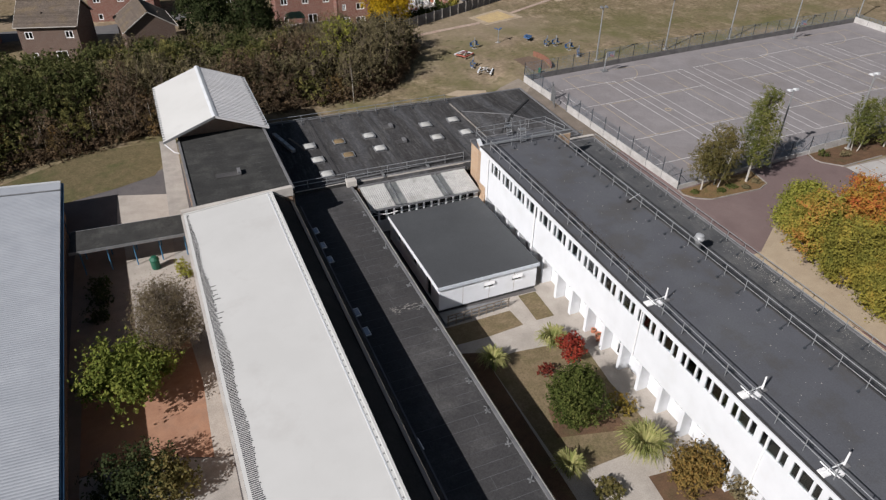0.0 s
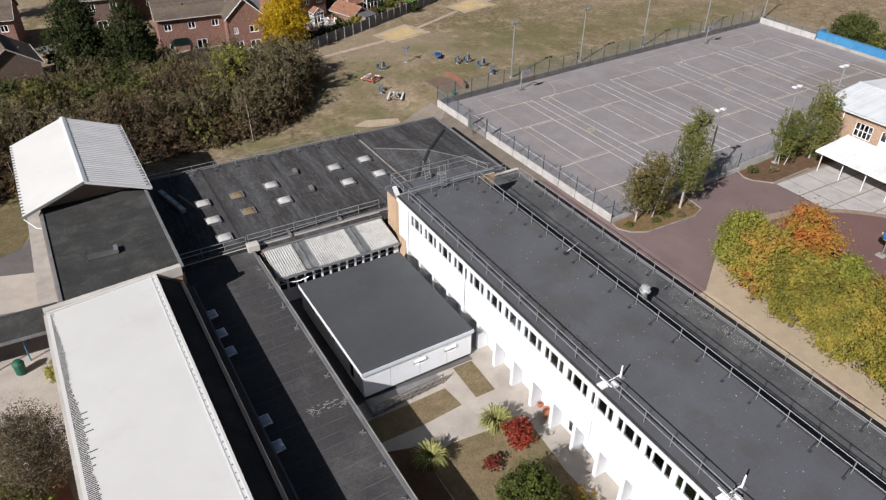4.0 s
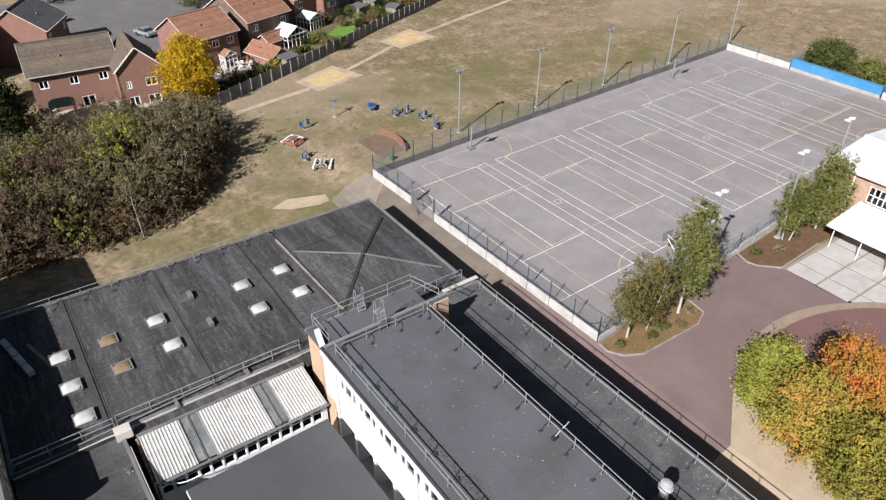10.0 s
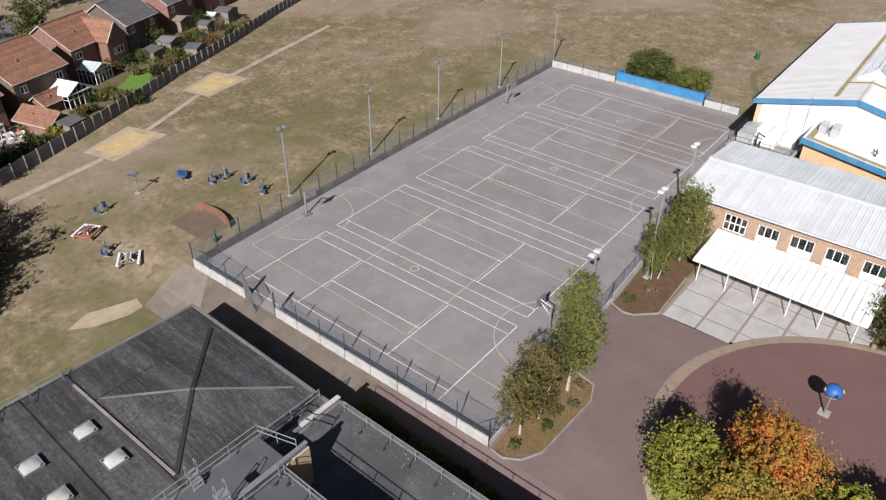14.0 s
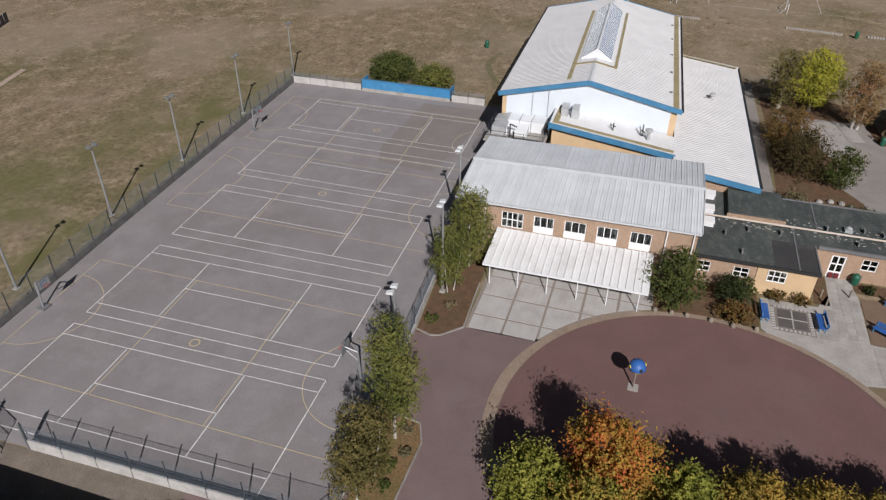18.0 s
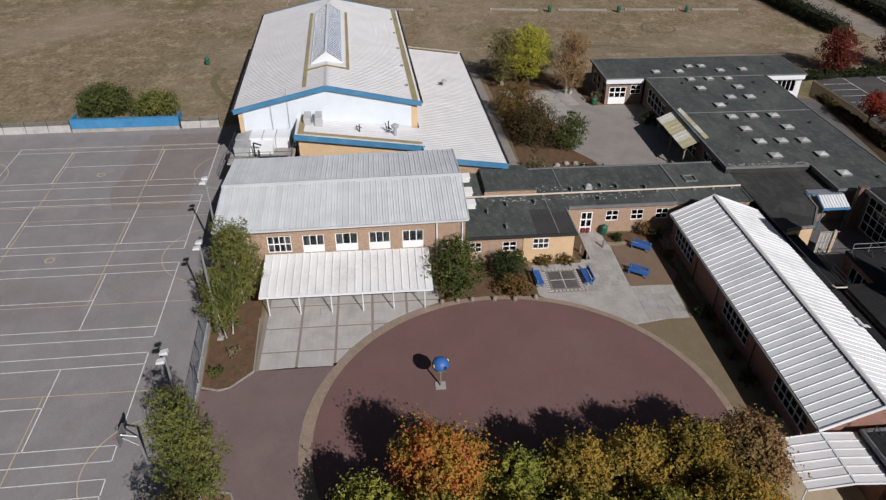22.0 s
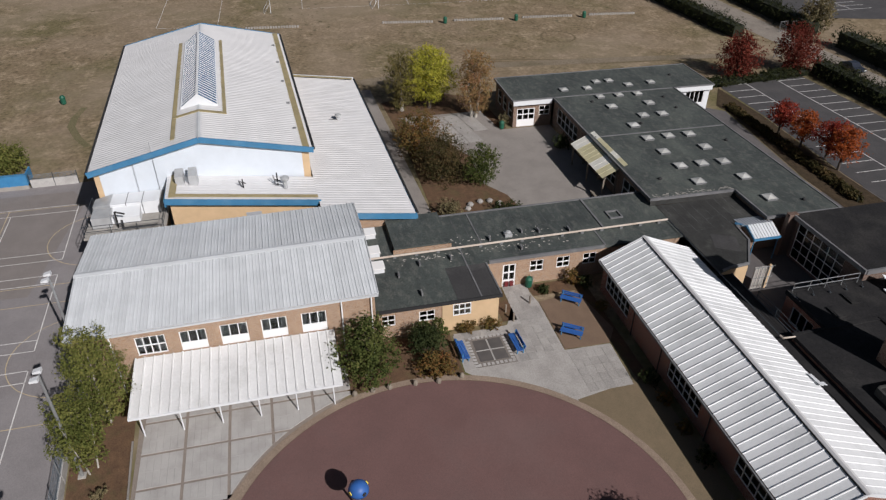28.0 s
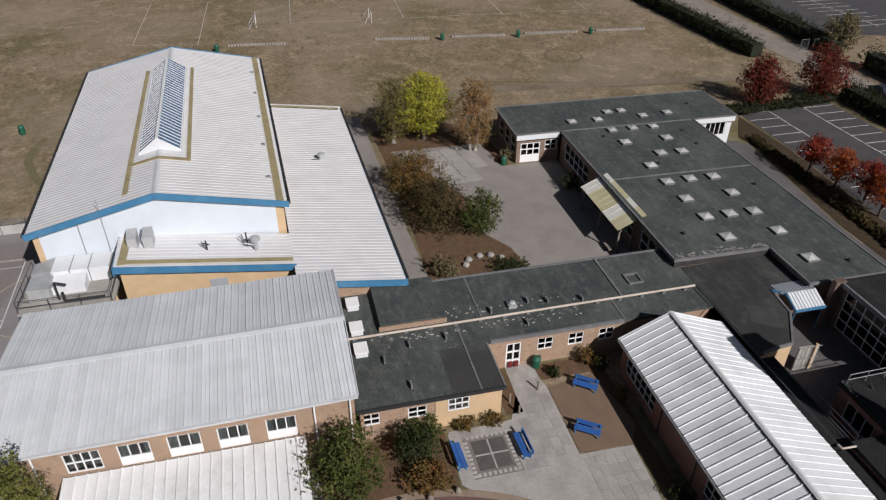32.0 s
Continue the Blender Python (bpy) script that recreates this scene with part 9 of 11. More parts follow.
# west courtyard
tree("thin_tree", "thinly leaved grey-brown tree in the courtyard", (-3.1, 45.6, ZW), 7.2, 3.1, L_BEIGE, 26000, 0.05, 0.2, seed=251, k=54, shell=0.2, lump=0.62, spray=1.2, per=16, tight=0.14, twigs=22)
tree("maple_tree", "low spreading tree with bright green leaves", (-6.2, 42.4, ZW), 3.1, 3.5, L_MAPLE, 11000, 0.12, 0.68, seed=252, k=34, lump=0.5, spray=1.0, squash=0.55)
bush("shrub", "broad grey-green shrub in the courtyard corner", (-6.4, 33.9, ZW), 2.8, 2.7, L_DARK, 5000, 0.1, 253, 10)
bush("shrub", "olive shrub beside the hall wall", (-4.2, 33.0, ZW), 1.7, 2.8, L_OLIVE_LEAF, 3000, 0.1, 254, 8)
bush("shrub", "small yellowing shrub by the hall", (-1.5, 56.0, ZW), 0.9, 2.0, L_LIME, 1200, 0.08, 255, 7)
for i, y in enumerate((57, 55, 52.5)):
    bush("shrub", "dark shaded shrub under the block wall", (-8.6, y, ZW), 1.1, 1.3, L_DARK, 1200, 0.08, 256 + i, 6, group="shaded shrubs")
# central garden
tree("evergreen_bush", "tall dense dark-green conical evergreen", (22.4, 28.9, ZW), 5.1, 2.0, L_EVERGREEN, 20000, 0.075, 0.02, seed=261, k=34, lump=0.8, category="bush")
tree("acer", "small crimson-leaved acer beside the garden lawn", (25.2, 34.0, ZW), 3.1, 1.0, L_SCARLET, 3600, 0.075, 0.15, seed=262, k=16, lump=0.8, category="tree")
bush("acer", "low crimson shrub beside the lawn", (22.8, 33.5, ZW), 0.7, 1.1, L_RED, 900, 0.07, 263, 6)
strap_plant((19.4, 35.8, ZW), 1.5, 1.6, 230, 1)
strap_plant((24.8, 36.1, ZW), 1.6, 1.8, 260, 2)
strap_plant((25.4, 24.6, ZW), 2.2, 2.0, 420, 3)
strap_plant((19.9, 25.1, ZW), 1.4, 1.4, 220, 4)
bush("shrub", "bronze-green dome-shaped shrub by the white front", (26.9, 21.5, ZW), 1.8, 3.0, L_BRONZE, 7000, 0.08, 264, 9)
bush("shrub", "grey twiggy shrub by the piers", (29.0, 19.4, ZW), 1.0, 1.8, L_OLIVE, 1300, 0.07, 265, 7)
bush("shrub", "small olive shrub by the path", (21.3, 22.6, ZW), 1.0, 1.1, L_OLIVE_LEAF, 1500, 0.08, 266, 7)
bush("shrub", "brown dying shrub on the lawn edge", (26.3, 28.4, ZW), 1.2, 0.9, L_AMBER, 1200, 0.07, 267, 7)
# junior yard
tree("birch_tree", "birch with thin yellowing leaves by the yard", (131.0, 20.2, 0), 8.4, 2.2, L_OLIVE_LEAF, 12000, 0.08, 0.15, BARK_PALE, 281, "tall", group="yard birches", k=16)
tree("lime_tree", "bright yellow-green tree between two birches", (131.2, 16.2, 0), 9.0, 3.5, L_BRIGHT_LIME, 22000, 0.095, 0.15, seed=282, k=34, lump=0.72)
tree("birch_tree", "birch with sparse brownish leaves", (126.4, 11.0, 0), 9.2, 2.4, L_PINK, 11000, 0.09, 0.18, BARK_PALE, 283, "tall", 2, "yard birches", k=16)
tree("rowan_tree", "spreading olive-brown shrubby tree", (117.0, 20.6, 0), 5.4, 3.0, L_RUST, 9000, 0.09, 0.08, seed=284, k=16)
tree("rowan_tree", "dark spreading shrubby tree with reddish tips", (110.2, 19.4, 0), 5.2, 3.2, L_DARK_RED, 12000, 0.085, 0.06, seed=285, k=18)
tree("rowan_tree", "smaller green shrubby tree beside the yard", (107.8, 15.4, 0), 5.0, 2.1, L_GREEN, 7000, 0.085, 0.1, seed=286, k=14)
bush("shrub", "olive shrub at the corner of the link roof", (101.4, 20.8, 0), 1.4, 2.0, L_OLIVE, 2000, 0.09, 287, 8)
bush("shrub", "low dark shrub beside the link range", (100.6, 14.6, 0), 1.6, 1.3, L_DARK, 2200, 0.08, 288, 8, stretch=1.5, rz=80)
bush("shrub", "small shrub beside the junior door", (122.6, 7.9, 0), 0.8, 1.8, L_OLIVE, 900, 0.08, 289, 6)
bush("shrub", "rounded shrub by the junior windows", (114.6, 2.6, 0), 1.2, 1.9, L_DARK, 1600, 0.09, 290, 7)
for i, (x, y) in enumerate(((103.2, 17.9), (103.6, 16.7), (103.5, 15.6), (102.8, 14.7), (102.4, 18.4))):
    s = thing("boulder", "pale rounded seating boulder in the bark bed", "stone", (x, y, 0.02), 40 * i, "seating boulders")
    part("stone", G().lathe((0, 0, 0), [(0.32, 0), (0.38, 0.16), (0.25, 0.34), (0.05, 0.38)], 7), SLAB, s)
# behind the courts
bush("shrub", "wide green thicket behind the blue store", (123.6, 76.6, 0), 3.6, 4.4, L_GREEN, 12000, 0.11, 291, 14, rz=90, stretch=1.2)
bush("shrub", "thinner olive thicket behind the blue store", (123.2, 69.6, 0), 3.0, 3.4, L_BIRCH, 9000, 0.11, 292, 12, rz=90, stretch=1.2)


# ---- wood along the field, one mass of foliage ----
def inside(p, poly):
    c = False
    for (x0, y0), (x1, y1) in zip(poly, poly[1:] + poly[:1]):
        if (y0 > p[1]) != (y1 > p[1]) and p[0] < (x1 - x0) * (p[1] - y0) / (y1 - y0) + x0:
            c = not c
    return c


def woodland():
    poly = [(-75, 58), (-30, 79), (-16, 84.5), (-5, 88), (10, 90), (24, 90.3), (31.5, 95), (37, 104), (37.5, 114.5), (14, 119), (-6, 116), (-40, 114), (-75, 110)]
    sheet("woodland_floor", poly, 0.03, LITTER, "leaf-littered floor of the wood", "soil")
    q = random.Random(77)
    kinds = {"green": [], "olive": [], "yellow": [], "rust": [], "plum": [], "twig": [], "core": []}
    stems, branches = G(), G()
    stood = []
    for _ in range(9000):
        x, y = q.uniform(-62, 38), q.uniform(60, 120)
        if not inside((x, y), poly):
            continue
        front = y - (90.2 + max(0, (x - 24) * 0.9) + min(0, (x + 5) * 0.32))
        rr = q.uniform(1.9, 3.3) if front > 4 else q.uniform(1.2, 2.2)
        if any((x - u) ** 2 + (y - v) ** 2 < (0.6 * (rr + w)) ** 2 for u, v, w in stood):
            continue
        stood.append((x, y, rr))
        f = math.sin(x * 0.21 + 1.3) + math.sin(y * 0.33 + x * 0.09) + q.uniform(-1.0, 1.0)
        if front < 4 and x < 23:
            kind = ("rust" if f > 0.3 else "plum" if f > -0.9 else "olive") if x > -16 else ("rust" if f > 0.6 else "green" if f < -0.2 else "olive")
        elif x > 15:
            kind = "twig" if f > -1.2 else "plum" if f > -1.7 else "olive"
        elif x < -8:
            kind = "green" if f < 0.8 else "olive" if f < 1.6 else "plum"
        else:
            kind = ("green" if f < -0.2 else "olive" if f < 0.7 else "twig") if front > 12 else ("olive" if f < -1.1 else "plum" if f < 0.5 else "twig")
        if math.hypot(x - 23.4, y - 103.0) < 2.6:
            kind = "yellow"
        h = q.uniform(4.6, 6.9) * (0.62 if y > 108 else (1.45 if y < 102 else 0.85) if x > 29 else 1.14 if x > 24 else 0.66 if front < 4 and x < 22 else 1)
        z = gz(x, y)
        top, rz = z + h, h * 0.42
        for i in range(9 if front > 4 else 6):
            a = i * 2.4 + q.uniform(-0.4, 0.4)
            e = math.acos(1 - (i + 0.6) / (9 if front > 4 else 6) * 1.15)
            s = rr * q.uniform(0.30, 0.44)
            lx, ly, lz = x + rr * 0.74 * math.sin(e) * math.cos(a), y + rr * 0.74 * math.sin(e) * math.sin(a), top - rz + (rz - s * 0.7) * math.cos(e)
            kinds[kind].append((lx, ly, lz, s, s, s * q.uniform(0.8, 1.15)))
            if kind in ("twig", "plum"):
                for _ in range(2):
                    branches.tube((x, y, z + h * 0.35), (lx + q.uniform(-s, s) * 0.8, ly + q.uniform(-s, s) * 0.8, lz + s * q.uniform(0.5, 1.25)), 0.03, 0.010, 3, False)
        kinds[kind].append((x, y - 0.4, z + h * 0.26, rr * 0.8, rr * 0.8, h * 0.26))
        # dark filler leaves paint each crown's inner shade; larger in the east for denser shadow
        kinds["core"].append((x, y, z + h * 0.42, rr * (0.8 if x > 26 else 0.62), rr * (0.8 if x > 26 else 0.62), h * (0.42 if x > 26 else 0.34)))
        if 0.5 < front < 9 and q.random() < 0.24:
            stems.tube((x, y - rr, z), (x + q.uniform(-0.6, 0.6), y - rr - q.uniform(0, 0.8), z + h * q.uniform(0.7, 1.0)), 0.05, 0.018, 5, False)
    t = thing("woodland", "belt of mixed autumn woodland, olive, brown and rust, along the field", "woodland", (0, 95, LOW), kind="stuff", world=True)
    for i, (kind, m, n, size, sp) in enumerate((("green", L_WOOD_GREEN, 210, 0.13, 0.6), ("olive", L_OLIVE_GREEN, 210, 0.125, 0.7), ("yellow", L_LIME, 230, 0.115, 0.7), ("rust", L_BROWN, 210, 0.11, 0.9), ("plum", L_PLUM, 200, 0.105, 1.0), ("twig", L_TWIG, 260, 0.095, 0.9), ("core", L_INNER_SHADE, 200, 0.24, 0.4))):
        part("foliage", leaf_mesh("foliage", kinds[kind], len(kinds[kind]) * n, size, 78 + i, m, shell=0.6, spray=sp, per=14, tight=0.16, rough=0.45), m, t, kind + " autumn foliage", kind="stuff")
    part("stem", stems, BARK_PALE, t, kind="stuff")
    part("branch", branches, BARK_TWIG, t, kind="stuff")
    edge = []
    for i in range(170):
        f = i / 169 * 6
        k = int(f) if f < 6 else 5
        a, b = poly[k + 1], poly[k + 2]
        u = f - k
        x, y = a[0] + (b[0] - a[0]) * u + q.uniform(-0.7, 0.7), a[1] + (b[1] - a[1]) * u + q.uniform(-0.6, 1.2)
        s = q.uniform(0.7, 1.3) * (1.5 if x > 24 else 1.0)
        edge.append((x, y, gz(x, y) + s * 0.5, s, s, s * 0.8))
    part("undergrowth", leaf_mesh("undergrowth", edge, 34000, 0.11, 89, L_PLUM, shell=0.6), L_PLUM, t, "brown bracken and bramble along the wood's edge", kind="stuff")


woodland()
tree("golden_tree", "brilliant golden-yellow tree at the end of the gardens", (38.9, 119.2, gz(38.9, 119.2)), 9.4, 4.2, L_GOLD, 34000, 0.11, 0.08, seed=301, k=44, lump=0.62, spray=0.9, per=18, tight=0.15)
tree("conifer", "tall dark spreading conifer among the gardens", (15.4, 119.8, -1), 11.0, 5.4, L_DARK, 30000, 0.13, 0.04, seed=302, shape="cone", k=64, lump=0.5, spray=1.2, per=16, tight=0.14)
tree("conifer", "broad dark conifer beside the gardens", (9.2, 121.8, -1), 10.4, 4.6, L_DARK, 26000, 0.14, 0.04, seed=303, shape="cone", k=60, lump=0.5, spray=1.2, per=16, tight=0.14)
tree("conifer", "dark conifer behind the bungalow", (9.0, 130.8, -1), 11.6, 5.6, L_DARK, 26000, 0.14, 0.04, seed=304, shape="cone", k=50, lump=0.5, spray=1.2, per=16, tight=0.14)

# ---- floodlights, hoops and other court things ----
def floodlight(at, rz, h=8.1, m=None, label="tall pale steel floodlight mast with twin lamps beside the courts"):
    t = thing("floodlight", label, "floodlight", at, rz, "court floodlights")
    part("base", G().box(-0.25, -0.25, 0, 0.25, 0.25, 0.12), CONCRETE, t)
    part("pole", G().tube((0, 0, 0), (0, 0, h), 0.13, 0.08, 10), STEEL, t)
    part("cross_arm", G().tube((-0.55, 0, h), (0.55, 0, h), 0.04), STEEL, t)
    for s in (-1, 1):
        part("lamp_head", G().prism([(s * 0.4 - 0.17, -0.4), (s * 0.4 + 0.17, -0.4), (s * 0.4 + 0.18, 0.1), (s * 0.4 - 0.18, 0.1)], h - 0.02, [h + 0.1, h + 0.1, h + 0.24, h + 0.24]), m or STEEL_DULL, t)
        part("lamp_glass", G().prism([(s * 0.4 - 0.13, -0.36), (s * 0.4 + 0.13, -0.36), (s * 0.4 + 0.14, 0.0), (s * 0.4 - 0.14, 0.0)], h - 0.06, [h - 0.02] * 4), STEEL_DULL, t)
        part("yoke", G().tube((s * 0.4, 0, h), (s * 0.4, -0.1, h + 0.1), 0.03), STEEL_DULL, t)


for x, y in ((62.8, 89.8), (76.2, 90.4), (89.8, 91.1), (105.0, 91.9), (120.9, 92.5)):
    floodlight((x, y, gz(x, y)), 0)
for x, y in ((62.2, 52.35), (74.6, 52.75), (85.1, 54.35)):
    floodlight((x, y, 0), 180, 9.2, WHITE)


def hoop(at, rz, label="basketball post with a grey dark-edged backboard over the court"):
    t = thing("basketball_hoop", label, "basketball hoop", at, rz, "basketball hoops")
    part("post", G().tube((0, -1.1, 0), (0, -1.0, 2.8), 0.09, n=8).tube((0, -1.0, 2.8), (0, 0, 3.05), 0.06), STEEL, t)
    part("brace", G().tube((0, -1.02, 1.9), (0, -0.05, 2.75), 0.04), STEEL, t)
    part("backboard", G().box(-0.6, -0.02, 2.6, 0.6, 0.03, 3.4), STEEL, t)
    part("backboard_edge", G().box(-0.65, -0.04, 2.55, 0.65, 0.05, 2.61).box(-0.65, -0.04, 3.39, 0.65, 0.05, 3.45).box(-0.65, -0.04, 2.61, -0.59, 0.05, 3.39).box(0.59, -0.04, 2.61, 0.65, 0.05, 3.39), STEEL_DULL, t)
    part("target_square", G().box(-0.3, 0.031, 2.78, 0.3, 0.04, 2.84).box(-0.3, 0.031, 3.16, 0.3, 0.04, 3.22).box(-0.3, 0.031, 2.84, -0.24, 0.04, 3.16).box(0.24, 0.031, 2.84, 0.3, 0.04, 3.16), BLUE, t)
    g = G()
    for i in range(12):
        a, b = 2 * math.pi * i / 12, 2 * math.pi * (i + 1) / 12
        g.tube((0.23 * math.cos(a), 0.3 + 0.23 * math.sin(a), 2.85), (0.23 * math.cos(b), 0.3 + 0.23 * math.sin(b), 2.85), 0.02, n=5, caps=False)
    part("rim", g, RED, t)
    part("weight_base", G().box(-0.4, -1.5, 0, 0.4, -0.7, 0.2), STEEL_DULL, t)


hoop((61.9, 56.4, 0.02), 0)
hoop((61.3, 84.2, 0.02), 180)
hoop((100.5, 86.4, 0.02), 180)

st = thing("court_gate", "open steel gate between the court walls", "gate", (48.5, 76.4, 0), world=True)
for x, y in ((48.56, 74.5), (48.43, 78.3)):
    part("gate_post", G().box(x - 0.1, y - 0.08, -0.3, x + 0.1, y + 0.08, 2.4), STEEL_DULL, st)
GA, GB = Vector((48.38, 78.2, 0)), Vector((47.66, 76.2, 0))
part("gate_frame", G().bar(GA + Vector((0, 0, 0.2)), GB + Vector((0, 0, 0.2)), 0.05, 0.05).bar(GA + Vector((0, 0, 2.1)), GB + Vector((0, 0, 2.1)), 0.05, 0.05).bar(GA + Vector((0, 0, 1.15)), GB + Vector((0, 0, 1.15)), 0.04, 0.04)
     .bar(GB + Vector((0, 0, -0.25)), GB + Vector((0, 0, 2.1)), 0.05, 0.05), STEEL_DULL, st)
for i in range(1, 16):
    q = GA.lerp(GB, i / 16)
    part("gate_bar", G().tube((q.x, q.y, 0.2), (q.x, q.y, 2.1), 0.014, n=4), STEEL_DULL, st)

bs = thing("blue_store", "long bright-blue boarded store at the end of the courts", "store", (118.6, 72.5, 0), world=True)
for i in range(7):
    part("front_board", G().box(118.2, 65.75 + 1.965 * i, 0.5, 118.32, 65.75 + 1.965 * i + 1.94, 1.8), BLUE_WALL, bs)
for i in range(8):
    part("batten", G().box(118.14, 65.7 + 1.955 * i, 0.45, 118.2, 65.8 + 1.955 * i, 1.82), BLUE_WALL, bs)
part("kerb_wall", G().box(118.15, 65.7, 0, 118.4, 79.5, 0.5), CONCRETE, bs)
part("top_rail", G().box(118.12, 65.7, 1.8, 118.4, 79.5, 1.89), BLUE, bs)
part("side_board", G().box(118.32, 65.7, 0.5, 120.4, 65.85, 1.8), BLUE_WALL, bs)
part("side_board", G().box(118.32, 79.35, 0.5, 120.4, 79.5, 1.8), BLUE_WALL, bs)

# globe sculpture in the play circle
gl = thing("globe_sculpture", "blue globe with yellow rim on a pale post", "sculpture", (67.6, 35.1, 0.03))
part("plinth", G().box(-0.4, -0.4, 0, 0.4, 0.4, 0.06), CONCRETE, gl)
part("post", G().tube((0, 0, 0.05), (0, 0, 1.8), 0.07), TIMBER, gl)
prof = [(0.05, 0), (0.35, 0.06), (0.55, 0.2), (0.63, 0.34)]
part("lower_shell", G().lathe((0, 0, 1.72), prof, 20), YELLOW, gl, smooth=True)
part("upper_shell", G().lathe((0, 0, 2.06), [(0.66, 0), (0.66, 0.14), (0.6, 0.36), (0.45, 0.56), (0.25, 0.67), (0.03, 0.72)], 20), BLUE_BRIGHT, gl, smooth=True)
for a in range(4):
    part("disc", G().tube((0.55 * math.cos(a * 1.57 + 0.5), 0.55 * math.sin(a * 1.57 + 0.5), 2.3), (0.66 * math.cos(a * 1.57 + 0.5), 0.66 * math.sin(a * 1.57 + 0.5), 2.3), 0.14, n=10), YELLOW if a % 2 else BLACK, gl)


def picnic_bench(at, rz, label="bright blue picnic bench with seats", long=2.4):
    t = thing("picnic_bench", label, "bench", at, rz, "blue benches")
    for i in range(4):
        part("table_board", G().box(-long / 2, -0.36 + 0.185 * i, 0.7, long / 2, -0.2 + 0.185 * i, 0.75), BLUE_BRIGHT, t)
    for s in (-1, 1):
        part("seat_board", G().box(-long / 2, s * 0.72 - 0.14, 0.42, long / 2, s * 0.72 + 0.14, 0.47), BLUE_BRIGHT, t)
        part("leg_frame", G().bar((s * long * 0.36, -0.75, 0.0), (s * long * 0.36, -0.25, 0.7), 0.08, 0.08).bar((s * long * 0.36, 0.75, 0.0), (s * long * 0.36, 0.25, 0.7), 0.08, 0.08).box(s * long * 0.36 - 0.04, -0.75, 0.35, s * long * 0.36 + 0.04, 0.75, 0.42), BLUE, t)


def blue_seat(at, rz, k=1.0):
    t = thing("park_bench", "bright blue slatted bench with a low back", "bench", at, rz, "blue benches")
    for i in range(3):
        part("seat_slat", G().box(-1.1 * k, -0.34 + 0.19 * i, 0.42, 1.1 * k, -0.17 + 0.19 * i, 0.47), BLUE_BRIGHT, t)
    for i in range(2):
        part("back_slat", G().bar((-1.1 * k, 0.3 + 0.05 * i, 0.6 + 0.17 * i), (1.1 * k, 0.3 + 0.05 * i, 0.6 + 0.17 * i), 0.06, 0.15), BLUE_BRIGHT, t)
    for s in (-1, 1):
        part("leg", G().box(s * 0.95 * k - 0.04, -0.3, 0, s * 0.95 * k + 0.04, -0.22, 0.42), BLUE, t)
        part("back_post", G().box(s * 0.95 * k - 0.04, 0.2, 0, s * 0.95 * k + 0.04, 0.28, 0.86), BLUE, t)


blue_seat((84.6, 13.8, 0.03), 233, 0.85)
blue_seat((80.4, 15.45, 0.03), 235, 0.85)
blue_seat((80.3, 25.0, 0.02), 2)
blue_seat((80.2, 20.4, 0.02), 182)
# game mat of dark slabs framed in pale setts
for i in range(2):
    for j in range(2):
        m = G().box(79.0 + 1.36 * i, 21.42 + 1.28 * j, 0.033, 80.18 + 1.36 * i, 22.52 + 1.28 * j, 0.055)
        single("paving_square", m, SLAB_DARK, "dark paving square set into the pale terrace", "paving", "structure", "terrace squares")
single("mat_base", G().box(78.4, 20.85, 0.021, 82.15, 24.45, 0.032), SLAB_WORN, "worn grey-brown border round the paving squares", "paving", "structure")
g = G()
g.box(80.22, 21.42, 0.033, 80.32, 23.8, 0.05).box(79.0, 22.56, 0.033, 80.21, 22.66, 0.05).box(80.33, 22.56, 0.033, 81.54, 22.66, 0.05)
for i in range(9):
    for bx in ((78.5 + 0.36 * i, 20.95, 78.72 + 0.36 * i, 21.25), (78.5 + 0.36 * i, 24.05, 78.72 + 0.36 * i, 24.35)):
        g.box(bx[0], bx[1], 0.033, bx[2], bx[3], 0.052)
    g.box(78.5, 20.95 + 0.36 * i, 0.033, 78.8, 21.17 + 0.36 * i, 0.0525)
    g.box(81.75, 20.95 + 0.36 * i, 0.033, 82.05, 21.17 + 0.36 * i, 0.0525)
single("sett_border", g, BAY_SLAB, "border of pale setts round the dark squares", "paving", "structure")


def bin_(at, label="dark green litter bin", big=1.0):
    t = thing("litter_bin", label, "bin", at, 0, "litter bins")
    part("body", G().lathe((0, 0, 0), [(0.26 * big, 0), (0.32 * big, 0.1), (0.33 * big, 0.8 * big)], 12), GREEN_BIN, t)
    part("hood", G().lathe((0, 0, 0.8 * big), [(0.36 * big, 0), (0.36 * big, 0.08), (0.2 * big, 0.3 * big), (0.04, 0.34 * big)], 12), GREEN_BIN, t)


for x, y in ((87.7, 16.7), (122.0, 8.3), (173.4, 43.2), (171.6, 3.9), (170.3, -10.1), (169.4, -24.0), (144.3, 67.0)):
    bin_((x, y, 0.02), "dark green dome-topped litter bin", 1.15 if x > 140 else 1.0)
bin_((-3.9, 58.6, ZW), "dark green dome-topped litter bin by the walkway", 1.2)
bin_((52.0, 88.2, 0), "dark green litter bin by the fence", 0.7)
for x, y in ((84.6, 19.9), (83.3, 19.6), (85.3, 17.4), (88.0, 16.2)):
    p = thing("bollard", "short dark timber bollard by the path", "bollard", (x, y, 0), group="path bollards")
    part("post", G().tube((0, 0, 0), (0, 0, 0.8), 0.09, 0.09, 8), TIMBER, p)
    part("cap", G().lathe((0, 0, 0.8), [(0.1, 0), (0.07, 0.06), (0.01, 0.08)], 8), TIMBER, p)

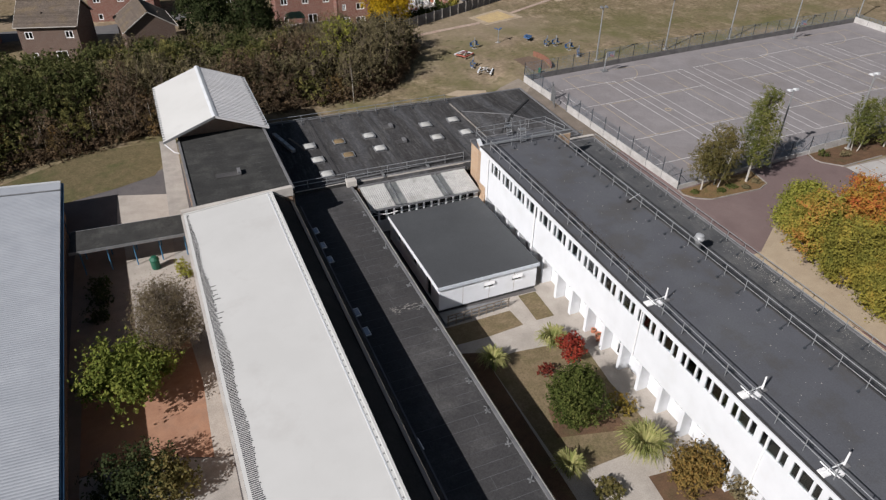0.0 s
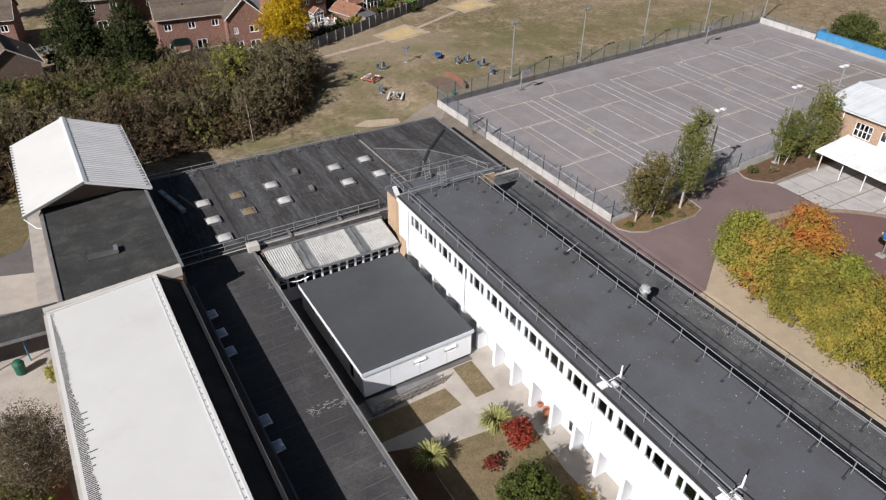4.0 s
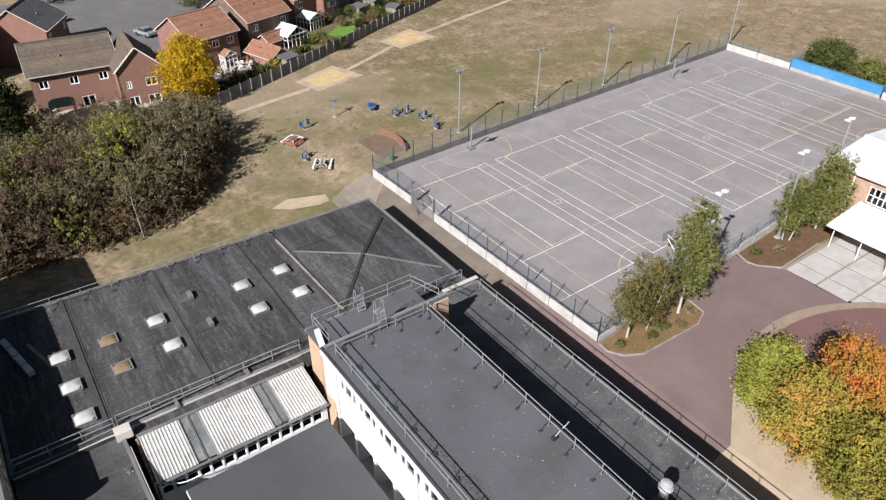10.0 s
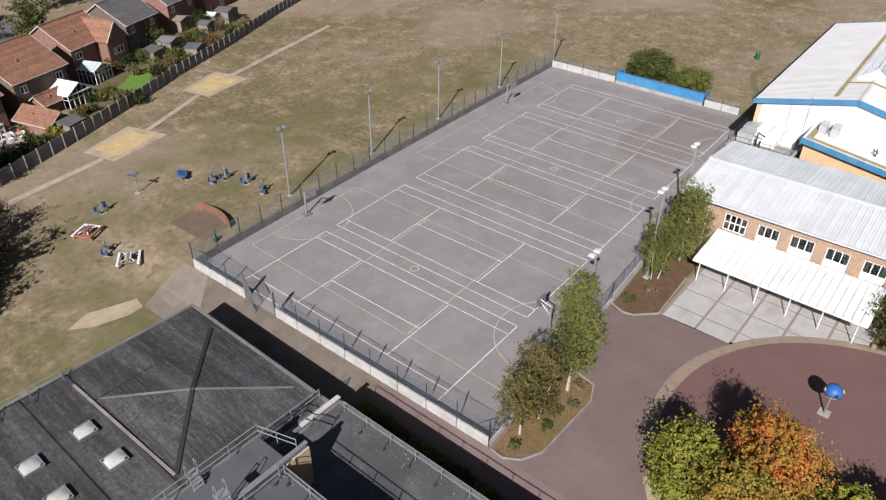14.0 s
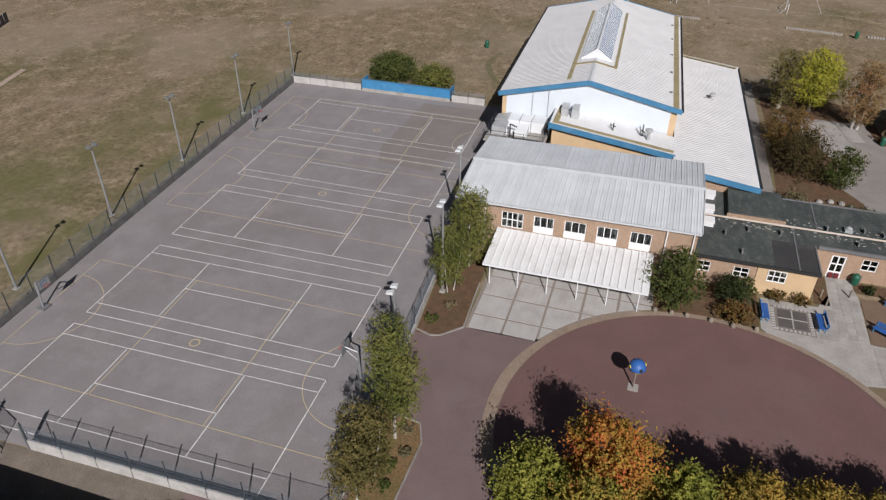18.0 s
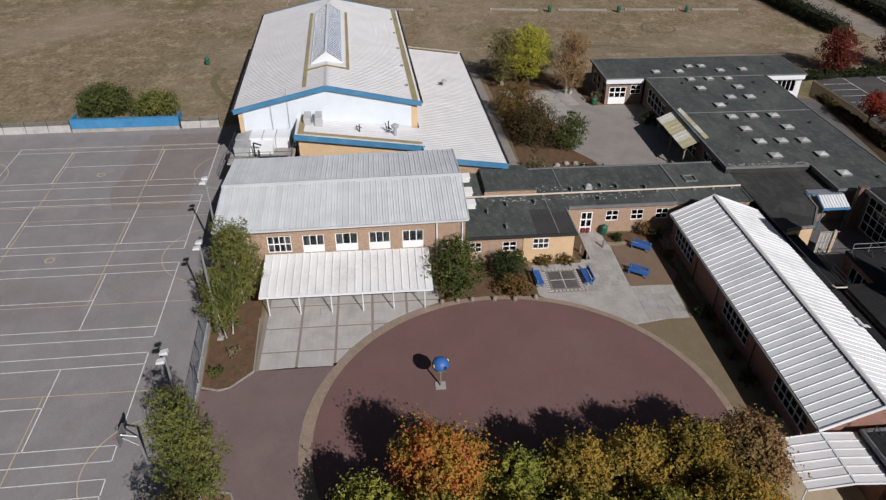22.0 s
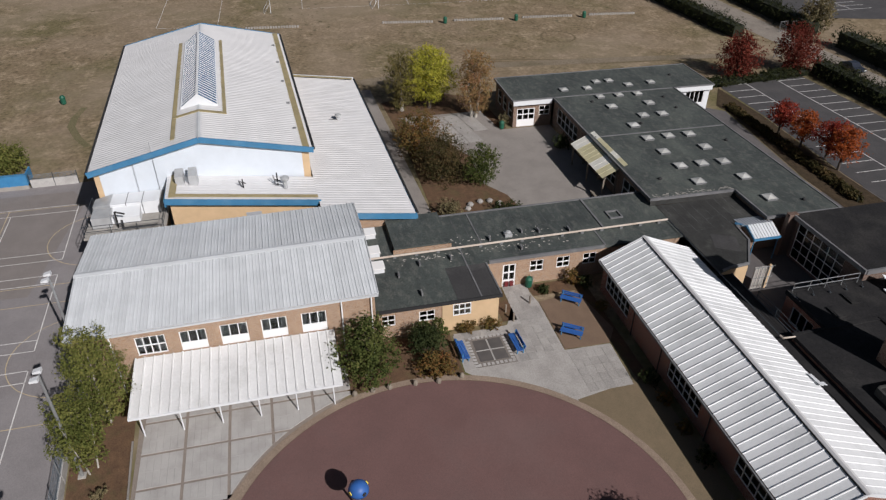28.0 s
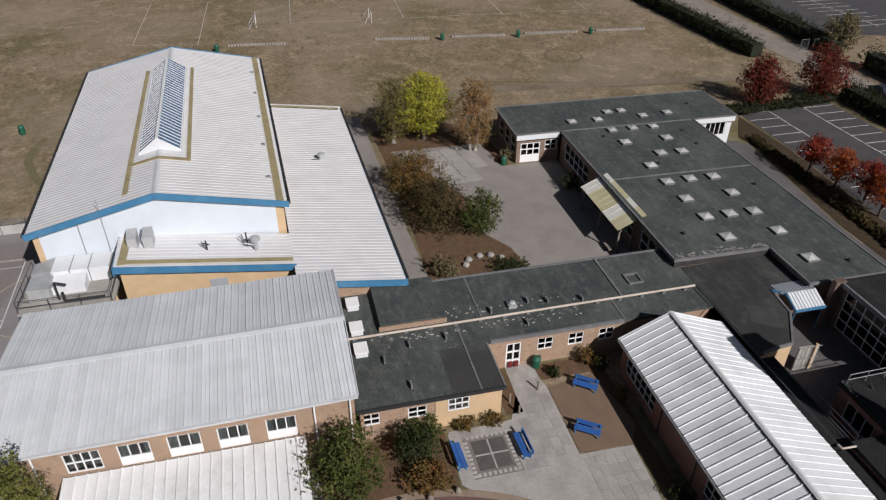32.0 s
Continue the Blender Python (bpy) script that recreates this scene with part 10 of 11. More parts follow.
# garden: lawns, paths, tubs
sheet("garden_paving", [(15.7, 43.0), (29.4, 43.0), (29.4, 14.0), (15.7, 14.0)], 0.02, PAVE_CREAM, "pale cream concrete garden paving", "paving")
sheet("main_front_paving", [(27.2, 43.0), (29.4, 43.0), (29.4, 57.0), (27.2, 57.0)], 0.022, PAVE_CREAM, "pale paving strip under the white front", "paving")
sheet("garden_lawn", [(19.6, 24.7), (24.9, 24.9), (27.3, 25.6), (27.0, 31.0), (27.4, 36.0), (21.6, 36.6), (19.3, 36.3)], 0.035, LAWN, "dry brown garden lawn", "grass")
sheet("garden_lawn", [(16.0, 39.0), (20.7, 39.0), (23.95, 39.3), (23.7, 41.35), (20.5, 41.25), (16.0, 41.2)], 0.035, LAWN, "small dry lawn by the ramp", "grass")
sheet("garden_lawn", [(25.3, 42.9), (25.25, 39.4), (26.95, 39.4), (27.0, 42.9)], 0.036, LAWN, "narrow dry lawn strip beside the cabin", "grass")
sheet("garden_bed", [(15.7, 14.0), (19.3, 14.0), (19.3, 37.5), (15.7, 38.6)], 0.03, SOIL, "dark soil border along the corridor block", "soil")
sheet("garden_bed", [(23.8, 14.0), (29.2, 14.0), (29.2, 22.4), (24.6, 22.8)], 0.032, SOIL, "soil border with shrubs by the white front", "soil")
sheet("lawn_soil", [(20.6, 27.8), (25.8, 26.6), (25.6, 28.6), (21.4, 30.6)], 0.04, SOIL, "orange-brown bare soil round the evergreen", "soil")
for x, y, s in ((28.9, 35.6, 0.32), (28.8, 37.1, 0.28), (28.9, 36.4, 0.22)):
    p = thing("flower_tub", "terracotta flower tub by the white front", "plant pot", (x, y, ZW + 0.02), group="flower tubs")
    part("tub", G().lathe((0, 0, 0), [(s * 0.75, 0), (s, s * 1.3), (s * 1.06, s * 1.4)], 12), TERRACOTTA, p)
    part("soil", G().lathe((0, 0, s * 1.25), [(s * 0.9, 0), (s * 0.4, 0.06)], 12), SOIL, p)
sb = thing("brick_bench", "small orange bench against the white front", "bench", (28.7, 34.9, ZW + 0.02), 88)
part("seat", G().box(-0.5, -0.2, 0.4, 0.5, 0.2, 0.46), TERRACOTTA, sb)
for s in (-0.4, 0.4):
    part("leg", G().box(s - 0.05, -0.18, 0, s + 0.05, 0.18, 0.4), TERRACOTTA, sb)


# ---- playing field: gym trail, sand beds, path, goals ----
def blue_machine(at, rz, kind, label):
    t = thing("fitness_machine", label, "gym equipment", at, rz, "outdoor gym machines")
    if kind == "sign":
        part("base", G().box(-0.3, -0.3, 0, 0.3, 0.3, 0.08), CONCRETE, t)
        part("post", G().tube((0, 0, 0), (0, 0, 2.2), 0.07), STEEL, t)
        for a in range(3):
            c, s = math.cos(a * 2.09), math.sin(a * 2.09)
            part("arm", G().bar((0, 0, 2.15), (0.7 * c, 0.7 * s, 2.3), 0.25, 0.06), BLUE_FADED, t)
    elif kind == "deck":
        for i in range(3):
            part("panel", G().box(-0.8 + 0.5 * i, -0.6 + 0.25 * i, 0.5, -0.1 + 0.5 * i, 0.5 + 0.25 * i, 0.62), BLUE_FADED, t)
            part("leg", G().tube((-0.4 + 0.5 * i, 0.1 * i, 0), (-0.4 + 0.5 * i, 0.1 * i, 0.5), 0.06), STEEL_DULL, t)
    else:
        part("post", G().tube((0, 0, 0), (0, 0, 1.7), 0.09), STEEL, t)
        part("base", G().box(-0.3, -0.3, 0, 0.3, 0.3, 0.06), CONCRETE, t)
        for s in (-1, 1):
            part("arm", G().tube((0, 0, 1.3), (s * 0.6, 0.1, 1.05), 0.05), BLUE_FADED, t)
            part("seat", G().box(s * 0.6 - 0.2, -0.2, 0.45, s * 0.6 + 0.2, 0.22, 0.55), BLUE_FADED, t)
            part("backrest", G().box(s * 0.6 - 0.18, 0.22, 0.55, s * 0.6 + 0.18, 0.28, 1.05), BLUE_FADED, t)


for x, y, rz, k in ((52.3, 103.1, 20, "sign"), (57.5, 102.2, 30, "deck"), (59.0, 98.7, 40, "seat"), (60.4, 98.2, 20, "seat"), (61.4, 95.6, 10, "seat"), (61.2, 92.5, 60, "seat"), (47.6, 102.1, 15, "seat"), (44.1, 94.8, 50, "seat")):
    blue_machine((x, y, gz(x, y)), rz, k, {"sign": "three-armed blue station on a pale post", "deck": "low blue stepping platforms on the grass", "seat": "blue twin-seat exercise machine on the grass"}[k])


def log_table(at, rz, c1, label, square):
    """A low table ringed by beam seats: the beams make a square, or a pair along two sides."""
    t = thing("picnic_table", label, "picnic table", at, rz, "beam picnic tables")
    for s in (-1, 1):
        part("seat_beam", G().box(-1.15, s * 0.95 - 0.11, 0.36, 1.15, s * 0.95 + 0.11, 0.5), WHITE if s > 0 or not square else c1, t)
        if square:
            part("seat_beam", G().box(s * 1.02 - 0.11, -0.83, 0.36, s * 1.02 + 0.11, 0.83, 0.5), WHITE if s > 0 else c1, t)
        else:
            part("cross_rail", G().box(s * 0.7 - 0.05, -0.84, 0.3, s * 0.7 + 0.05, 0.84, 0.36), TIMBER, t)
        part("brace", G().bar((-0.75, s * 0.55, 0.56), (0.75, -s * 0.55, 0.58 if s > 0 else 0.64), 0.1, 0.06), WHITE, t)
        for x in (-0.95, 0.95):
            part("leg", G().box(x - 0.07, s * 0.95 - 0.07, 0, x + 0.07, s * 0.95 + 0.07, 0.36), TIMBER, t)
    for i in range(3):
        part("top_board", G().box(-0.62, -0.3 + 0.21 * i, 0.70, 0.62, -0.14 + 0.21 * i, 0.75), STEEL if i == 1 else c1, t)
    part("pedestal", G().box(-0.1, -0.1, 0, 0.1, 0.1, 0.70), TIMBER, t)


log_table((44.6, 99.4, gz(44.6, 99.4)), 30, RED_FADED, "red and white beam picnic table on the grass", True)
log_table((45.0, 92.3, gz(45, 92.3)), 55, COPING, "white beam picnic table with pale top on the grass", False)
sheet("rubber_pad", [(51.0, 95.0), (53.9, 95.3), (54.7, 94.2), (55.0, 92.3), (54.5, 89.6), (51.3, 89.2)], 0.03, PAD, "square brown rubber pad in the grass", "paving")
cl = thing("curved_screen", "low curved screen of red-brown boards beside the pad", "screen", (55.5, 95.2, 0), world=True)
for i in range(8):
    a0, a1 = -0.46 + 0.11 * i, -0.46 + 0.11 * (i + 0.96)
    part("panel", G().bar((48.1 + 7.1 * math.cos(a0), 92.3 + 7.1 * math.sin(a0), 0.38), (48.1 + 7.1 * math.cos(a1), 92.3 + 7.1 * math.sin(a1), 0.38), 0.07, 0.8), SCREEN_RED, cl)
P1 = [(53.2, 117.4), (60.8, 120.4), (62.8, 114.2), (54.4, 112.2)]
P2 = [(72.6, 126.4), (80.8, 129.6), (82.2, 123.2), (73.8, 121.2)]
for P in (P1, P2):
    sheet("sand_surround", P, 0.03, SAND_EDGE, "worn pale surround of the jump pit", "sand")
    c = Vector((sum(p[0] for p in P) / 4, sum(p[1] for p in P) / 4))
    sheet("jump_pit", [tuple(c.lerp(Vector(p), 0.72)) for p in P], 0.045, SAND, "orange sand jump pit in the field", "sand")
sheet("field_path", [(38.0, 111.0), (53.6, 113.3), (54.2, 114.4), (38.0, 112.0)], 0.034, RUN_UP, "worn brick-edged run-up path", "path")
sheet("field_path", [(81.6, 125.8), (109.5, 134.2), (109.3, 135.2), (81.4, 126.8)], 0.034, RUN_UP, "worn run-up path across the field", "path")
sheet("field_path", [(62.0, 117.0), (73.4, 122.6), (73.0, 123.3), (61.6, 117.7)], 0.036, RUN_UP, "faint worn path between jump pits", "path")
sheet("field_track", [(141.5, 24.0), (144.5, 25.0), (147.8, 2.1), (144.9, -27.0), (143.0, -40.0), (141.0, -40.0), (142.6, -27.0), (145.2, 2.0)], 0.03, TRACK, "worn dirt track across the grass", "path")
# long logs as seating, and goals
for a, b in (((176.1, 41.3), (175.2, 31.3)), ((174.2, 15.6), (172.7, 5.8)), ((172.8, 1.7), (171.7, -8.2)), ((171.9, -12.1), (170.8, -22.3)), ((170.8, -25.8), (169.8, -35.4))):
    t = thing("low_wall", "row of pale stones set along the field", "stones", (*a, 0), group="stone rows", world=True)
    n = 20
    for i in range(n):
        p = Vector(a).lerp(Vector(b), i / n)
        part("stone", G().box(p.x - 0.2, p.y - 0.22, 0, p.x + 0.2, p.y + 0.12, 0.35), CONCRETE, t)
for x, y in ((188, 36.4), (186.8, 14.7)):
    t = thing("goal", "white football goal on the far field", "goal", (x, y, 0), 90, group="football goals")
    part("frame", G().tube((0, -1.8, 0), (0, -1.8, 2.0), 0.05).tube((0, 1.8, 0), (0, 1.8, 2.0), 0.05).tube((0, -1.8, 2.0), (0, 1.8, 2.0), 0.05), WHITE, t)
    part("stay", G().tube((0, -1.8, 2.0), (1.3, -1.8, 0), 0.03).tube((0, 1.8, 2.0), (1.3, 1.8, 0), 0.03).tube((1.3, -1.8, 0.05), (1.3, 1.8, 0.05), 0.03), WHITE, t)
g = G()
for a, b in (((180, 57.7), (209, 57.3)), ((178, 46.6), (207, 45.9)), ((180, 57.7), (178, 46.6)), ((188, 30), (230, 28)), ((187, 8), (230, 6)), ((186, -12), (230, -14)), ((185, -30), (230, -32)), ((188, 30), (185, -30))):
    line(g, a, b, 0.07)
single("pitch_marking", g, WHITE_LINE, "faint white pitch lines on the grass", "pitch marking", "structure")

# worn line beside the junior block, a faint ring and a curved green trace on the grass
sheet("field_track", [(149.0, 6.0), (147.4, 0.8), (143.0, -16.8), (141.2, -37.0), (141.9, -37.0), (143.8, -16.8), (148.3, 0.8), (149.9, 6.0)], 0.02, TRACE, "worn double line in the dry grass", "track")
sheet("field_track", [(150.6, 6.0), (149.0, 0.8), (144.6, -16.8), (142.8, -37.0), (143.2, -37.0), (145.1, -16.8), (149.6, 0.8), (151.2, 6.0)], 0.02, TRACE, "worn double line in the dry grass", "track")
RING_OUT = [(158.8 + 3.6 * math.cos(radians(10 * i)), -14.3 + 3.3 * math.sin(radians(10 * i))) for i in range(36)]
RING_IN = [(158.8 + 3.15 * math.cos(radians(10 * i)), -14.3 + 2.85 * math.sin(radians(10 * i))) for i in range(36)]
sheet("field_ring", RING_OUT[:19] + RING_IN[18::-1], 0.02, TRACE, "faint dark ring in the dry grass", "grass")
sheet("field_ring", RING_OUT[18:] + [RING_OUT[0]] + [RING_IN[0]] + RING_IN[:17:-1], 0.02, TRACE, "faint dark ring in the dry grass", "grass")
sheet("green_trace", [(142.2, 63.5), (138.6, 64.1), (135.6, 64.0), (131.4, 62.4), (128.7, 60.9), (128.3, 61.6), (131.2, 63.3), (135.5, 65.0), (138.7, 65.1), (142.4, 64.4)], 0.02, TRACE_GREEN, "curved green trace in the dry grass", "grass")


# ---- car park, drive and hedges ----
sheet("car_park", [(131.5, -29.2), (131.0, -44.6), (92.0, -45.5), (88.0, -27.6), (100, -27.6), (118, -29.0)], 0.03, CARPARK, "dark tarmac car park with white bays", "car park")
sheet("block_path", [(120.5, -24.6), (122.5, -22.4), (122.5, -17), (86.0, -16.2), (86.0, -21.6), (100.0, -22.0)], 0.03, TARMAC, "grey path behind the junior block", "path")
sheet("block_strip", [(122.5, -24.4), (128.8, -28.6), (118.0, -28.8), (100.0, -27.4), (88, -27.4), (88, -22.0), (100, -22.2), (120.5, -24.8)], 0.034, LITTER, "leaf-littered strip between path and car park", "soil")
g = G()
for i in range(17):
    x = 129.5 - 2.45 * i
    line(g, (x, -29.4), (x, -33.9), 0.12)
    line(g, (x, -39.6), (x, -44.4), 0.12)
line(g, (130.4, -33.9), (92, -33.9), 0.12)
line(g, (131, -39.6), (92, -39.6), 0.12)
single("bay_marking", g, WHITE_LINE, "white parking bay lines", "parking marking", "structure")
sheet("drive", [(215, -49.5), (215, -58.5), (120, -56.8), (95, -56.0), (95, -50.5), (132, -51.8)], 0.03, DRIVE, "pale concrete drive between hedges", "road")
sheet("far_car_park", [(160, -66), (205, -68), (205, -100), (150, -100)], 0.03, CARPARK, "far dark car park with white bays", "car park")
g = G()
for i in range(14):
    line(g, (163 + 2.6 * i, -76), (163 + 2.6 * i, -81), 0.15)
    line(g, (163 + 2.6 * i, -81), (163 + 2.6 * i, -86), 0.15)
line(g, (162, -81), (200, -81), 0.15)
single("bay_marking", g, WHITE_LINE, "white bay lines of the far car park", "parking marking", "structure")


def hedge(pts, w, h, label, seed, leaves=None):
    lumps = []
    q = random.Random(seed)
    for p, e in zip(pts, pts[1:]):
        n = max(2, int((Vector(e) - Vector(p)).length / (w * 0.55)))
        for i in range(n):
            c = Vector(p).lerp(Vector(e), i / n)
            lumps.append((c.x + q.uniform(-0.15, 0.15), c.y + q.uniform(-0.15, 0.15), h * 0.5, w * 0.6, w * 0.6, h * q.uniform(0.5, 0.58)))
    t = thing("hedge", label, "hedge", (*pts[0], 0), world=True, group="boundary hedges")
    # solid dark bars fill the gaps between leaves with painted shade
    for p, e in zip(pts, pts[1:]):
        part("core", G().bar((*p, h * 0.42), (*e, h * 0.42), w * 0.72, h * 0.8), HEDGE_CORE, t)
    m = leaves or L_HEDGE
    me = leaf_mesh("foliage", lumps, len(lumps) * 560, 0.13, seed, m, shell=0.8)
    part("foliage", me, m, t)


hedge([(200, -44.2), (151, -46.4)], 3.0, 2.6, "long dark clipped hedge along the drive", 401)
hedge([(200, -63.5), (149, -60.6)], 3.2, 2.8, "long dark clipped hedge beyond the drive", 402)
hedge([(131.5, -48.2), (96, -48.0)], 3.0, 2.4, "dark hedge between car park and drive", 403)
hedge([(142, -61.5), (100, -59.8)], 3.4, 3.2, "tall dark hedge across the drive", 404)
hedge([(129.5, -24.6), (131.2, -45.6)], 1.8, 1.0, "low hedge at the end of the car park", 405)
hedge([(121.5, -25.9), (94.0, -24.6)], 1.0, 0.55, "low brownish shrubby strip along the car park", 406, L_DARK_RED)
for i, (x, y, h, r) in enumerate(((132.6, -34.0, 6.8, 3.2), (133.0, -44.6, 7.2, 3.5))):
    tree("red_maple", "crimson maple at the end of the car park", (x, y, 0), h, r, L_RED, 11000, 0.12, 0.08, seed=411 + i, group="maples", k=18)
for i, (x, y, h, r, m) in enumerate(((111.8, -26.8, 4.8, 1.6, L_SCARLET), (107.6, -27.0, 5.0, 1.8, L_FLAME), (104.0, -28.0, 5.2, 2.0, L_SCARLET), (101.2, -27.6, 5.4, 2.2, L_FLAME))):
    tree("young_maple", "young maple in flame-red autumn leaf by the car park", (x, y, 0), h, r, m, 6000, 0.09, 0.32, seed=421 + i, group="young maples", k=12)
tree("oak_tree", "olive-green rounded tree beside the gate", (150.5, -62.5, 0), 6.5, 2.8, L_OLIVE, 5000, 0.15, 0.1, seed=431, k=16)
for x, y in ((139.6, -47.4), (139.8, -50.2), (152.4, -57.6), (152.2, -60.0)):
    p = thing("gate_post", "dark steel gate leaf at the drive", "gate", (x, y, 0), 5, "drive gates")
    part("frame", G().tube((0, 0, 0), (0, 0, 2.0), 0.05).tube((0, 1.6, 0), (0, 1.6, 2.0), 0.05).tube((0, 0, 1.95), (0, 1.6, 1.95), 0.04).tube((0, 0, 0.25), (0, 1.6, 0.25), 0.04), STEEL_DULL, p)
    for i in range(1, 8):
        part("bar", G().tube((0, 0.2 * i, 0.25), (0, 0.2 * i, 1.95), 0.012, n=4), STEEL_DULL, p)


def car(at, rz, paint, label, van=False):
    t = thing("parked_van" if van else "parked_car", label, "van" if van else "car", at, rz, "parked cars")
    L, W = (2.5, 0.98) if van else (2.15, 0.9)
    g = G()
    prof = [(-L, 0.45), (-L, 0.95), (-L * 0.97, 1.9), (L * 0.35, 1.95), (L * 0.62, 1.25), (L, 1.05), (L, 0.45)] if van else [(-L, 0.42), (-L, 0.85), (-L * 0.62, 0.95), (L * 0.48, 0.95), (L, 0.8), (L, 0.42)]
    n = len(prof)
    for s, k in ((-1, 1.0), (1, 1.0)):
        g.v += [(x, s * W * k, z) for x, z in prof]
    for i in range(n):
        j = (i + 1) % n
        g.f.append((i, j, n + j, n + i))
    g.f += [tuple(reversed(range(n))), tuple(range(n, 2 * n))]
    g.f = [tuple(reversed(f)) for f in g.f]
    part("body", g, paint, t)
    if van:
        part("windscreen", G().slab([(L * 0.37, -0.85, 1.94), (L * 0.61, -0.85, 1.3), (L * 0.61, 0.85, 1.3), (L * 0.37, 0.85, 1.94)], 0.03), BLACK, t)
    else:
        a, b, c, d = -L * 0.62, -L * 0.36, L * 0.16, L * 0.46
        part("cabin", G().prism([(a, -W * 0.92), (d, -W * 0.92), (d, W * 0.92), (a, W * 0.92)], 0.93, 0.96).slab([(b, -W * 0.78, 1.42), (c, -W * 0.78, 1.42), (c, W * 0.78, 1.42), (b, W * 0.78, 1.42)], 0.05), paint, t)
        gg = G().face((a, -W * 0.9, 0.95), (b, -W * 0.77, 1.38), (b, W * 0.77, 1.38), (a, W * 0.9, 0.95)).face((d, W * 0.9, 0.95), (c, W * 0.77, 1.38), (c, -W * 0.77, 1.38), (d, -W * 0.9, 0.95))
        for s in (-1, 1):
            q = [(a, s * W * 0.9, 0.95), (d, s * W * 0.9, 0.95), (c, s * W * 0.77, 1.38), (b, s * W * 0.77, 1.38)]
            gg.face(*(q if s < 0 else reversed(q)))
        part("glazing", gg, CAR_DARK, t)
    wm = G().tube((0, -0.1, 0), (0, 0.1, 0), 0.32, n=14).mesh("wheel", BLACK)
    for x in (-L * 0.6, L * 0.62):
        for s in (-1, 1):
            placed("wheel", wm, t, Matrix.Translation((x, s * (W - 0.08), 0.32)))
    for s in (-1, 1):
        part("headlight", G().box(L - 0.02, s * 0.65 - 0.16, 0.6, L + 0.02, s * 0.65 + 0.16, 0.74), UPVC, t)


car((131.0, -54.4, 0.03), 176, CAR_DARK, "dark blue hatchback on the concrete drive")


# ---- houses beyond the wood ----
def house(name, label, at, rz, L, W, eave, ridge, brick, tile, wins, wing=None, wall_top=None, door=True, group="houses"):
    """A gabled house: its garden front is the side y = 0, the roof's ridge runs along x."""
    t = thing(name, label, "house", at, rz, group)
    ops = {"S": [w for w in wins], "N": [(1.2 + 2.6 * i, 2.4 + 2.6 * i, eave - 1.7, eave - 0.5, 2) for i in range(int((L - 2) / 2.6))]}
    walls(t, 0, 0, L, W, -0.6, eave, brick, ops, 0.25, bar=0.13)
    for x in (0.0, L):
        g = G().face((x, 0, eave), (x, W, eave), (x, W / 2, ridge - 0.12))
        part("gable", g if x else G().face((x, W, eave), (x, 0, eave), (x, W / 2, ridge - 0.12)), brick, t)
    n = 15
    for s in (0, 1):
        ye, yr = (-0.4, W / 2) if s == 0 else (W + 0.4, W / 2)
        for i in range(n):
            a, b = i / n, (i + 1.12) / n
            z0 = eave - 0.1
            q = [(-0.3, ye + (yr - ye) * a, z0 + (ridge - z0) * a + 0.03), (L + 0.3, ye + (yr - ye) * a, z0 + (ridge - z0) * a + 0.03),
                 (L + 0.3, ye + (yr - ye) * min(1, b), z0 + (ridge - z0) * min(1, b)), (-0.3, ye + (yr - ye) * min(1, b), z0 + (ridge - z0) * min(1, b))]
            part("tile_course", G().slab(q if s == 0 else q[::-1], 0.05), tile, t)
    part("ridge_tiles", G().tube((-0.3, W / 2, ridge + 0.02), (L + 0.3, W / 2, ridge + 0.02), 0.13, n=8), tile, t)
    for x in (-0.32, L + 0.32):
        for ye in (-0.42, W + 0.42):
            part("bargeboard", G().bar((x, ye, eave - 0.16), (x, W / 2, ridge - 0.02), 0.05, 0.13), COPING, t)
    part("gutter", G().box(-0.2, -0.52, eave - 0.18, L + 0.2, -0.42, eave - 0.08), COPING, t)
    if wing:
        x0, x1, d, e, r = wing
        for p0, p1, tr in (((x0, -d), (x1, -d), 0), ((x1, -d), (x1, 0), 0.25), ((x0, 0), (x0, -d), 0.25)):
            ops = [(0.9, 1.6, 2.6, 3.7), (x1 - x0 - 2.4, x1 - x0 - 0.9, 2.6, 3.8), (0.8, 2.2, -0.5, 1.5), (x1 - x0 - 2.5, x1 - x0 - 0.8, -0.1, 1.4)] if tr == 0 else []
            wall(t, p0, p1, -0.6, e, brick, ops, trim0=tr, trim1=0)
            for o in ops:
                window(t, p0, p1, *o, cols=2, bar=0.13)
        m = (x0 + x1) / 2
        part("gable", G().face((x0, -d, e), (x1, -d, e), (m, -d, r - 0.1)), brick, t)
        for s in (0, 1):
            xe = x0 - 0.35 if s == 0 else x1 + 0.35
            for i in range(n):
                a, b = i / n, min(1, (i + 1.12) / n)
                za, zb = e - 0.1 + (r - e + 0.1) * a, e - 0.1 + (r - e + 0.1) * b
                xa, xb = xe + (m - xe) * a, xe + (m - xe) * b
                q = [(xa, W * 0.5, za + 0.03), (xa, -d - 0.3, za + 0.03), (xb, -d - 0.3, zb), (xb, W * 0.5, zb)]
                part("tile_course", G().slab(q if s == 0 else q[::-1], 0.05), tile, t)
            part("bargeboard", G().bar((xe, -d - 0.32, e - 0.12), (m, -d - 0.32, r), 0.06, 0.14), UPVC, t)
        part("ridge_tiles", G().tube((m, -d - 0.3, r + 0.02), (m, W * 0.5, r + 0.02), 0.13, n=8), tile, t)
    part("vent_cowl", G().lathe((L * 0.4, W * 0.22, eave + (ridge - eave) * 0.44), [(0.16, 0), (0.16, 0.3), (0.08, 0.38)], 8), tile, t)
    return t


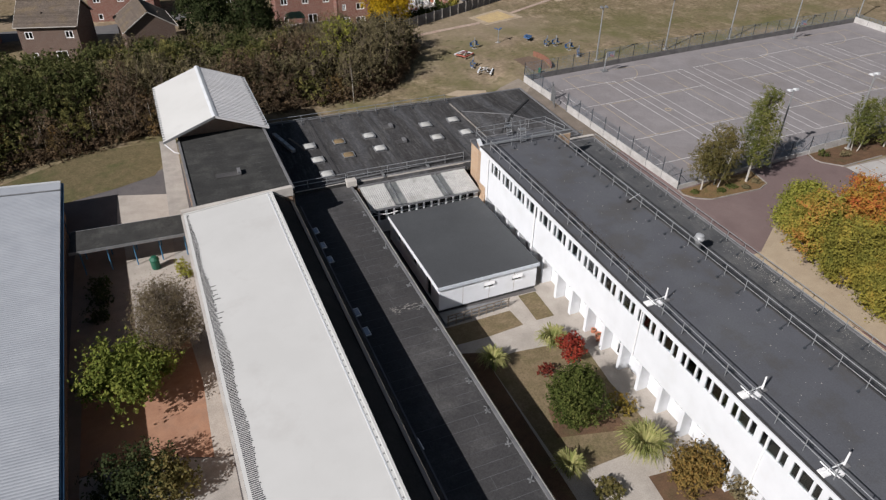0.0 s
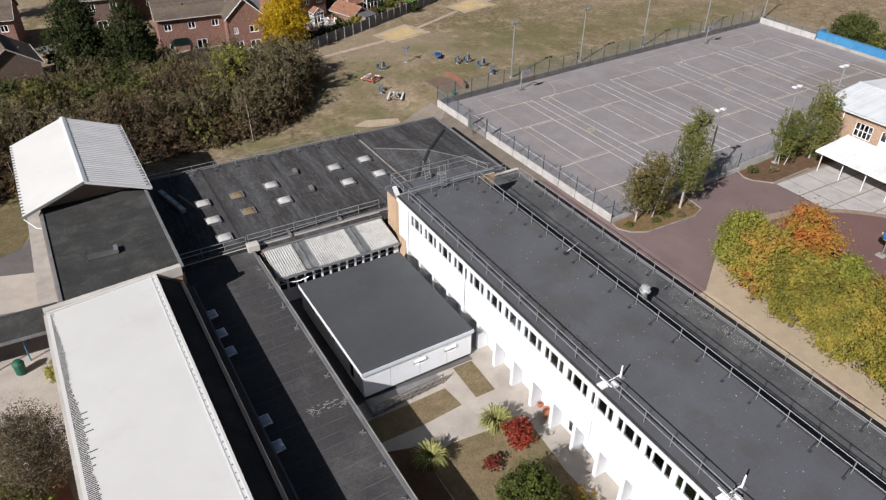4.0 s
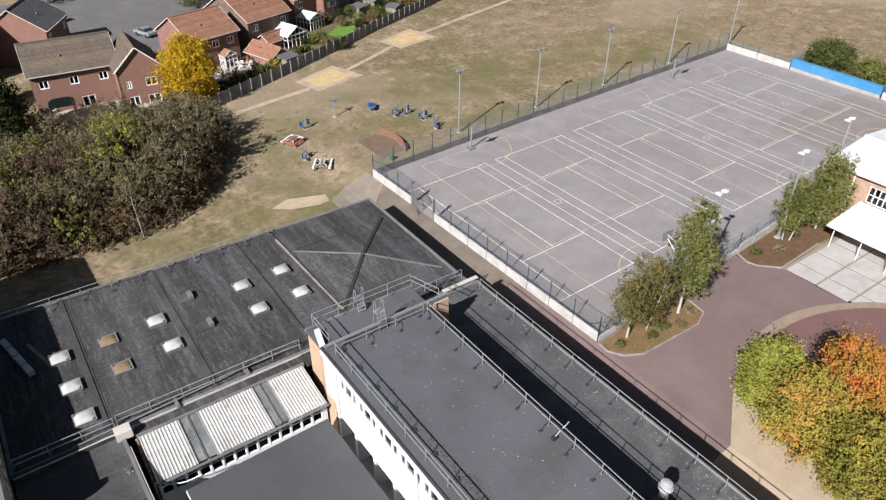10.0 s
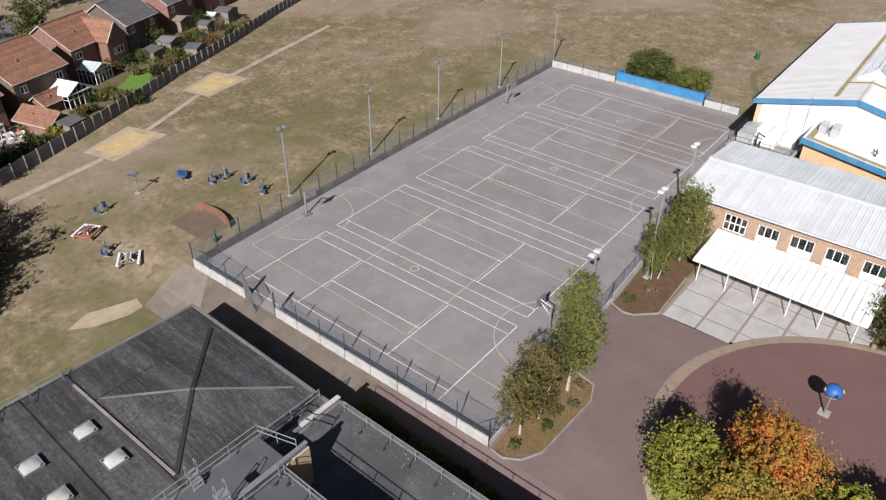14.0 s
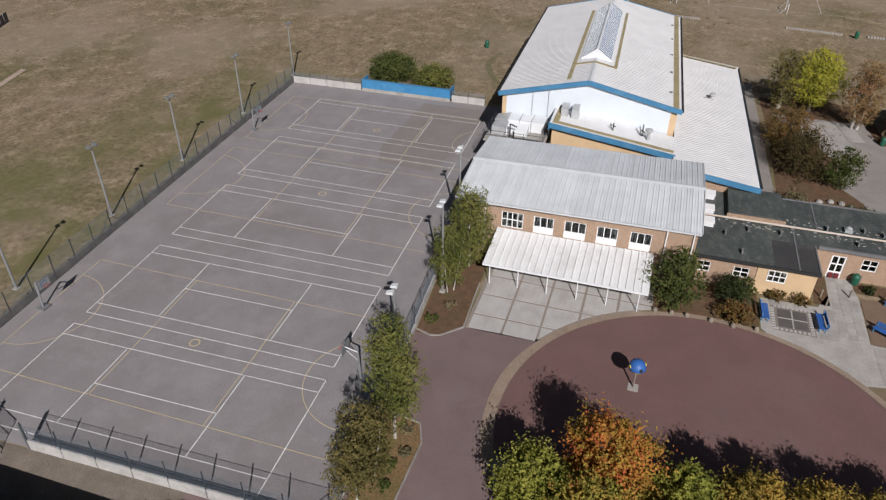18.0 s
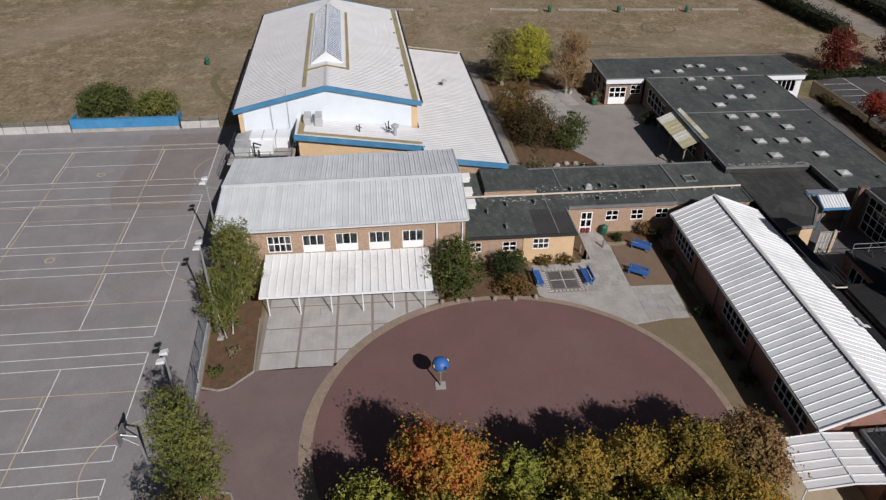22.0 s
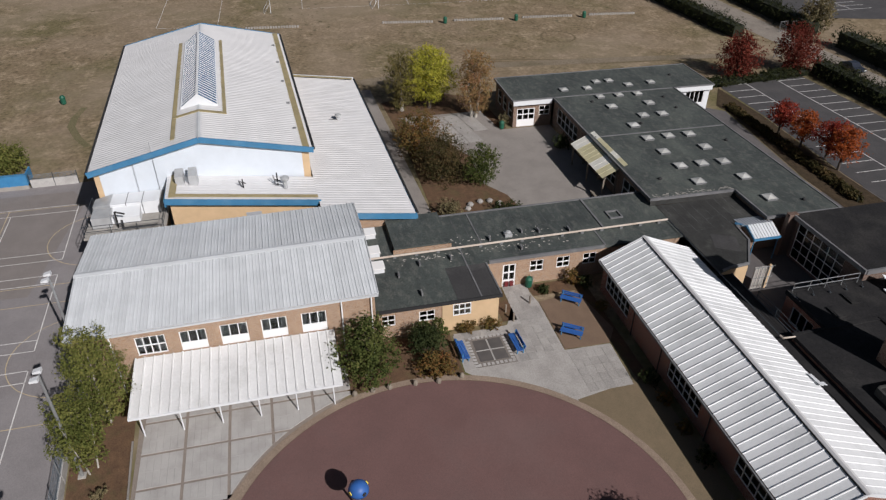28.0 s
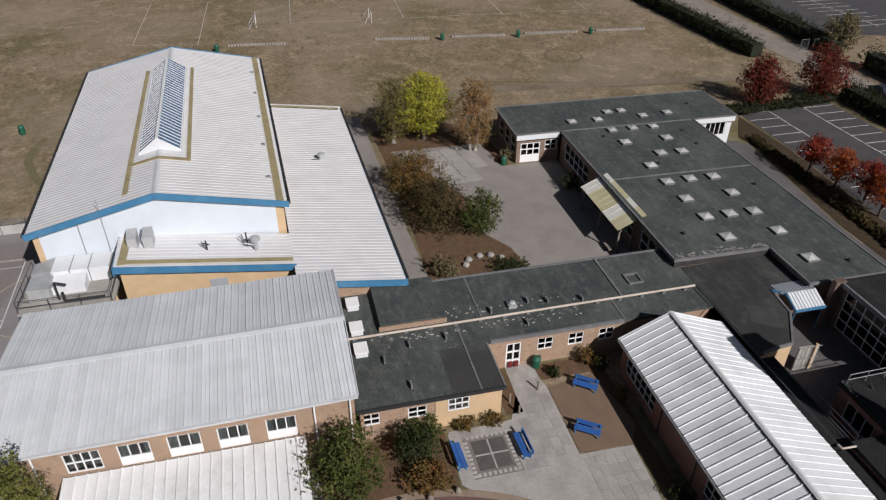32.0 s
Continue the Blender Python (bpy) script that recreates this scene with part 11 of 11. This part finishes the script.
def wins(L, up=3.0, ups=3, doors=True):
    o = [(0.9 + i * (L - 2.6) / max(1, ups - 1), 2.1 + i * (L - 2.6) / max(1, ups - 1), up, up + 1.15, 2) for i in range(ups)]
    if doors:
        o += [(L * 0.55, L * 0.55 + 1.7, -0.5, 1.5, 2), (1.2, 2.0, 0.2, 1.3, 1)]
    return o


house("semi_house", "red brick house with brown tiled roof and gabled wing", (20.6, 127.6, -0.9), -4, 11.0, 9.0, 5.3, 8.3, BRICK_HOUSE, TILE_BROWN, wins(10.0, 3.3, 3), (10.2, 16.0, 3.6, 5.2, 8.1))
house("semi_house", "brick house with an orange clay tile roof", (42.6, 129.6, -0.6), 15, 8.3, 9.0, 5.1, 7.8, BRICK_HOUSE, TILE_ORANGE, wins(8.0, 3.2, 3))
house("semi_house", "taller brick house with an orange clay tile roof", (53.0, 133.4, -0.4), 19, 8.8, 11.0, 5.2, 8.6, BRICK_DARK, TILE_ORANGE, wins(8.6, 3.3, 2))
house("semi_house", "brick house with orange roof and gabled end", (64.6, 141.3, -0.3), 22, 8.6, 9.0, 5.1, 8.2, BRICK_HOUSE, TILE_ORANGE, wins(8.4, 3.2, 2), (5.2, 9.4, 2.2, 5.0, 7.6))
house("terrace_house", "brick house with dark slate roof", (76.5, 147.0, -0.2), 24, 8.0, 9.0, 5.0, 8.0, BRICK_DARK, TILE_GREY, wins(7.8, 3.2, 2))
house("terrace_house", "brick house with dark slate roof", (87.5, 152.5, 0), 24, 8.0, 9.0, 5.0, 8.0, BRICK_HOUSE, TILE_GREY, wins(7.8, 3.2, 2))
house("terrace_house", "brick house with brown roof beyond the gardens", (98.5, 158.0, 0), 24, 9.0, 9.0, 5.0, 8.0, BRICK_HOUSE, TILE_BROWN, wins(8.8, 3.2, 2))
house("detached_house", "brick gable-ended house with grey roof across the close", (26.0, 147.0, -0.6), 62, 9.0, 9.0, 5.2, 8.4, BRICK_HOUSE, TILE_GREY, wins(8.8, 3.2, 2))
house("detached_house", "white-rendered house across the close", (52.0, 180.0, -0.4), -14, 10.0, 8.0, 5.2, 8.0, WHITE, TILE_GREY, wins(9.6, 3.2, 3))
house("detached_house", "brown brick house with brown tile roof behind the wood", (-19.2, 122.4, -1.0), -14, 8.6, 8.0, 5.4, 8.2, BRICK_DARK, TILE_BROWN, wins(8.4, 3.4, 2))
house("bungalow", "brown brick bungalow gable behind the wood", (3.2, 118.6, -1.0), 98, 9.0, 7.4, 4.4, 7.0, BRICK_DARK, TILE_BROWN, [(1, 2.4, 0.5, 1.8, 2)])
house("detached_house", "brick house with brown roof across the road", (-34.0, 128.0, -1.0), -10, 9.0, 8.0, 5.2, 8.2, BRICK_HOUSE, TILE_BROWN, wins(8.8, 3.2, 2))
house("detached_house", "brick house with dark roof behind the conifers", (-10.0, 141.0, -1.0), -8, 11.0, 8.0, 5.2, 8.2, BRICK_HOUSE, TILE_BROWN, wins(10.6, 3.2, 3))
house("detached_house", "brick house with grey roof behind the conifers", (8.0, 146.0, -1.0), -4, 10.0, 8.0, 5.2, 8.2, BRICK_DARK, TILE_GREY, wins(9.6, 3.2, 3))
sheet("close_road", [(28, 142), (42, 140.5), (52, 150), (66, 158), (72, 184), (20, 190), (24, 158)], 0.04, ROAD, "grey tarmac close between the houses", "road")
sheet("side_street", [(-60, 126), (-22, 134), (-6, 132.5), (6, 138), (6, 141), (-8, 138), (-24, 140), (-60, 134)], 0.04, ROAD, "pale grey street behind the wood", "road")
for at, rz, p, lab, v in (((41.5, 152.5, -0.3), 110, CAR_SILVER, "silver hatchback parked in the close", False), ((60.7, 176.5, -0.2), 160, CAR_WHITE, "white van parked in the close", True), ((33.8, 143.0, -0.5), 35, CAR_SILVER, "grey car parked beside the red house", False),
                          ((30.0, 170.0, -0.4), 20, CAR_DARK, "dark car parked across the close", False)):
    car(at, rz, p, lab, v)


def conservatory(at, rz, w, d, label, roof=None, low=0.4, eave=2.4, ridge=3.6, bays=5):
    """A white-framed sun room, its glazed gable on the garden side y = 0."""
    t = thing("conservatory", label, "conservatory", at, rz, "conservatories")
    part("plinth", G().box(0, 0, -0.4, w, d, low), BRICK_HOUSE, t)
    mm = G().box(-0.05, -0.05, low, 0.05, 0.05, eave - 0.1).mesh("mullion", UPVC)
    for i in range(bays + 1):
        for y in (0.05, d - 0.05):
            placed("mullion", mm, t, Matrix.Translation((0.05 + (w - 0.1) * i / bays, y, 0)))
    for i in range(1, 4):
        for x in (0.05, w - 0.05):
            placed("mullion", mm, t, Matrix.Translation((x, d * i / 4, 0)))
    part("transom", G().box(0.1, 0.02, eave - 0.75, w - 0.1, 0.09, eave - 0.66).box(0.02, 0.1, eave - 0.75, 0.09, d - 0.1, eave - 0.66), UPVC, t)
    part("glazing", G().box(0.06, 0.05, low, w - 0.06, 0.07, eave - 0.1).box(0.05, 0.08, low, 0.07, d - 0.06, eave - 0.1).box(w - 0.07, 0.08, low, w - 0.05, d - 0.06, eave - 0.1), GLASS, t)
    part("eaves_beam", G().box(-0.08, -0.08, eave - 0.1, w + 0.08, 0.12, eave + 0.02).box(-0.08, d - 0.12, eave - 0.1, w + 0.08, d + 0.08, eave + 0.02).box(-0.08, 0.12, eave - 0.1, 0.1, d - 0.12, eave + 0.02).box(w - 0.1, 0.12, eave - 0.1, w + 0.08, d - 0.12, eave + 0.02), UPVC, t)
    m = roof or WHITE
    for sgn in (0, 1):
        xe = -0.1 if sgn == 0 else w + 0.1
        n = bays
        for i in range(n):
            ya, yb = -0.1 + (d + 0.1) * i / n, -0.1 + (d + 0.1) * (i + 1) / n - 0.03
            q = [(xe, yb, eave), (xe, ya, eave), (w / 2, ya, ridge), (w / 2, yb, ridge)]
            part("roof_sheet", G().slab(q if sgn == 0 else q[::-1], 0.04), m, t)
    part("ridge_bar", G().box(w / 2 - 0.06, -0.12, ridge - 0.02, w / 2 + 0.06, d, ridge + 0.08), UPVC if roof is None else roof, t)
    part("gable_glazing", G().face((0.1, 0.05, eave), (w - 0.1, 0.05, eave), (w / 2, 0.05, ridge - 0.1)), GLASS, t)
    for i in range(1, bays):
        x = w * i / bays
        part("gable_bar", G().box(x - 0.04, -0.02, eave, x + 0.04, 0.04, eave + (ridge - eave) * (1 - abs(x - w / 2) / (w / 2))), UPVC, t)
    for sgn in (0, 1):
        part("gable_rail", G().bar((0 if sgn == 0 else w, -0.08, eave), (w / 2, -0.08, ridge), 0.08, 0.1), UPVC, t)


conservatory((58.5, 131.2, -0.4), 18, 4.4, 4.2, "white-framed conservatory with a bright white gabled roof")
conservatory((65.6, 137.6, -0.3), 22, 3.6, 3.2, "white-framed conservatory with a pale glazed roof", mat("pale_green_glazed_roof", (0.50, 0.56, 0.55), (0.42, 0.48, 0.47), 1.0, 0.3, 0.0), ridge=3.1)
conservatory((47.0, 128.6, -0.5), 15, 2.2, 1.5, "small white-framed bay with an orange tiled roof", TILE_ORANGE, 0.1, 2.2, 2.9, 3)
house("garage", "low brick garage with orange tile roof in the gardens", (51.1, 130.3, -0.5), -73, 6.0, 3.6, 1.9, 3.2, BRICK_HOUSE, TILE_ORANGE, [], group="garages")
house("garage", "low brick lean-to with orange tile roof", (55.4, 131.6, -0.4), 19, 4.0, 2.6, 2.0, 3.0, BRICK_HOUSE, TILE_ORANGE, [], group="garages")
for at, rz, lab in (((54.4, 122.6, -0.4), 22, "small grey-green-roofed garden shed"), ((76.5, 139.8, -0.1), 24, "grey felt-roofed garden shed"), ((80.5, 141.6, 0), 24, "brown timber garden shed")):
    t = thing("garden_shed", lab, "shed", at, rz, "garden sheds")
    part("body", G().box(0, 0, -0.3, 2.6, 2.0, 1.9), TIMBER, t)
    part("roof", G().slab([(-0.15, -0.15, 1.95), (2.75, -0.15, 1.95), (2.75, 2.15, 2.25), (-0.15, 2.15, 2.25)], 0.08), TILE_GREY, t)
for (x, y), rz, w, d, h, lab, m in (((80.6, 141.4), 24, 3.4, 2.6, 2.2, "pale grey felt-roofed garden shed", LEAD), ((82.2, 136.4), 24, 3.0, 2.2, 1.9, "blue-grey-roofed garden shed by the fence", FELT_SMOOTH), ((88.6, 151.0), 24, 3.6, 2.6, 2.2, "brown-roofed garden pergola shed", TIMBER),
                                   ((91.0, 146.4), 24, 2.6, 2.0, 1.9, "dark felt-roofed garden shed", TILE_GREY), ((97.6, 149.4), 24, 3.6, 2.8, 2.3, "dark felt-roofed garden outbuilding by the fence", TILE_GREY), ((94.8, 150.0), 24, 2.2, 1.8, 2.0, "small white garden cabin", ROOF_WHITE),
                                   ((76.0, 145.9), 24, 2.6, 2.2, 2.1, "grey lean-to behind the slate-roofed house", TILE_GREY)):
    t = thing("garden_shed", lab, "shed", (x, y, gz(x, y)), rz, "garden sheds")
    part("body", G().box(0, 0, -0.3, w, d, h - 0.1), TIMBER, t)
    part("roof", G().slab([(-0.15, -0.15, h - 0.08), (w / 2, -0.15, h + 0.35), (w / 2, d + 0.15, h + 0.35), (-0.15, d + 0.15, h - 0.08)], 0.07), m, t)
    part("roof", G().slab([(w / 2, -0.15, h + 0.35), (w + 0.15, -0.15, h - 0.08), (w + 0.15, d + 0.15, h - 0.08), (w / 2, d + 0.15, h + 0.35)], 0.07), m, t)
    part("gable", G().face((0, -0.01, h - 0.1), (w, -0.01, h - 0.1), (w / 2, -0.01, h + 0.3)), TIMBER, t)
    part("door", G().box(w * 0.35, -0.04, -0.1, w * 0.65, -0.005, h - 0.35), FENCE_GREY, t)
gz1 = thing("garden_gazebo", "green-roofed garden gazebo on timber posts", "gazebo", (23.2, 124.2, -0.9), -5)
part("roof", G().face((-1.6, -1.4, 2.2), (1.6, -1.4, 2.2), (0.9, 0, 3.0), (-0.9, 0, 3.0)).face((1.6, 1.4, 2.2), (-1.6, 1.4, 2.2), (-0.9, 0, 3.0), (0.9, 0, 3.0)).face((-1.6, 1.4, 2.2), (-1.6, -1.4, 2.2), (-0.9, 0, 3.0)).face((1.6, -1.4, 2.2), (1.6, 1.4, 2.2), (0.9, 0, 3.0)), mat("green_canvas", (0.12, 0.19, 0.12), (0.10, 0.16, 0.10), 1.0), gz1)
for x in (-1.4, 1.4):
    for y in (-1.2, 1.2):
        part("post", G().box(x - 0.08, y - 0.08, 0, x + 0.08, y + 0.08, 2.2), TIMBER, gz1)
sheet("garden_lawn", [(67.0, 134.4), (67.4, 131.2), (69.6, 131.8), (71.6, 133.5), (74.4, 137.0), (73.6, 140.0), (71.6, 138.8), (69.4, 136.2)], 0.06, GREEN_LAWN, "vivid green garden lawn", "grass")
sheet("garden_patio", [(44.4, 124.6), (51.6, 126.6), (50.8, 131.0), (43.4, 129.2)], 0.06, PAVE_CREAM, "pale garden patio with pots", "paving")
sheet("garden_patio", [(20, 122.6), (36, 121.6), (36, 127), (20, 128)], 0.06, PAVE_CREAM, "pale garden patio behind the red house", "paving")
sheet("garden_ground", [(52, 122), (104, 146.4), (100, 150), (88, 152), (60, 134)], 0.045, LAWN_ROUGH, "rough grass of the planted back gardens", "grass")


def garden_fence(pts):
    t = thing("garden_fence", "grey close-boarded garden fence with concrete posts", "fence", (*pts[0], gz(*pts[0])), world=True)
    pm = G().box(-0.07, -0.07, -0.3, 0.07, 0.07, 1.9).mesh("post", CONCRETE)
    for p, q in zip(pts, pts[1:]):
        a, b = Vector(p), Vector(q)
        n = round((b - a).length / 1.85)
        for i in range(n):
            u, v = a.lerp(b, i / n), a.lerp(b, (i + 1) / n)
            zu, zv = gz(*u), gz(*v)
            part("fence_panel", G().bar((u.x, u.y, zu + 0.92), (v.x, v.y, zv + 0.92), 0.05, 1.75), FENCE_GREY, t)
            placed("post", pm, t, Matrix.Translation((u.x, u.y, zu)))


garden_fence([(39.5, 115.2), (48.6, 118.7), (54.3, 121.1), (60.6, 124.2), (69.0, 128.4), (74.0, 131.2), (90, 138.6), (107.0, 147.6), (130, 158.5)])
for i, (x, y, r, h, m) in enumerate(((46.0, 121.0, 1.4, 1.8, L_GREEN), (48.5, 121.8, 1.5, 1.6, L_DARK), (50.8, 122.9, 1.3, 1.6, L_GREEN), (53.0, 124.0, 1.2, 1.7, L_YELLOW_GREEN), (43.0, 119.3, 1.6, 2.2, L_DARK), (64.4, 128.8, 1.2, 1.6, L_OLIVE), (65.8, 126.4, 1.6, 1.7, L_DARK),
                                     (71.6, 137.4, 1.2, 1.8, L_OLIVE), (74.6, 136.2, 1.5, 2.2, L_BIRCH), (76.0, 134.6, 1.3, 2.0, L_RUST), (63.2, 131.2, 1.0, 1.5, L_BIRCH), (70.2, 141.2, 1.3, 2.0, L_RUST), (79.2, 138.0, 1.6, 2.4, L_BIRCH), (83.0, 141.5, 1.6, 2.4, L_DARK), (88.0, 144.0, 1.7, 2.6, L_GREEN),
                                     (94.0, 147.0, 1.7, 2.6, L_OLIVE), (53.8, 163.0, 2.6, 4.0, L_GREEN), (59.0, 160.0, 2.2, 3.0, L_DARK), (38.0, 141.0, 1.6, 2.4, L_GREEN), (17.0, 124.0, 1.8, 2.4, L_GREEN), (30.5, 121.0, 1.4, 1.2, L_DARK), (81.0, 150.0, 2.4, 4.0, L_GREEN))):
    bush("garden_shrub", "rounded garden shrub behind the fence", (x, y, gz(x, y)), r, h, m, 1500, 0.11, 500 + i, 7, group="garden shrubs")
for i, (x, y, r, h, m) in enumerate(((75.6, 141.3, 1.3, 2.2, L_GREEN), (73.6, 134.0, 1.2, 1.9, L_DARK), (64.7, 131.5, 1.1, 1.8, L_GREEN), (83.4, 150.5, 1.4, 2.4, L_GREEN), (64.3, 171.2, 2.2, 3.4, L_DARK), (53.3, 165.6, 2.6, 4.2, L_GREEN), (68.9, 170.0, 1.6, 2.4, L_BIRCH), (82.2, 148.5, 1.5, 2.4, L_GREEN), (92.7, 151.0, 1.6, 3.2, L_DARK), (77.9, 137.4, 1.2, 1.8, L_OLIVE), (73.3, 142.2, 1.2, 1.9, L_DARK), (86.0, 145.0, 1.5, 2.2, L_RUST), (79.0, 142.0, 1.2, 2.0, L_DARK), (99.0, 151.5, 1.6, 2.4, L_GREEN))):
    bush("topiary", "clipped rounded green bush in the gardens", (x, y, gz(x, y)), r, h, m, 2600, 0.09, 600 + i, 7, group="clipped garden bushes")


def garden_chair(at, rz):
    t = thing("garden_chair", "white plastic garden chair on the patio", "chair", at, rz, "patio chairs")
    part("seat", G().box(-0.25, -0.25, 0.4, 0.25, 0.25, 0.44), UPVC, t)
    part("backrest", G().bar((0, 0.25, 0.44), (0, 0.36, 0.95), 0.5, 0.04), UPVC, t)
    for x in (-0.22, 0.22):
        for y in (-0.22, 0.22):
            part("leg", G().box(x - 0.03, y - 0.03, 0, x + 0.03, y + 0.03, 0.4), UPVC, t)


for at, rz in (((48.9, 127.2), 20), ((49.7, 128.1), 110), ((47.6, 126.4), 200), ((50.2, 126.9), 300), ((36.6, 126.0), 40), ((37.4, 126.6), 160)):
    garden_chair((*at, gz(*at) + 0.06), rz)
tb = thing("patio_table", "round pale patio table between the chairs", "table", (48.9, 128.3, gz(48.9, 128.3) + 0.06))
part("tabletop", G().lathe((0, 0, 0.68), [(0.55, 0), (0.55, 0.04), (0.02, 0.05)], 14), COPING, tb)
part("leg", G().tube((0, 0, 0), (0, 0, 0.7), 0.05), STEEL_DULL, tb)
part("foot", G().lathe((0, 0, 0), [(0.3, 0), (0.28, 0.05), (0.04, 0.08)], 10), STEEL_DULL, tb)
for i, (x, y) in enumerate(((45.4, 126.0), (46.2, 125.7), (47.2, 125.5), (50.9, 128.6), (50.8, 129.6), (49.6, 130.4), (45.0, 128.4))):
    t = thing("plant_pot", "terracotta pot with a small plant on the patio", "plant pot", (x, y, gz(x, y) + 0.06), 30 * i, "patio pots")
    part("pot", G().lathe((0, 0, 0), [(0.18, 0), (0.26, 0.34), (0.29, 0.4), (0.22, 0.4)], 9), TERRACOTTA, t)
    part("foliage", leaf_mesh("foliage", [(0, 0, 0.65, 0.32, 0.32, 0.3)], 160, 0.09, 620 + i, (L_GREEN, L_RUST, L_LIME)[i % 3]), (L_GREEN, L_RUST, L_LIME)[i % 3], t)
_q = random.Random(640)
for i in range(26):
    u = (i + _q.random()) / 26
    x = 50 + 52 * u
    y = 121.6 + 23.4 * u + _q.uniform(0.8, 5.0)
    if 65.5 < x < 75.5:
        continue
    bush("garden_shrub", "mixed green garden shrub inside the fence", (x, y, gz(x, y)), _q.uniform(0.6, 1.5), _q.uniform(0.9, 2.4), (L_GREEN, L_DARK, L_BIRCH, L_OLIVE, L_RUST)[i % 5], 1100, 0.1, 641 + i, 6, group="garden shrubs")
for i, (x, y, h, r) in enumerate(((70, 168, 8, 3.2), (92, 166, 8, 3.4), (112, 160, 7, 3), (16, 162, 8, 3.4), (-28, 146, 8, 3.4), (-44, 124, 8, 3.4), (30, 185, 9, 3.6), (80, 185, 9, 3.6), (-2, 160, 8, 3.5))):
    tree("street_tree", "leafy green tree among the houses", (x, y, -0.4), h, r, (L_GREEN, L_BIRCH, L_DARK)[i % 3], 4000, 0.18, 0.15, seed=560 + i, group="street trees", k=14)


# ---- pieces: slabs of the canopy bay and the terrace ----
def slabs(parent_label, name, x0, y0, nx, ny, sx, sy, keep, material, gap, dz, group=None):
    t = thing(name, parent_label, "paving", (x0, y0, 0), world=True, kind="structure")
    me = G().box(gap / 2, gap / 2, 0, sx - gap / 2, sy - gap / 2, 0.03).mesh("slab", material)
    for i in range(nx):
        for j in range(ny):
            x, y = x0 + i * sx, y0 + j * sy
            if keep(x + sx / 2, y + sy / 2):
                placed("slab", me, t, Matrix.Translation((x, y, dz)))


def off_circle(x, y, d=0.0):
    return math.hypot(x - CX, y - CY) > CR + 0.75 + d


bay = thing("bay_slabs", "large pale concrete bays with brown joints under the canopy", "paving", (76, 42, 0), kind="structure", world=True)
for i in range(4):
    for j in range(5):
        # each bay is laid with two rows of narrow slabs
        for ii in range(2):
            for jj in range(6):
                xa = 69.6 + 2.95 * i + 1.375 * ii
                ya = 49.15 - 3.0 * (j + 1) + 0.2 + 0.467 * jj
                xb, yb = xa + 1.368, ya + 0.46
                xa = max(xa, 70.55)
                if xb - xa < 0.2:
                    continue
                cx, cy = (xa + xb) / 2, (ya + yb) / 2
                far = [math.hypot(x - CX, y - CY) for x in (xa, xb) for y in (ya, yb)]
                if max(far) < CR + 0.8:
                    continue
                bm = bmesh.new()
                bm.faces.new([bm.verts.new(p) for p in ((xa, ya, 0), (xb, ya, 0), (xb, yb, 0), (xa, yb, 0))])
                if min(far) < CR + 0.8:
                    a = math.atan2(cy - CY, cx - CX)
                    bmesh.ops.bisect_plane(bm, geom=bm.verts[:] + bm.edges[:] + bm.faces[:], plane_co=(CX + (CR + 0.85) * math.cos(a), CY + (CR + 0.85) * math.sin(a), 0), plane_no=(math.cos(a), math.sin(a), 0), clear_inner=True)
                if not bm.faces:
                    bm.free()
                    continue
                r = bmesh.ops.extrude_face_region(bm, geom=bm.faces[:])
                for v in r["geom"]:
                    if isinstance(v, bmesh.types.BMVert):
                        v.co.z += 0.04
                bmesh.ops.recalc_face_normals(bm, faces=bm.faces[:])
                me = bpy.data.meshes.new("slab")
                bm.to_mesh(me)
                bm.free()
                me.materials.append(BAY_SLAB)
                ob = part("slab", me, BAY_SLAB, bay)
                ob.matrix_basis = Matrix.Translation((0, 0, 0.015))
slabs("pale grey slabs of the terrace walk", "terrace_slabs", 73.9, 12.95, 10, 5, 0.9, 0.72, lambda x, y: off_circle(x, y, 0.3) and x < 78.6, SLAB, 0.02, 0.005)
slabs("pale grey slabs of the path to the door", "path_slabs", 78.9, 16.85, 11, 4, 0.85, 0.72, lambda x, y: off_circle(x, y, 0.3) and y < 19.2, SLAB, 0.02, 0.005)
slabs("pale grey slabs round the benches", "bench_slabs", 78.3, 19.1, 5, 8, 0.9, 0.75, lambda x, y: off_circle(x, y, 0.4) and not (78.4 < x < 82.2 and 20.8 < y < 24.5) and (x < 82.4), SLAB, 0.02, 0.005)
